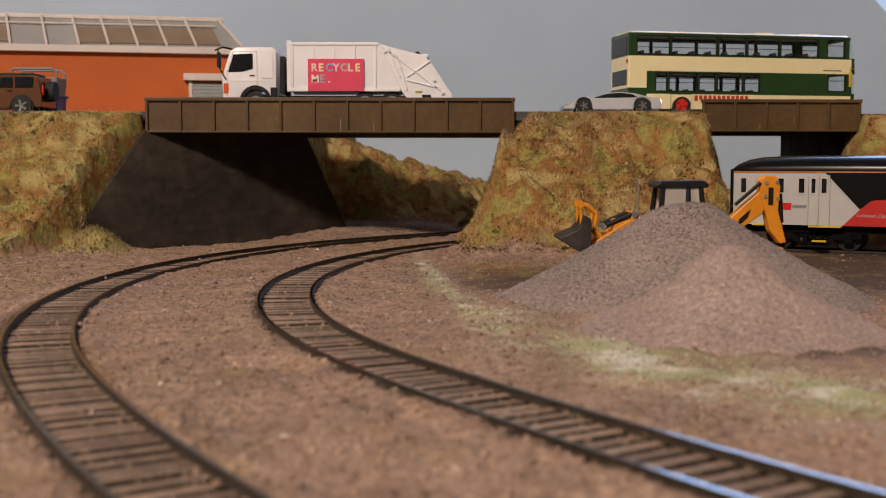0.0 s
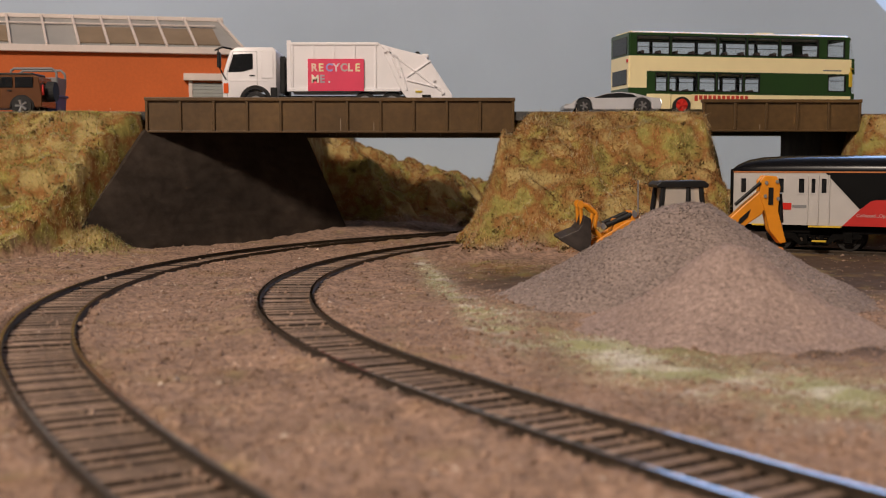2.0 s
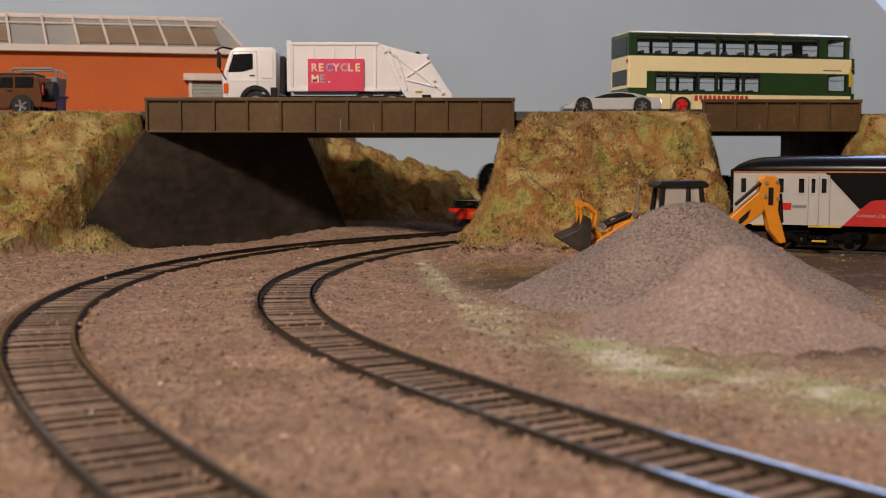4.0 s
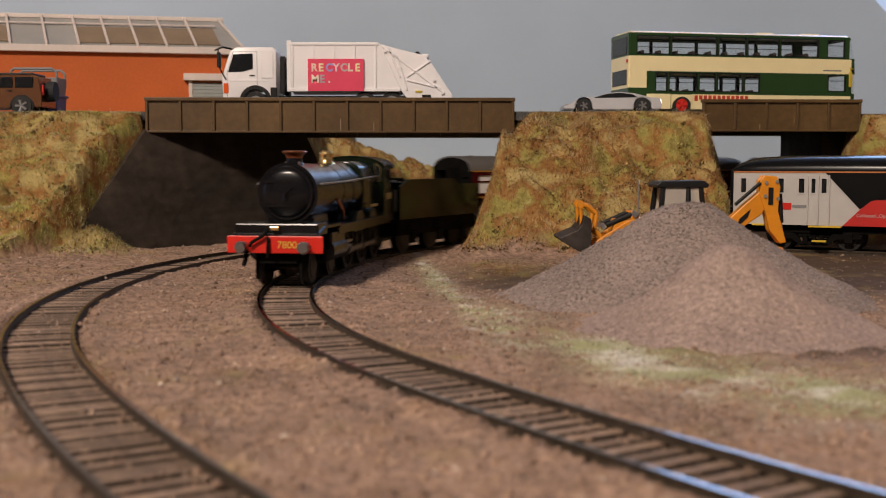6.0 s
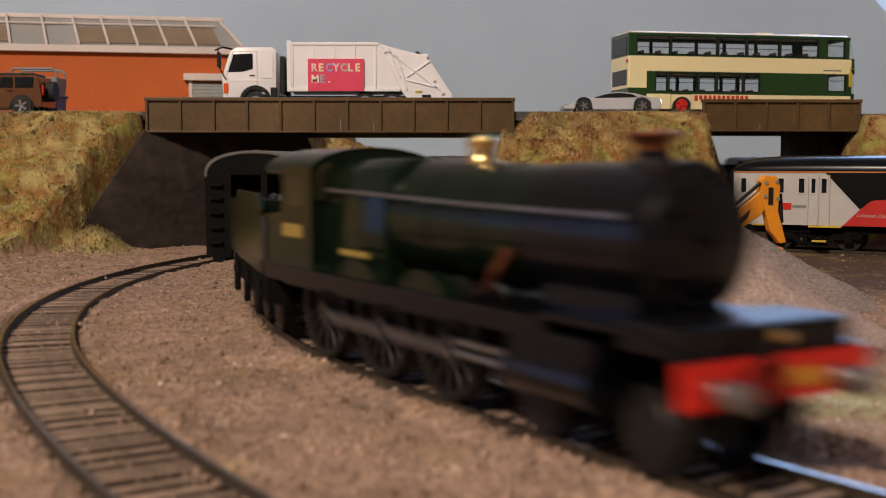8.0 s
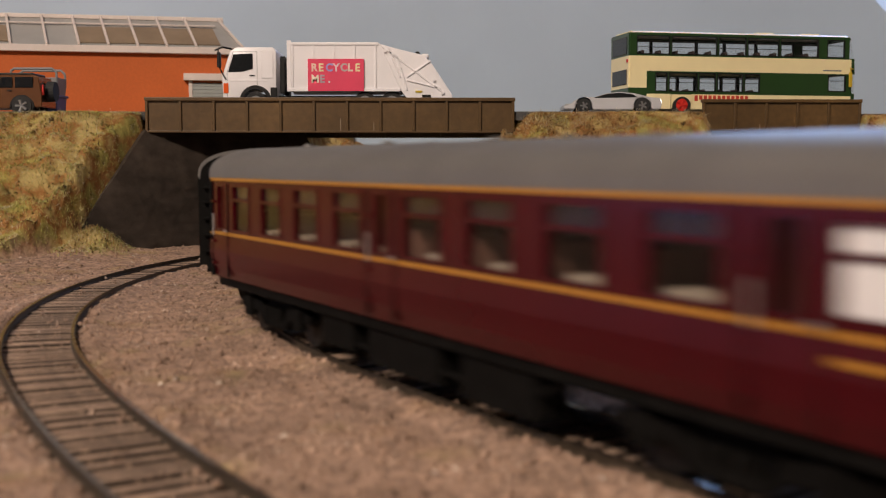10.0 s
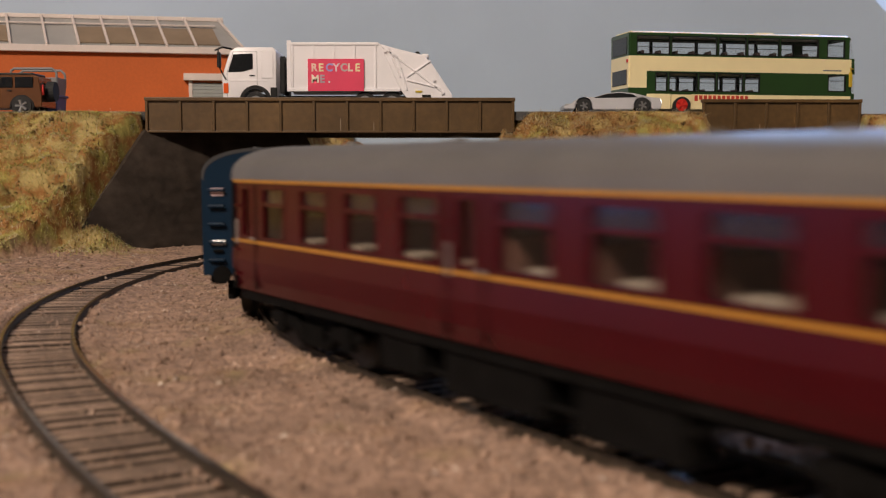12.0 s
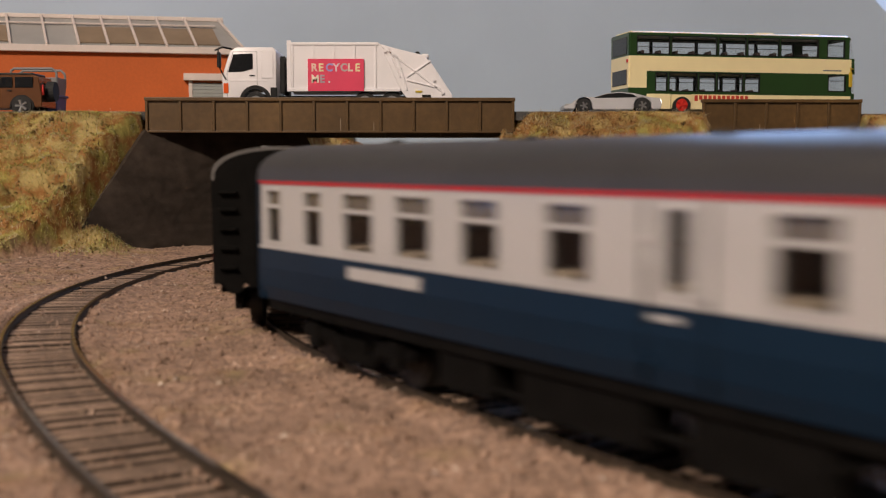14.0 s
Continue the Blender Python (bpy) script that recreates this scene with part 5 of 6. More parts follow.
    part("backhoe_bucket", one(box, -55, -46, -4, 4, 4.0, 13, 1.2), M_YELLOW, d)
    part("stabiliser", one(box, -25, -21, -11, 11, 2, 14, 0.6), M_YELLOW, d)
    for x, r in ((19, 7.0), (-13, 9.5)):
        for s in (1, -1):
            road_wheel(d, x, s * 10, r, 5, M_WHITE)
    # the arms reach less far than drawn above
    for ch in d.children:
        if ch.name.startswith("wheel"):
            continue
        for v in ch.data.vertices:
            x = v.co.x / MM
            if x > 15:
                v.co.z += MM * 3.2 * min(1.0, (x - 15) / 28)
            v.co.x = MM * (6 + (x - 6) * 0.72 if x > 6 else (-14 + (x + 14) * 0.82 if x < -14 else x))
    return d


digger()

# ---------------------------------------------------------------- coaches
M_YLINE = mat("straw_lining", (0.42, 0.19, 0.02), 0.4, 0, 0.05, 100)
M_REDLINE = mat("red_lining", (0.45, 0.02, 0.025), 0.4, 0, 0.05, 100)
M_COACHWHITE = mat("pale_grey_coach_paint", (0.47, 0.46, 0.455), 0.35, 0, 0.03, 80, coat=0.1)
M_FROST = mat("frosted_white_pane", (0.80, 0.78, 0.78), 0.4, 0, 0.03, 80)
M_UNDER = mat("underframe_black", (0.006, 0.0055, 0.005), 0.75, 0, 0.3, 200, 0.2, spec=0.06)
M_WHEEL = mat("dark_wheel_steel", (0.014, 0.012, 0.010), 0.5, 0.3, 0.2, 200)
M_INSEAT = mat("coach_seat_brown", (0.14, 0.06, 0.04), 0.8, 0, 0.2, 200)
M_PARTITION = mat("varnished_partition", (0.045, 0.018, 0.012), 0.4, 0, 0.2, 60)
M_INTABLE = mat("coach_interior_cream", (0.30, 0.24, 0.18), 0.6, 0, 0.1, 100)
M_VENT = mat("hazy_vent_pane", (0.13, 0.112, 0.098), 0.25, 0, 0.1, 90)
M_VENTDARK = mat("dark_vent_pane", (0.02, 0.009, 0.014), 0.2, 0, 0.1, 90)
# Cream lowered in colour for the shade between the coaches.
M_CREAMEND = mat("shaded_cream_gangway", (0.36, 0.31, 0.22), 0.6, 0, 0.08, 60)
M_FRAME = mat("aluminium_window_frame", (0.55, 0.54, 0.53), 0.35, 0.7, 0.05, 100)
M_BADGE = mat("pale_badge", (0.62, 0.45, 0.45), 0.5, 0, 0.2, 300)

L_COACH = 238.0
Z_BOT, Z_WAIST, Z_CANT, Z_TOP = 13.0, 24.9, 40.0, 48.6
MAROON_PLAN = [("frost", 11.5, 12.5), ("door", 25.5, 5.5), ("big", 43, 15), ("big", 67, 15), ("big", 90.5, 15), ("big", 114, 15), ("door", 131, 5.5),
               ("big", 147, 14), ("big", 169.5, 14), ("big", 191.5, 13.5), ("big", 213, 13), ("door", 229.5, 5)]
BLUE_PLAN = [("big", 8.5, 9), ("big", 23, 9.5), ("door", 40, 5.5), ("big", 56, 10), ("big", 83, 10.5), ("door", 104, 5.5), ("big", 127, 11), ("big", 150, 11.5),
             ("big", 171, 12.5), ("big", 191.5, 12.5), ("slim", 211, 8.5), ("slim", 230, 7.5)]


def wheelset(parent, x, r, name="wheelset", gauge=16.5):
    bm = bmesh.new()
    for s in (1, -1):
        y = s * gauge / 2
        cyl(bm, (0, y - s * 0.9, 0), (0, y + s * 1.7, 0), r, r, 28)
        cyl(bm, (0, y - s * 1.6, 0), (0, y - s * 0.6, 0), r + 0.7, r + 0.9, 28)
        cyl(bm, (0, y + s * 1.5, 0), (0, y + s * 2.1, 0), r * 0.78, r * 0.70, 20)
    cyl(bm, (0, -gauge / 2, 0), (0, gauge / 2, 0), 1.1, 1.1, 10)
    w = part(name, bm, M_WHEEL, parent)
    w.location = (x * MM, 0, r * MM)
    return w


def bogie(parent, x, base=34.0):
    b = part("bogie", one(box, -8, 8, -12, 12, 6.4, 9.5, 0.6), M_UNDER, parent)
    b.location = (x * MM, 0, 0)
    for s in (1, -1):
        bm = bmesh.new()
        prism(bm, [(-24, 8.2), (-20, 9.4), (-9, 8.6), (-6, 4.5), (6, 4.5), (9, 8.6), (20, 9.4), (24, 8.2), (23, 6.0), (11, 5.6), (7, 2.6), (-7, 2.6), (-11, 5.6), (-23, 6.0)], s * 11.5, s * 13.6, "y", 0.3)
        for ax in (-base / 2, base / 2):
            box(bm, ax - 2.2, ax + 2.2, s * 12, s * 14.6, 4.0, 9.5, 0.5)
        for ax in (-4, 0, 4):
            cyl(bm, (ax, s * 13.4, 3.4), (ax, s * 13.4, 7.8), 1.3, 1.3, 8)
        part("side_frame", bm, M_UNDER, b)
    for ax in (-base / 2, base / 2):
        wheelset(b, ax, 6.3)
    return b


def coach(name, label, plan, lower, upper, waist_mat, cant_mat, roof_mat, end_mat, style, cream_rear=False):
    """Local x: front at 0, body towards negative x; z up from the rail tops."""
    c = thing(name, Matrix(), label, "railway coach", "coaches of the train")
    L, W = L_COACH, 17.4
    wins = []
    for kind, u, w in plan:
        zb, zt = (26.2, 38.4) if kind != "frost" else (27.0, 38.0)
        wins.append((-u - w / 2, -u + w / 2, zb, zt, kind))
    floor_ = part("floor", one(box, -L + 1, -1, -W + 1, W - 1, Z_BOT + 0.5, Z_BOT + 2), M_UNDER, c)
    for s in (1, -1):
        y0, y1 = sorted((s * W, s * (W - 1.0)))
        bm = bmesh.new()
        # lower side with a slight tuck-in towards its foot
        prism(bm, [(s * W, Z_WAIST), (s * (W + 0.25), 20.5), (s * (W - 0.1), 16), (s * (W - 0.9), Z_BOT), (s * (W - 1.8), Z_BOT), (s * (W - 1.0), Z_WAIST)], -L, 0, "x")
        part("lower_side", bm, lower, c)
        bm = bmesh.new()
        side_with_openings(bm, -L, 0, Z_WAIST, Z_CANT, y0, y1, [q[:4] for q in wins])
        part("upper_side", bm, upper, c)
        yo = s * (W + 0.12)
        part("waist_line", one(box, -L, 0, min(s * (W - 0.5), yo), max(s * (W - 0.5), yo), Z_WAIST - 0.1, Z_WAIST + 0.75), waist_mat, c)
        part("cantrail_line", one(box, -L, 0, min(s * (W - 0.5), yo + s * 0.1), max(s * (W - 0.5), yo + s * 0.1), Z_CANT - 0.5, Z_CANT + 0.5), cant_mat, c)
        for xa, xb, za, zb, kind in wins:
            fr = bmesh.new()
            e = 0.45
            side_with_openings(fr, xa - e * 0.4, xb + e * 0.4, za - e * 0.4, zb + e * 0.4, *sorted((s * (W - 0.9), s * (W + 0.22))), [(xa + e, xb - e, za + e, zb - e)])
            win = part("window", fr, upper, c)
            if kind != "door":
                part("vent_bar", one(box, xa, xb, *sorted((s * (W - 0.8), s * (W + 0.1))), zb - 4.3, zb - 3.5), upper, win)
            if kind == "frost":
                part("pane", one(box, xa + 0.4, xb - 0.4, *sorted((s * (W - 0.7), s * (W - 0.4))), za + 0.4, zb - 0.4), M_FROST, win, "frosted white pane")
            else:
                if kind != "door":
                    vent = part("vent_pane", one(box, xa + 0.3, xb - 0.3, *sorted((s * (W - 0.85), s * (W - 0.72))), zb - 3.6, zb - 0.3), M_VENT if style == "blue" else M_VENTDARK, win, "hazy sliding vent pane")
                p = part("pane", one(box, xa + 0.4, xb - 0.4, *sorted((s * (W - 0.7), s * (W - 0.5))), za + 0.4, zb - 0.4), M_GLASS, win)
                p.visible_shadow = False
            if kind == "door":
                for dx in (-6.2, 6.2):
                    xm = (xa + xb) / 2 + dx
                    part("door_seam", one(box, xm - 0.14, xm + 0.14, *sorted((s * (W - 0.3), s * (W + 0.32))), Z_BOT + 0.6, Z_CANT - 1), M_UNDER, c)
                part("door_handle", one(box, xb + 1.6, xb + 3.2, *sorted((s * W, s * (W + 0.7))), 25.8, 26.3, 0.1), M_FRAME, c)
                bm = one(cyl, (xa - 2.0, s * (W + 0.6), 24.5), (xa - 2.0, s * (W + 0.6), 30.5), 0.25, 0.25, 6)
                part("grab_rail", bm, M_FRAME, c)
                for z in (16.5, 22.5, 33.5):
                    part("hinge", one(box, xa - 3.4, xa - 1.8, *sorted((s * W, s * (W + 0.65))), z, z + 0.7), upper if z > Z_WAIST else lower, c)
    # interior
    part("corridor_partition", one(box, -L + 22, -20, 3.0, 3.6, Z_BOT + 2, 40), M_PARTITION, c)
    seat = bmesh.new()
    box(seat, -3.4, 3.4, -15, 2.6, 0, 6, 0.6)
    box(seat, -0.9, 0.9, -15, 2.6, 5, 17, 0.6)
    proto = part("seat", seat, M_INSEAT, c)
    xs = [-32 - 22.4 * i for i in range(9)]
    for i, x in enumerate(xs):
        for f in (1, -1):
            o = proto if (i == 0 and f == 1) else new("seat", proto.data)
            o.parent, o.matrix_local = c, at(x, 0 if f == 1 else 0.6, Z_BOT + 2, 0 if f == 1 else 180)
    for u in (19, 31, 124, 138, 222):
        part("bulkhead", one(box, -u - 0.4, -u + 0.4, -W + 1.2, W - 1.2, Z_BOT + 2, 40), M_PARTITION, c)
    for i in range(8):
        for ya, yb in ((-W + 1.6, -W + 11), (W - 9, W - 1.6)):
            part("table", one(box, -48 - 22.4 * i, -38 - 22.4 * i, ya, yb, 26.4, 27.4, 0.2), M_INTABLE, c)
    # roof
    n = 18
    arcs = []
    for i in range(n + 1):
        a = math.pi * i / n
        y, z = -W * 1.015 * math.cos(a), Z_CANT + 0.3 + (Z_TOP - Z_CANT - 0.3) * math.sin(a) ** 0.72
        arcs.append((y, z))
    bm = bmesh.new()
    prism(bm, arcs + [(y * 0.96, z - 0.9) for y, z in arcs[::-1]], -L - 0.3, 0.3, "x")
    roof = part("roof", bm, roof_mat, c, smooth=True)
    bm = one(cyl, (0, 0, 0), (0, 0, 1.3), 1.5, 1.2, 10)
    vent = part("roof_vent", bm, roof_mat, roof)
    spots = [(-18 - 22.2 * i, y) for i in range(10) for y in (5.5, -5.5) if (i + (y > 0)) % 2 == 0 or i in (3, 6)]
    for i, (x, y) in enumerate(spots):
        o = vent if i == 0 else new("roof_vent", vent.data)
        o.parent, o.matrix_local = roof, at(x, y, Z_TOP - 0.9)
    # ends
    for x, s in ((0, 1), (-L, -1)):
        bm = bmesh.new()
        prism(bm, [(-W, Z_BOT), (W, Z_BOT)] + [(-y, z - 0.6) for y, z in arcs], x - s * 1.2, x + s * 0.2, "x")
        end = part("end_wall", bm, end_mat, c)
        bm = bmesh.new()
        deep = 9.5 if (cream_rear and s < 0) else 8.0
        wd = 1.65 if (cream_rear and s < 0) else 1.0
        prism(bm, [(y_ * wd, 17 + (z_ - Z_BOT) * 0.73 if wd > 1 else z_) for y_, z_ in [(-7.4, Z_BOT), (-5.2, Z_BOT), (-5.2, 40.5), (5.2, 40.5), (5.2, Z_BOT), (7.4, Z_BOT), (7.4, 42), (6, 43.5), (-6, 43.5), (-7.4, 42)]], min(x, x + s * deep), max(x, x + s * deep), "x")
        part("gangway", bm, M_CREAMEND if (cream_rear and s < 0) else M_UNDER, end, "cream corridor connection" if (cream_rear and s < 0) else "black corridor connection")
        board = part("gangway_door", one(box, min(x + s * 0.2, x + s * 1.0), max(x + s * 0.2, x + s * 1.0), -5.2, 5.2, Z_BOT + 0.5, 41), M_UNDER, end)
        for z in (17, 22, 27, 32, 36.5):
            for y in (13.4, -13.4):
                part("end_step", one(box, min(x, x + s * 1.7), max(x, x + s * 1.7), y - 2.3, y + 2.3, z, z + 0.7, 0.15), M_UNDER if style == "maroon" else end_mat, end)
        bm = bmesh.new()
        for y in (11.6, -11.6):
            cyl(bm, (x, y, Z_BOT + 0.4), (x + s * 2.6, y, Z_BOT + 0.4), 1.0, 1.0, 10)
            cyl(bm, (x + s * 2.6, y, Z_BOT + 0.4), (x + s * 3.4, y, Z_BOT + 0.4), 2.6, 2.6, 14)
        box(bm, min(x, x + s * 3), max(x, x + s * 3), -1.2, 1.2, 8.5, 11, 0.3)
        part("buffer", bm, M_UNDER, end)
        if style == "blue":
            part("badge", one(box, min(x, x + s * 0.5), max(x, x + s * 0.5), -15.0, -11.4, 35.2, 37.4), M_BADGE, end, "pale red and white badge")
            part("lamp_bracket", one(box, min(x, x + s * 1.3), max(x, x + s * 1.3), -14.8, -10.8, 21.6, 22.9, 0.3), M_FRAME, end)
            part("lamp_bracket", one(box, min(x, x + s * 1.2), max(x, x + s * 1.2), -14.4, -11.6, 19.6, 20.3, 0.2), M_UNDER, end)
    # underframe
    for s in (1, -1):
        part("solebar", one(box, -L + 2, -2, *sorted((s * (W - 3.2), s * (W - 1.6))), 10.6, Z_BOT + 0.4), M_UNDER, c)
        bm = bmesh.new()
        tube(bm, [(-70, s * 14, 11), (-84, s * 14, 5.5), (-154, s * 14, 5.5), (-168, s * 14, 11)], 0.6, 6)
        for x in (-84, -119, -154):
            box(bm, x - 0.7, x + 0.7, s * 14 - 0.7, s * 14 + 0.7, 5.5, 11)
        part("truss", bm, M_UNDER, c)
        for x0, x1, z in ((-104, -80, 2.4), (-142, -112, 2.8), (-166, -150, 3.8)):
            part("battery_box", one(box, x0, x1, *sorted((s * 8, s * 15)), z, 11.4, 0.4), M_UNDER, c)
    bogie(c, -38)
    bogie(c, -L + 38)
    if style == "blue":
        for s in (1, -1):
            part("lettering_bar", one(box, -195, -168, *sorted((s * (W + 0.1), s * (W + 0.42))), 21.0, 23.4), M_COACHWHITE, c, "white running name, too small to read")
            for x in (-40, -106, -20):
                part("lettering_bar", one(box, x - 3, x + 3, *sorted((s * (W + 0.1), s * (W + 0.42))), 22.6, 23.4), M_COACHWHITE, c)
    else:
        for s in (1, -1):
            part("lettering_bar", one(box, -18, -8, *sorted((s * (W + 0.05), s * (W + 0.36))), 21.8, 22.6), M_YLINE, c)
    return c


coach_a = coach("coach", "maroon corridor coach with straw lining and grey roof", MAROON_PLAN, M_MAROON, M_MAROON, M_YLINE, M_YLINE, M_GREY_ROOF, M_UNDER, "maroon")
coach_b = coach("coach", "maroon corridor coach with a cream rear gangway", MAROON_PLAN, M_MAROON, M_MAROON, M_YLINE, M_YLINE, M_GREY_ROOF, M_UNDER, "maroon", True)
coach_c = coach("coach", "blue and pale grey coach with dark grey roof", BLUE_PLAN, M_BLUE, M_COACHWHITE, M_COACHWHITE, M_REDLINE, M_DARK_ROOF, M_BLUE, "blue")
coach_d = copy_thing(coach_a, Matrix())


M_FLANK = mat("black_flank_paint", (0.006, 0.006, 0.006), 0.55, 0, 0.1, 90, spec=0.08)
M_PARKED = mat("off_white_coach_paint", (0.50, 0.475, 0.45), 0.4, 0, 0.04, 80)


def standing_coach():
    """Parked service coach: white end with doors, then a black and red flank."""
    c = thing("parked_coach", at(159.5, 606, 4.0, -27.0), "parked coach with black roof, white end and red flank", "railway coach")
    L, W = 265.0, 17.4
    wins = [(3.6, 6.8), (22.4, 25.8), (32.6, 36.0), (38.8, 41.4), (43.7, 46.8)]
    m_flank = mat("red_flank_paint", (0.50, 0.025, 0.02), 0.35, 0, 0.05, 90)
    m_step = mat("step_yellow", (0.65, 0.42, 0.02), 0.5)
    for s in (1, -1):
        y0, y1 = sorted((s * W, s * (W - 1)))
        bm = bmesh.new()
        side_with_openings(bm, 0, 64, 13, 40, y0, y1, [(a, b, 29.0, 37.0) for a, b in wins])
        part("white_side", bm, M_PARKED, c)
        for a, b in wins:
            fr = bmesh.new()
            side_with_openings(fr, a - 0.4, b + 0.4, 28.6, 37.4, *sorted((s * (W - 0.9), s * (W + 0.2))), [(a + 0.35, b - 0.35, 29.4, 36.6)])
            win = part("window", fr, M_PARKED, c)
            part("pane", one(box, a, b, *sorted((s * (W - 0.8), s * (W - 0.5))), 29, 37), M_DARKGLASS, win)
        for x in (37.4, 42.5, 47.8):
            part("door_rail", one(box, x - 0.4, x + 0.4, *sorted((s * W, s * (W + 0.9))), 14, 38.5, 0.2), M_PARKED, c)
        bm = bmesh.new()
        side_with_openings(bm, 64, L, 13, 40, y0, y1, [(100 + i * 26, 116 + i * 26, 29, 37) for i in range(6)])
        part("black_flank", bm, M_FLANK, c)
        yy = s * (W + 0.3)
        bm = bmesh.new()
        prism(bm, [(45.5, 40), (L, 40), (L, 27.5), (72, 27.5), (62.5, 21.5)], *sorted((s * (W - 0.2), yy)), "y")
        part("black_wedge", bm, M_FLANK, c)
        bm = bmesh.new()
        prism(bm, [(54.5, 13), (L, 13), (L, 24), (70, 26.2), (67.5, 25.5), (62.5, 21.2)], *sorted((s * (W - 0.2), yy + s * 0.15)), "y")
        part("red_panel", bm, m_flank, c, "red lower panel with white script")
        part("red_panel", one(box, 75, 96, *sorted((s * (W - 0.2), yy + s * 0.3)), 25.5, 33), m_flank, c)
        part("cantrail_line", one(box, 0, L, *sorted((s * (W - 0.3), s * (W + 0.4))), 39.6, 40.3), mat("orange_line", (0.5, 0.17, 0.05), 0.4), c)
        part("emblem", one(box, 25, 29.5, *sorted((s * W, s * (W + 0.3))), 20.8, 24.2), M_RED, c)
        part("emblem_bar", one(box, 30, 37, *sorted((s * W, s * (W + 0.3))), 21.8, 23.2), M_GREYPART, c)
        for x0, x1, z in ((10, 16, 12.4), (38, 54, 12.0), (40, 47, 4.6)):
            part("step_board", one(box, x0, x1, *sorted((s * (W - 1), s * (W + 1.2))), z, z + 0.9, 0.1), m_step, c, "yellow step edge")
    for s, u in ((-1, UPRIGHT), (1, UPRIGHT_L)):
        x = 61.0 if s < 0 else 110
        text_part("Collected...Operated...Delivered", 2.3, M_PARKED, c, Matrix.Translation((x * MM, s * (W + 0.55) * MM, 17.6 * MM)) @ u, "white script Collected...Operated...")
    n = 18
    arcs = []
    for i in range(n + 1):
        a = math.pi * i / n
        arcs.append((-W * 1.015 * math.cos(a), 40.2 + 8.2 * math.sin(a) ** 0.72))
    bm = bmesh.new()
    rings = []
    for x, kz, ky in ((-1.0, 0.30, 0.93), (1.0, 0.52, 0.97), (5, 0.74, 1), (12, 0.90, 1), (24, 0.98, 1), (40, 1, 1), (L - 40, 1, 1), (L - 12, 0.9, 1), (L - 1, 0.5, 0.97), (L + 1, 0.3, 0.93)):
        rings.append([bm.verts.new((x, y * ky, 40.2 + (z - 40.2) * kz)) for y, z in arcs])
    for r0, r1 in zip(rings, rings[1:]):
        for i in range(len(r0) - 1):
            bm.faces.new((r0[i], r0[i + 1], r1[i + 1], r1[i]))
        bm.faces.new((r0[-1], r0[0], r1[0], r1[-1]))
    bm.faces.new(rings[0])
    bm.faces.new(rings[-1][::-1])
    part("roof", bm, mat("glossy_black_roof", (0.006, 0.006, 0.007), 0.2, 0, 0.1, 60, spec=0.14), c, "glossy black roof", smooth=True)
    for x, s in ((0, -1), (L, 1)):
        end = part("end_wall", one(box, min(x, x + s * 2), max(x, x + s * 2), -W + 0.8, W - 0.8, 12.5, 41.5, 0.7), M_FLANK, c)
        part("corridor_board", one(box, min(x, x + s * 4), max(x, x + s * 4), -6, 6, 13, 40, 0.4), M_UNDER, end)
    part("underframe", one(box, 4, L - 4, -13, 13, 9, 13.2), M_UNDER, c)
    for x0, x1 in ((75, 110), (118, 160)):
        part("equipment_box", one(box, x0, x1, -15, 15, 3.5, 10, 0.6), M_UNDER, c)
    bogie(c, 40)
    bogie(c, L - 42)
    return c


standing_coach()


def siding():
    """Straight yard track under the parked coach."""
    t = thing("siding_track", at(159.5, 606, 0, -27.0), "straight siding under the parked coach", "railway track")
    for y in (-8.85, 8.85):
        bm = bmesh.new()
        prism(bm, [(y - 0.8, 1.8), (y + 0.8, 1.8), (y + 0.25, 2.4), (y + 0.5, 3.4), (y + 0.5, 4.0), (y - 0.5, 4.0), (y - 0.5, 3.4), (y - 0.25, 2.4)], -14, 330, "x")
        part("rail", bm, M_RAIL, t)
    # Sleepers coloured dark to give the shade beneath the parked coach.
    proto = part("sleeper", one(box, -1.8, 1.8, -12.6, 12.6, 0.3, 2.5, 0.35), mat("underbody_shade_sleeper", (0.05, 0.036, 0.027), 0.85, 0, 0.3, 300, 0.3), t)
    for i in range(46):
        o = proto if i == 0 else new("sleeper", proto.data)
        o.parent, o.matrix_local = t, at(-10 + i * 7.3, 0, 0)


siding()


# ---------------------------------------------------------------- locomotive and tender
M_BRASS = mat("polished_brass", (0.86, 0.62, 0.26), 0.2, 1.0, 0.05, 100)
M_COPPER = mat("polished_copper", (0.40, 0.15, 0.07), 0.34, 1.0, 0.08, 100)
M_SMOKE = mat("smokebox_black", (0.004, 0.004, 0.005), 0.24, 0, 0.15, 120, spec=0.34)
M_STEELROD = mat("rod_steel", (0.30, 0.29, 0.28), 0.3, 0.9, 0.1, 150)
M_NUMBER = mat("gilt_figures", (0.62, 0.42, 0.05), 0.5, 0, 0.05, 100)
M_GOLD = mat("gold_transfer", (0.30, 0.20, 0.035), 0.4, 0, 0.05, 100)


def lathe(bm, x, pts, seg=32):
    """Turns an outline of (radius, height) round the upright axis at x."""
    rings = [[bm.verts.new((x + r * math.cos(a), r * math.sin(a), z)) for a in np.linspace(0, 2 * math.pi, seg, endpoint=False)] for r, z in pts]
    for r0, r1 in zip(rings, rings[1:]):
        for i in range(seg):
            bm.faces.new((r0[i], r0[(i + 1) % seg], r1[(i + 1) % seg], r1[i]))
    bm.faces.new(rings[-1])
    bm.faces.new(rings[0][::-1])


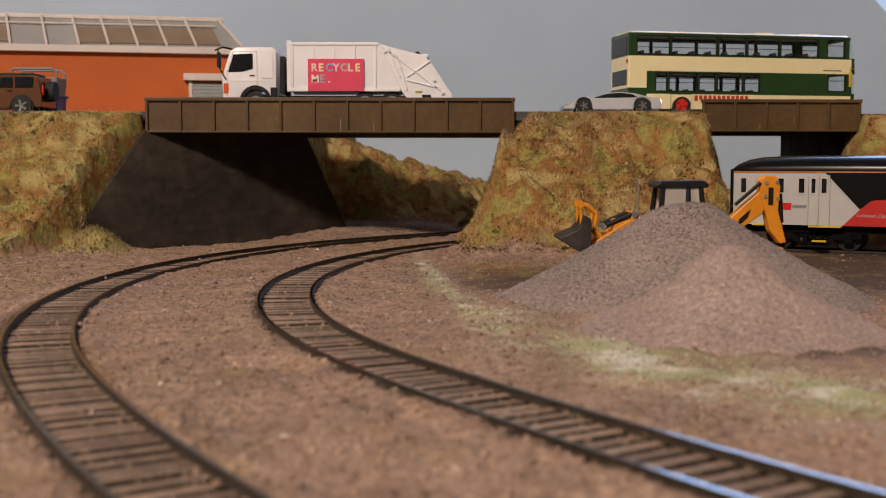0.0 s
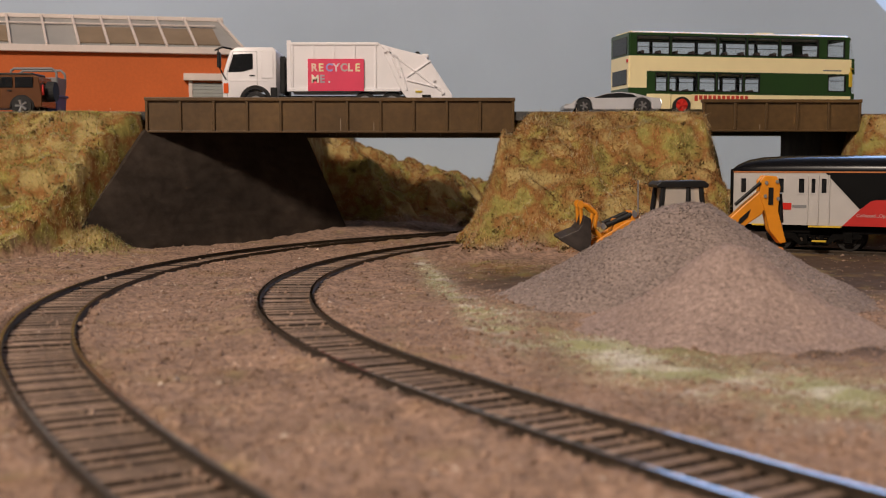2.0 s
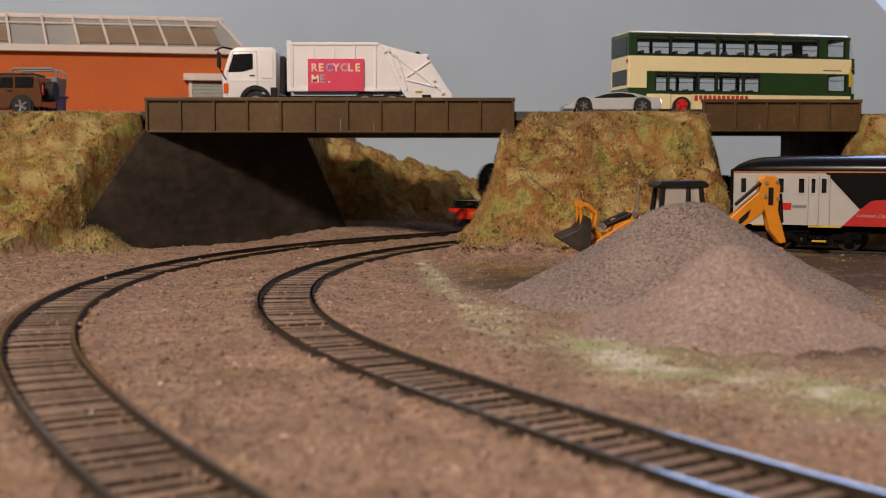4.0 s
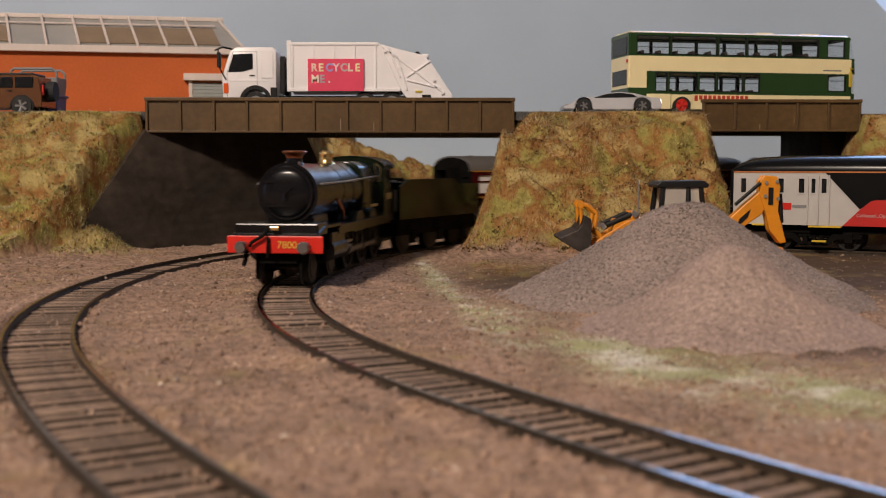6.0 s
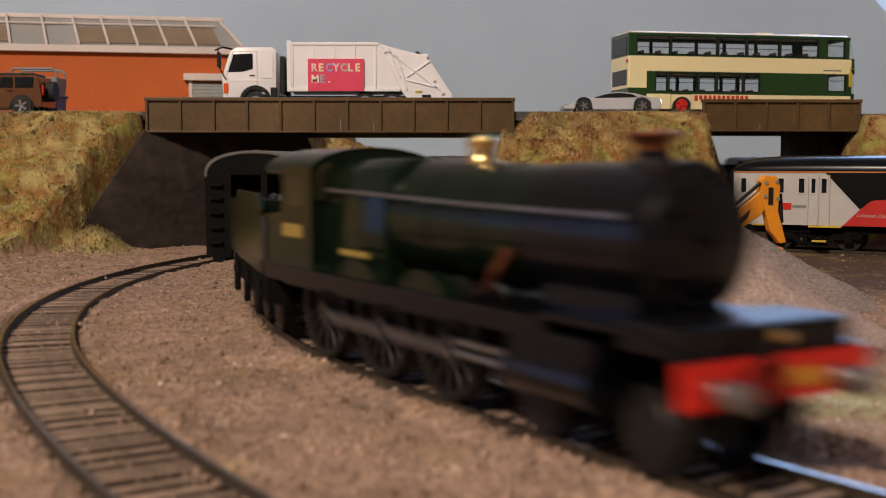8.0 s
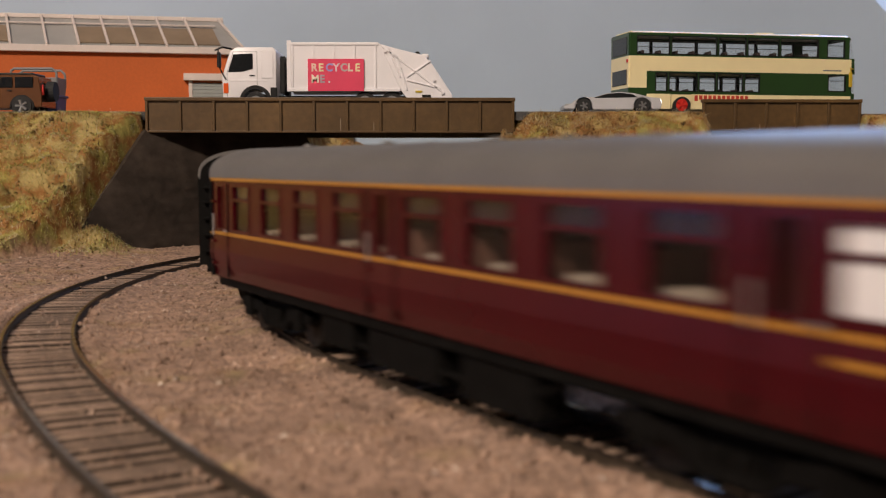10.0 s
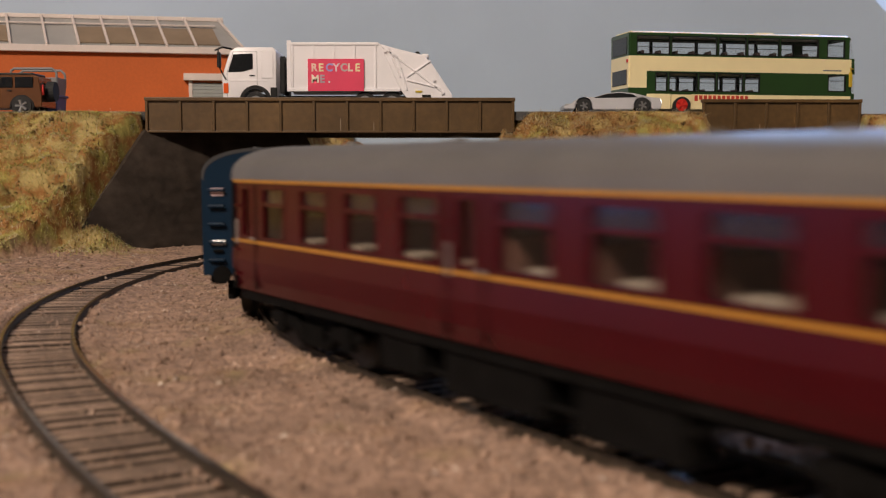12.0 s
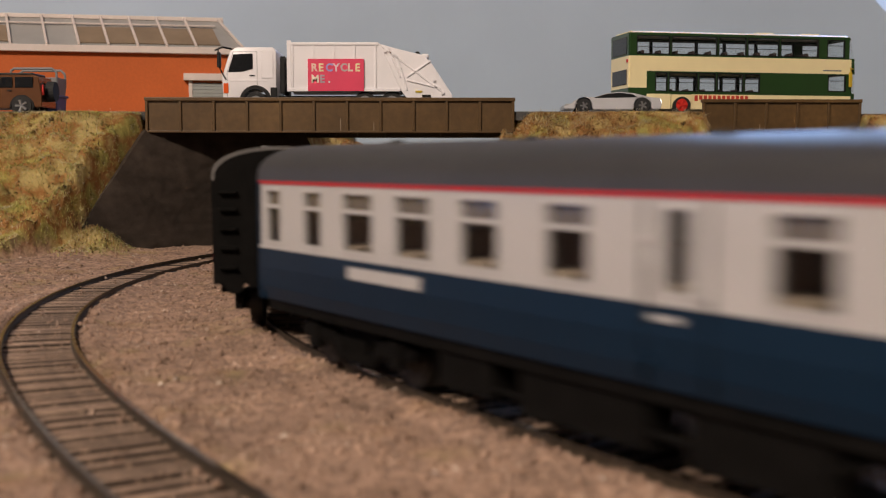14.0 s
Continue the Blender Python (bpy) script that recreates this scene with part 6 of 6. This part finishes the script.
def locomotive():
    """Local x: buffer beam at 0, cab towards negative x; z up from the rail tops."""
    k = thing("steam_locomotive", Matrix(), "green steam locomotive with copper-capped chimney and red buffer beam", "locomotive")
    beam = part("buffer_beam", one(box, -1.2, 0, -17.8, 17.8, 12.0, 18.2, 0.2), M_RED, k, "red buffer beam with gilt number")
    text_part("7800", 3.7, M_NUMBER, beam, Matrix.Translation((0.15 * MM, 0.9 * MM, 13.8 * MM)) @ Euler((radians(90), 0, radians(90))).to_matrix().to_4x4() @ Matrix.Translation((-0.0, 0, 0)), "gilt number 7800")
    for s in (1, -1):
        bm = bmesh.new()
        cyl(bm, (0, s * 11.5, 14.3), (4, s * 11.5, 14.3), 1.9, 1.4, 16)
        cyl(bm, (4, s * 11.5, 14.3), (5.2, s * 11.5, 14.3), 2.3, 1.9, 20)
        part("buffer", bm, M_STEELROD, beam, "dull steel buffer")
    bm = bmesh.new()
    tube(bm, [(0.5, -2.2, 17.5), (1.6, -2.2, 14), (1.5, -2.2, 10.5)], 0.6)
    part("coupling_hook", bm, M_UNDER, beam)
    bm = bmesh.new()
    tube(bm, [(0.3, -2.6, 20.3), (1.6, -3.2, 18.8), (1.8, -8.2, 15.8), (1.4, -8.8, 14.5)], 0.6)
    part("vacuum_hose", bm, M_UNDER, beam, "black vacuum hose")
    bm = bmesh.new()
    tube(bm, [(0.3, -10.5, 12.5), (1.0, -10.5, 10), (1.0, -11.4, 7.5)], 0.8)
    part("steam_pipe", bm, M_UNDER, beam)
    part("lamp_bracket", one(box, -0.6, 0.2, -1.6, 1.6, 20.2, 21.6, 0.2), M_BRASS, beam, "small brass lamp bracket")
    bm = bmesh.new()
    prism(bm, [(-1, 17.6), (-1, 18.8), (-12, 21.4), (-34, 21.4), (-34, 20.4), (-13, 20.4)], -16.2, 16.2, "y")
    part("front_platform", bm, M_SMOKE, k)
    part("frame_drop", one(box, -16, -2, -15.6, 15.6, 18.2, 22.6, 0.5), M_SMOKE, k)
    part("running_plate", one(box, -150, -33, -16.4, 16.4, 19.6, 20.6, 0.15), M_SMOKE, k)
    for s in (1, -1):
        part("valance", one(box, -150, -33, s * 15.4 - 0.4, s * 15.4 + 0.4, 17.0, 19.8), M_SMOKE, k)
        bm = bmesh.new()
        cyl(bm, (-22, s * 12.6, 11.4), (-44, s * 12.6, 11.4), 4.2, 4.2, 16)
        box(bm, -44, -22, *sorted((s * 9, s * 15.6)), 11, 18.4, 0.8)
        part("cylinder", bm, M_SMOKE, k)
        bm = bmesh.new()
        tube(bm, [(-44, s * 13.2, 10.6), (-64, s * 13.2, 10.6)], 0.7)
        box(bm, -64, -46, *sorted((s * 12.6, s * 13.8)), 12.2, 13.2)
        part("slide_bar", bm, M_STEELROD, k)
    part("frame", one(box, -148, -4, -7.0, 7.0, 8.0, 20), M_UNDER, k)
    # smokebox, boiler, firebox
    zc = 33.0
    bm = one(cyl, (-17.5, 0, zc), (-47, 0, zc), 11.3, 11.3, 40)
    sm = part("smokebox", bm, M_SMOKE, k, smooth=True)
    bm = bmesh.new()
    cyl(bm, (-17.6, 0, zc), (-16.2, 0, zc), 10.6, 9.9, 40)
    bmesh.ops.create_uvsphere(bm, u_segments=28, v_segments=10, radius=9.2, matrix=Matrix.Translation((-16.4, 0, zc)) @ Matrix.Diagonal((0.17, 1, 1, 1)))
    part("smokebox_door", bm, M_SMOKE, sm, smooth=True)
    bm = bmesh.new()
    cyl(bm, (-15, 0, zc), (-12.6, 0, zc), 0.8, 0.6, 10)
    cyl(bm, (-13.2, 0, zc), (-13.0, 2.8, zc + 2.2), 0.3, 0.3, 6)
    cyl(bm, (-13.2, 0, zc), (-13.0, -0.4, zc - 3.2), 0.3, 0.3, 6)
    part("door_dart", bm, M_SMOKE, sm)
    for z in (zc + 4.5, zc - 4.5):
        part("hinge_strap", one(box, -15.6, -14.9, -9, 2, z - 0.5, z + 0.5), M_SMOKE, sm)
    part("saddle", one(box, -44, -20, -9, 9, 20, 25, 1.2), M_SMOKE, k)
    ring = bmesh.new()
    cyl(ring, (-17.4, 0, zc), (-18.4, 0, zc), 11.6, 11.6, 40)
    part("smokebox_ring", ring, M_SMOKE, sm)
    bm = one(cyl, (-47, 0, zc), (-94, 0, zc + 0.2), 10.7, 12.0, 40)
    bo = part("boiler", bm, M_GREEN, k, smooth=True)
    for x, r in ((-47.4, 10.9), (-62, 11.3), (-78, 11.75), (-93, 12.2)):
        part("boiler_band", one(cyl, (x, 0, zc), (x - 0.7, 0, zc), r, r, 40), M_SMOKE, bo)
    bm = bmesh.new()
    prism(bm, [(-12.2, 20), (-12.6, 30), (-12.2, 38), (-10.4, 43), (-6, 45.2), (6, 45.2), (10.4, 43), (12.2, 38), (12.6, 30), (12.2, 20)], -122, -93, "x", 0.8)
    part("firebox", bm, M_GREEN, k, smooth=True)
    # chimney: cast base, barrel, copper cap
    bm = bmesh.new()
    cyl(bm, (-27, 0, 42.6), (-27, 0, 44.6), 4.8, 3.2, 24)
    cyl(bm, (-27, 0, 44.4), (-27, 0, 46.6), 3.2, 3.0, 24)
    ch = part("chimney", bm, M_SMOKE, k, smooth=True)
    bm = bmesh.new()
    lathe(bm, -27, [(3.05, 46.2), (3.1, 46.7), (3.35, 47.3), (3.9, 47.9), (4.6, 48.3), (4.7, 48.6), (4.4, 49.0), (3.2, 49.1), (2.6, 48.8)])
    part("copper_cap", bm, M_COPPER, ch, "polished copper chimney cap", smooth=True)
    bm = bmesh.new()
    lathe(bm, -76, [(4.6, 43.2), (4.0, 43.8), (3.3, 44.5), (2.9, 45.4), (2.75, 46.6), (2.8, 47.6), (3.0, 48.2), (2.9, 48.8), (2.3, 49.4), (1.6, 49.7), (1.4, 49.4)])
    part("safety_valve_cover", bm, M_BRASS, k, "polished brass safety valve cover", smooth=True)
    bm = bmesh.new()
    for y in (2.6, -2.6):
        cyl(bm, (-24.5, y, 43.5), (-24.5, y, 45.0), 0.5, 0.5, 8)
    cyl(bm, (-24.5, 0, 43.6), (-24.5, 0, 46), 0.4, 0.4, 8)
    part("lamp_iron", bm, M_STEELROD, k)
    for s in (1, -1):
        bm = bmesh.new()
        tube(bm, [(-19, s * 12.3, 36.5), (-60, s * 12.6, 37.0), (-118, s * 13.6, 38.5)], 0.38, 6)
        for x in (-24, -50, -78, -104):
            cyl(bm, (x, s * 10.5, 36.5), (x, s * 13, 37), 0.4, 0.3, 6)
        part("handrail", bm, M_STEELROD, k)
        bm = bmesh.new()
        tube(bm, [(-50, s * 11, 30), (-52, s * 12.6, 26), (-56, s * 12, 22)], 0.8)
        part("injector_pipe", bm, M_COPPER, k, "copper pipe beside the boiler")
        # splashers over the driving wheels
        for i, x in enumerate((-73, -100, -128)):
            bm = bmesh.new()
            prism(bm, [(x + 12 * math.cos(a), 12.0 + 12.4 * math.sin(a)) for a in np.linspace(0.35, math.pi - 0.35, 11)], *sorted((s * 11.5, s * 15.2)), "y")
            sp = part("splasher", bm, M_GREEN, k)
            bm = bmesh.new()
            prism(bm, [(x + 12.3 * math.cos(a), 12.0 + 12.7 * math.sin(a)) for a in np.linspace(0.45, math.pi - 0.45, 11)] + [(x + 11.6 * math.cos(a), 12.0 + 12.0 * math.sin(a)) for a in np.linspace(math.pi - 0.45, 0.45, 11)], *sorted((s * 15.1, s * 15.5)), "y")
            part("beading", bm, M_GREEN, sp)
        part("nameplate", one(box, -107, -94, *sorted((s * 15.4, s * 15.7)), 25.2, 26.4, 0.1), M_GOLD, k, "gilt nameplate bar")
    # cab
    for s in (1, -1):
        bm = bmesh.new()
        prism(bm, [(-121, 20.4), (-121, 43), (-126, 43.8), (-136, 43.4), (-137.5, 39), (-138, 33), (-149, 32), (-149, 20.4)], *sorted((s * 15.0, s * 16.0)), "y")
        cs = part("cab_side", bm, M_GREEN, k)
        part("cab_window", one(box, -133.5, -124.5, *sorted((s * 15.8, s * 16.15)), 34.5, 41, 0.2), M_DARKGLASS, cs)
        part("number_plate", one(box, -137, -126, *sorted((s * 15.9, s * 16.3)), 27.5, 30.5, 0.15), M_GOLD, cs, "brass cabside plate")
        part("cab_handrail", one(cyl, (-148.5, s * 16.4, 21), (-148.5, s * 16.4, 31.5), 0.4, 0.4, 6), M_STEELROD, cs)
    bm = bmesh.new()
    arc = [(15.9 * math.cos(a), 42.6 + 5.2 * math.sin(a)) for a in np.linspace(0, math.pi, 17)]
    prism(bm, arc + [(y * 0.96, z - 0.8) for y, z in arc[::-1]], -148, -121, "x")
    part("cab_roof", bm, M_GREEN, k, smooth=True)
    bm = bmesh.new()
    prism(bm, [(-15.4, 20.4), (15.4, 20.4), (15.4, 42.6)] + [(y * 0.97, z - 0.5) for y, z in arc[1:-1]] + [(-15.4, 42.6)], -122.4, -121, "x")
    front = part("cab_front", bm, M_GREEN, k)
    for s in (1, -1):
        bm = bmesh.new()
        prism(bm, [(s * 12.9, 36), (s * 14.6, 36), (s * 14.6, 42.6), (s * 12.0, 44.6), (s * 11.4, 43)], -120.9, -120.5, "x")
        part("spectacle_frame", bm, M_BRASS, front, "brass-framed spectacle window")
        bm = bmesh.new()
        prism(bm, [(s * 13.0, 36.5), (s * 14.2, 36.5), (s * 14.2, 42.3), (s * 12.1, 44.0), (s * 11.8, 43)], -120.6, -120.3, "x")
        part("spectacle_glass", bm, M_DARKGLASS, front)
    bg = part("leading_bogie", one(box, -46, -12, -9.5, 9.5, 6, 9, 0.5), M_UNDER, k)
    for s in (1, -1):
        part("bogie_frame", one(box, -50, -9, *sorted((s * 6.0, s * 7.4)), 3.5, 8.5, 0.4), M_UNDER, bg)
        part("guard_iron", one(box, -6, -5, *sorted((s * 7.6, s * 8.8)), 2.0, 12.5, 0.2), M_UNDER, bg)
    for x in (-15, -42):
        wheelset(bg, x, 6.2)
    return k


loco = locomotive()
DRIVERS = []
for dx_ in (-73.0, -100.0, -128.0):
    bm_ = bmesh.new()
    for s_ in (1, -1):
        y_ = s_ * 8.25
        # tyre, hub, spokes, crank boss
        cyl(bm_, (0, y_ - s_ * 1.6, 0), (0, y_ - s_ * 0.8, 0), 12.0, 12.0, 36)
        ro, ri = 11.2, 9.6
        ringv = []
        for j_ in range(36):
            t_ = 2 * math.pi * j_ / 36
            ringv.append([bm_.verts.new((r_ * math.cos(t_), y_ + s_ * o_, r_ * math.sin(t_))) for r_, o_ in ((ro, -0.8), (ro, 1.6), (ri, 1.6), (ri, -0.8))])
        for j_ in range(36):
            a0, a1 = ringv[j_], ringv[(j_ + 1) % 36]
            for q_ in range(4):
                bm_.faces.new((a0[q_], a0[(q_ + 1) % 4], a1[(q_ + 1) % 4], a1[q_]))
        for j_ in range(14):
            t_ = 2 * math.pi * j_ / 14
            cyl(bm_, (0, y_ + s_ * 0.5, 0), (9.8 * math.cos(t_), y_ + s_ * 0.5, 9.8 * math.sin(t_)), 0.75, 0.5, 6)
        cyl(bm_, (0, y_ - s_ * 0.8, 0), (0, y_ + s_ * 2.0, 0), 2.4, 2.2, 14)
        cyl(bm_, (4.8, y_, 0), (4.8, y_ + s_ * 3.6, 0), 1.2, 1.2, 10)
    cyl(bm_, (0, -8, 0), (0, 8, 0), 1.4, 1.4, 10)
    w_ = part("driving_wheelset", bm_, M_WHEEL, loco)
    w_.location = (dx_ * MM, 0, 11.2 * MM)
    DRIVERS.append((w_, dx_))
RODS = []
for s_ in (1, -1):
    bm_ = bmesh.new()
    box(bm_, -128, -73, *sorted((s_ * 10.6, s_ * 11.5)), -0.9, 0.9, 0.2)
    for x_ in (-73, -100, -128):
        cyl(bm_, (x_, s_ * 10.4, 0), (x_, s_ * 11.8, 0), 1.7, 1.7, 12)
    RODS.append(part("coupling_rod", bm_, M_STEELROD, loco, "steel coupling rod"))


def tender_unit():
    k = thing("tender", Matrix(), "green tender with coal space behind the locomotive", "tender")
    part("frame", one(box, -88, -1, -13.5, 13.5, 9, 16), M_UNDER, k)
    for s in (1, -1):
        bm = bmesh.new()
        prism(bm, [(-90, 17), (0, 17), (0, 33), (-8, 36.5), (-60, 36.5), (-66, 33.5), (-90, 33.5)], *sorted((s * 15.2, s * 16.2)), "y")
        part("tank_side", bm, M_GREEN, k)
        part("outer_frame", one(box, -89, -1, *sorted((s * 13.6, s * 14.6)), 9.5, 17), M_UNDER, k)
        for x in (-15, -44, -73):
            bm = bmesh.new()
            box(bm, x - 2.4, x + 2.4, *sorted((s * 14.4, s * 16.0)), 5.0, 10.5, 0.4)
            for i in range(4):
                box(bm, x - 7 + i, x + 7 - i, *sorted((s * 14.6, s * 15.6)), 11.2 + i * 0.8, 11.9 + i * 0.8)
            part("axlebox", bm, M_UNDER, k)
    part("tank_end", one(box, -90, -89, -16, 16, 17, 33.5), M_GREEN, k)
    part("tank_front", one(box, -6, -5, -15.4, 15.4, 17, 35), M_GREEN, k)
    part("tank_top", one(box, -89, -6, -15.4, 15.4, 29, 30), M_GREEN, k)
    bm = bmesh.new()
    rng = random.Random(4)
    for i in range(260):
        x, y = rng.uniform(-58, -8), rng.uniform(-14, 14)
        z = 30 + 5.0 * (1 - (y / 15) ** 2) * (0.5 + 0.5 * rng.random())
        r = rng.uniform(1.0, 2.0)
        bmesh.ops.create_icosphere(bm, subdivisions=1, radius=r, matrix=Matrix.Translation((x, y, z)) @ Euler((rng.random() * 3, rng.random() * 3, 0)).to_matrix().to_4x4() @ Matrix.Diagonal((1, rng.uniform(0.5, 1), rng.uniform(0.5, 1), 1)))
    part("coal", bm, mat("coal", (0.012, 0.012, 0.013), 0.35, 0, 0.3, 300), k, "black lump coal")
    part("footplate", one(box, -2, 4, -13, 13, 15.5, 17), M_UNDER, k)
    for x in (-15, -44, -73):
        wheelset(k, x, 8.0)
    for s in (1, -1):
        bm = one(cyl, (-91, s * 11.5, 14.3), (-96, s * 11.5, 14.3), 1.4, 2.8, 14)
        part("buffer", bm, M_STEELROD, k)
    return k


tender = tender_unit()


# ---------------------------------------------------------------- motion
def place_on(plan, s_front, a, b):
    """Pose of a vehicle whose front stands at s_front: it rides on two pivots a and b behind the front. Its x points forward."""
    xa, ya, _ = on(plan, s_front + a)
    xb, yb, _ = on(plan, s_front + b)
    dx, dy = xa - xb, ya - yb
    n = math.hypot(dx, dy)
    dx, dy = dx / n, dy / n
    return pose((xa + dx * a) * MM, (ya + dy * a) * MM, RAIL_TOP * MM, 0, 0, math.degrees(math.atan2(dy, dx)))


FRONT_T = [0.0, 2.4, 4.0, 5.5, 6.0, 6.5, 7.0, 7.5, 8.0, 9.5, 11.0, 13.0, 14.0]
FRONT_S = [1057.0, 745.0, 537.0, 343.0, 274.0, 212.0, 151.0, 77.0, -3.0, -221.0, -444.0, -730.0, -869.0]


def front_at(t):
    """Where the locomotive's front stands along the inner track at t seconds."""
    return float(np.interp(t, FRONT_T, FRONT_S))


TRAIN = [(loco, 0.0, 30.0, 122.0), (tender, 152.0, 15.0, 73.0)]
TRAIN += [(c_, 252.0 + 259.0 * i_, 38.0, 200.0) for i_, c_ in enumerate((coach_a, coach_b, coach_c, coach_d))]


def motions():
    times = [i * 0.25 for i in range(57)]
    for ob, back, a, b in TRAIN:
        walk(ob, [(t, place_on(PLAN_INNER, front_at(t) + back, a, b)) for t in times])
    ticks = [i * 0.1 for i in range(141)]
    for w, x in DRIVERS:
        walk(w, [(t, pose(x * MM, 0, 11.2 * MM, 0, -math.degrees(front_at(t) / 11.2), 0)) for t in ticks])
    for rod in RODS:
        rows = []
        for t in ticks:
            a = front_at(t) / 11.2
            rows.append((t, pose(4.8 * math.cos(a) * MM, 0, (11.2 + 4.8 * math.sin(a)) * MM)))
        walk(rod, rows)


motions()
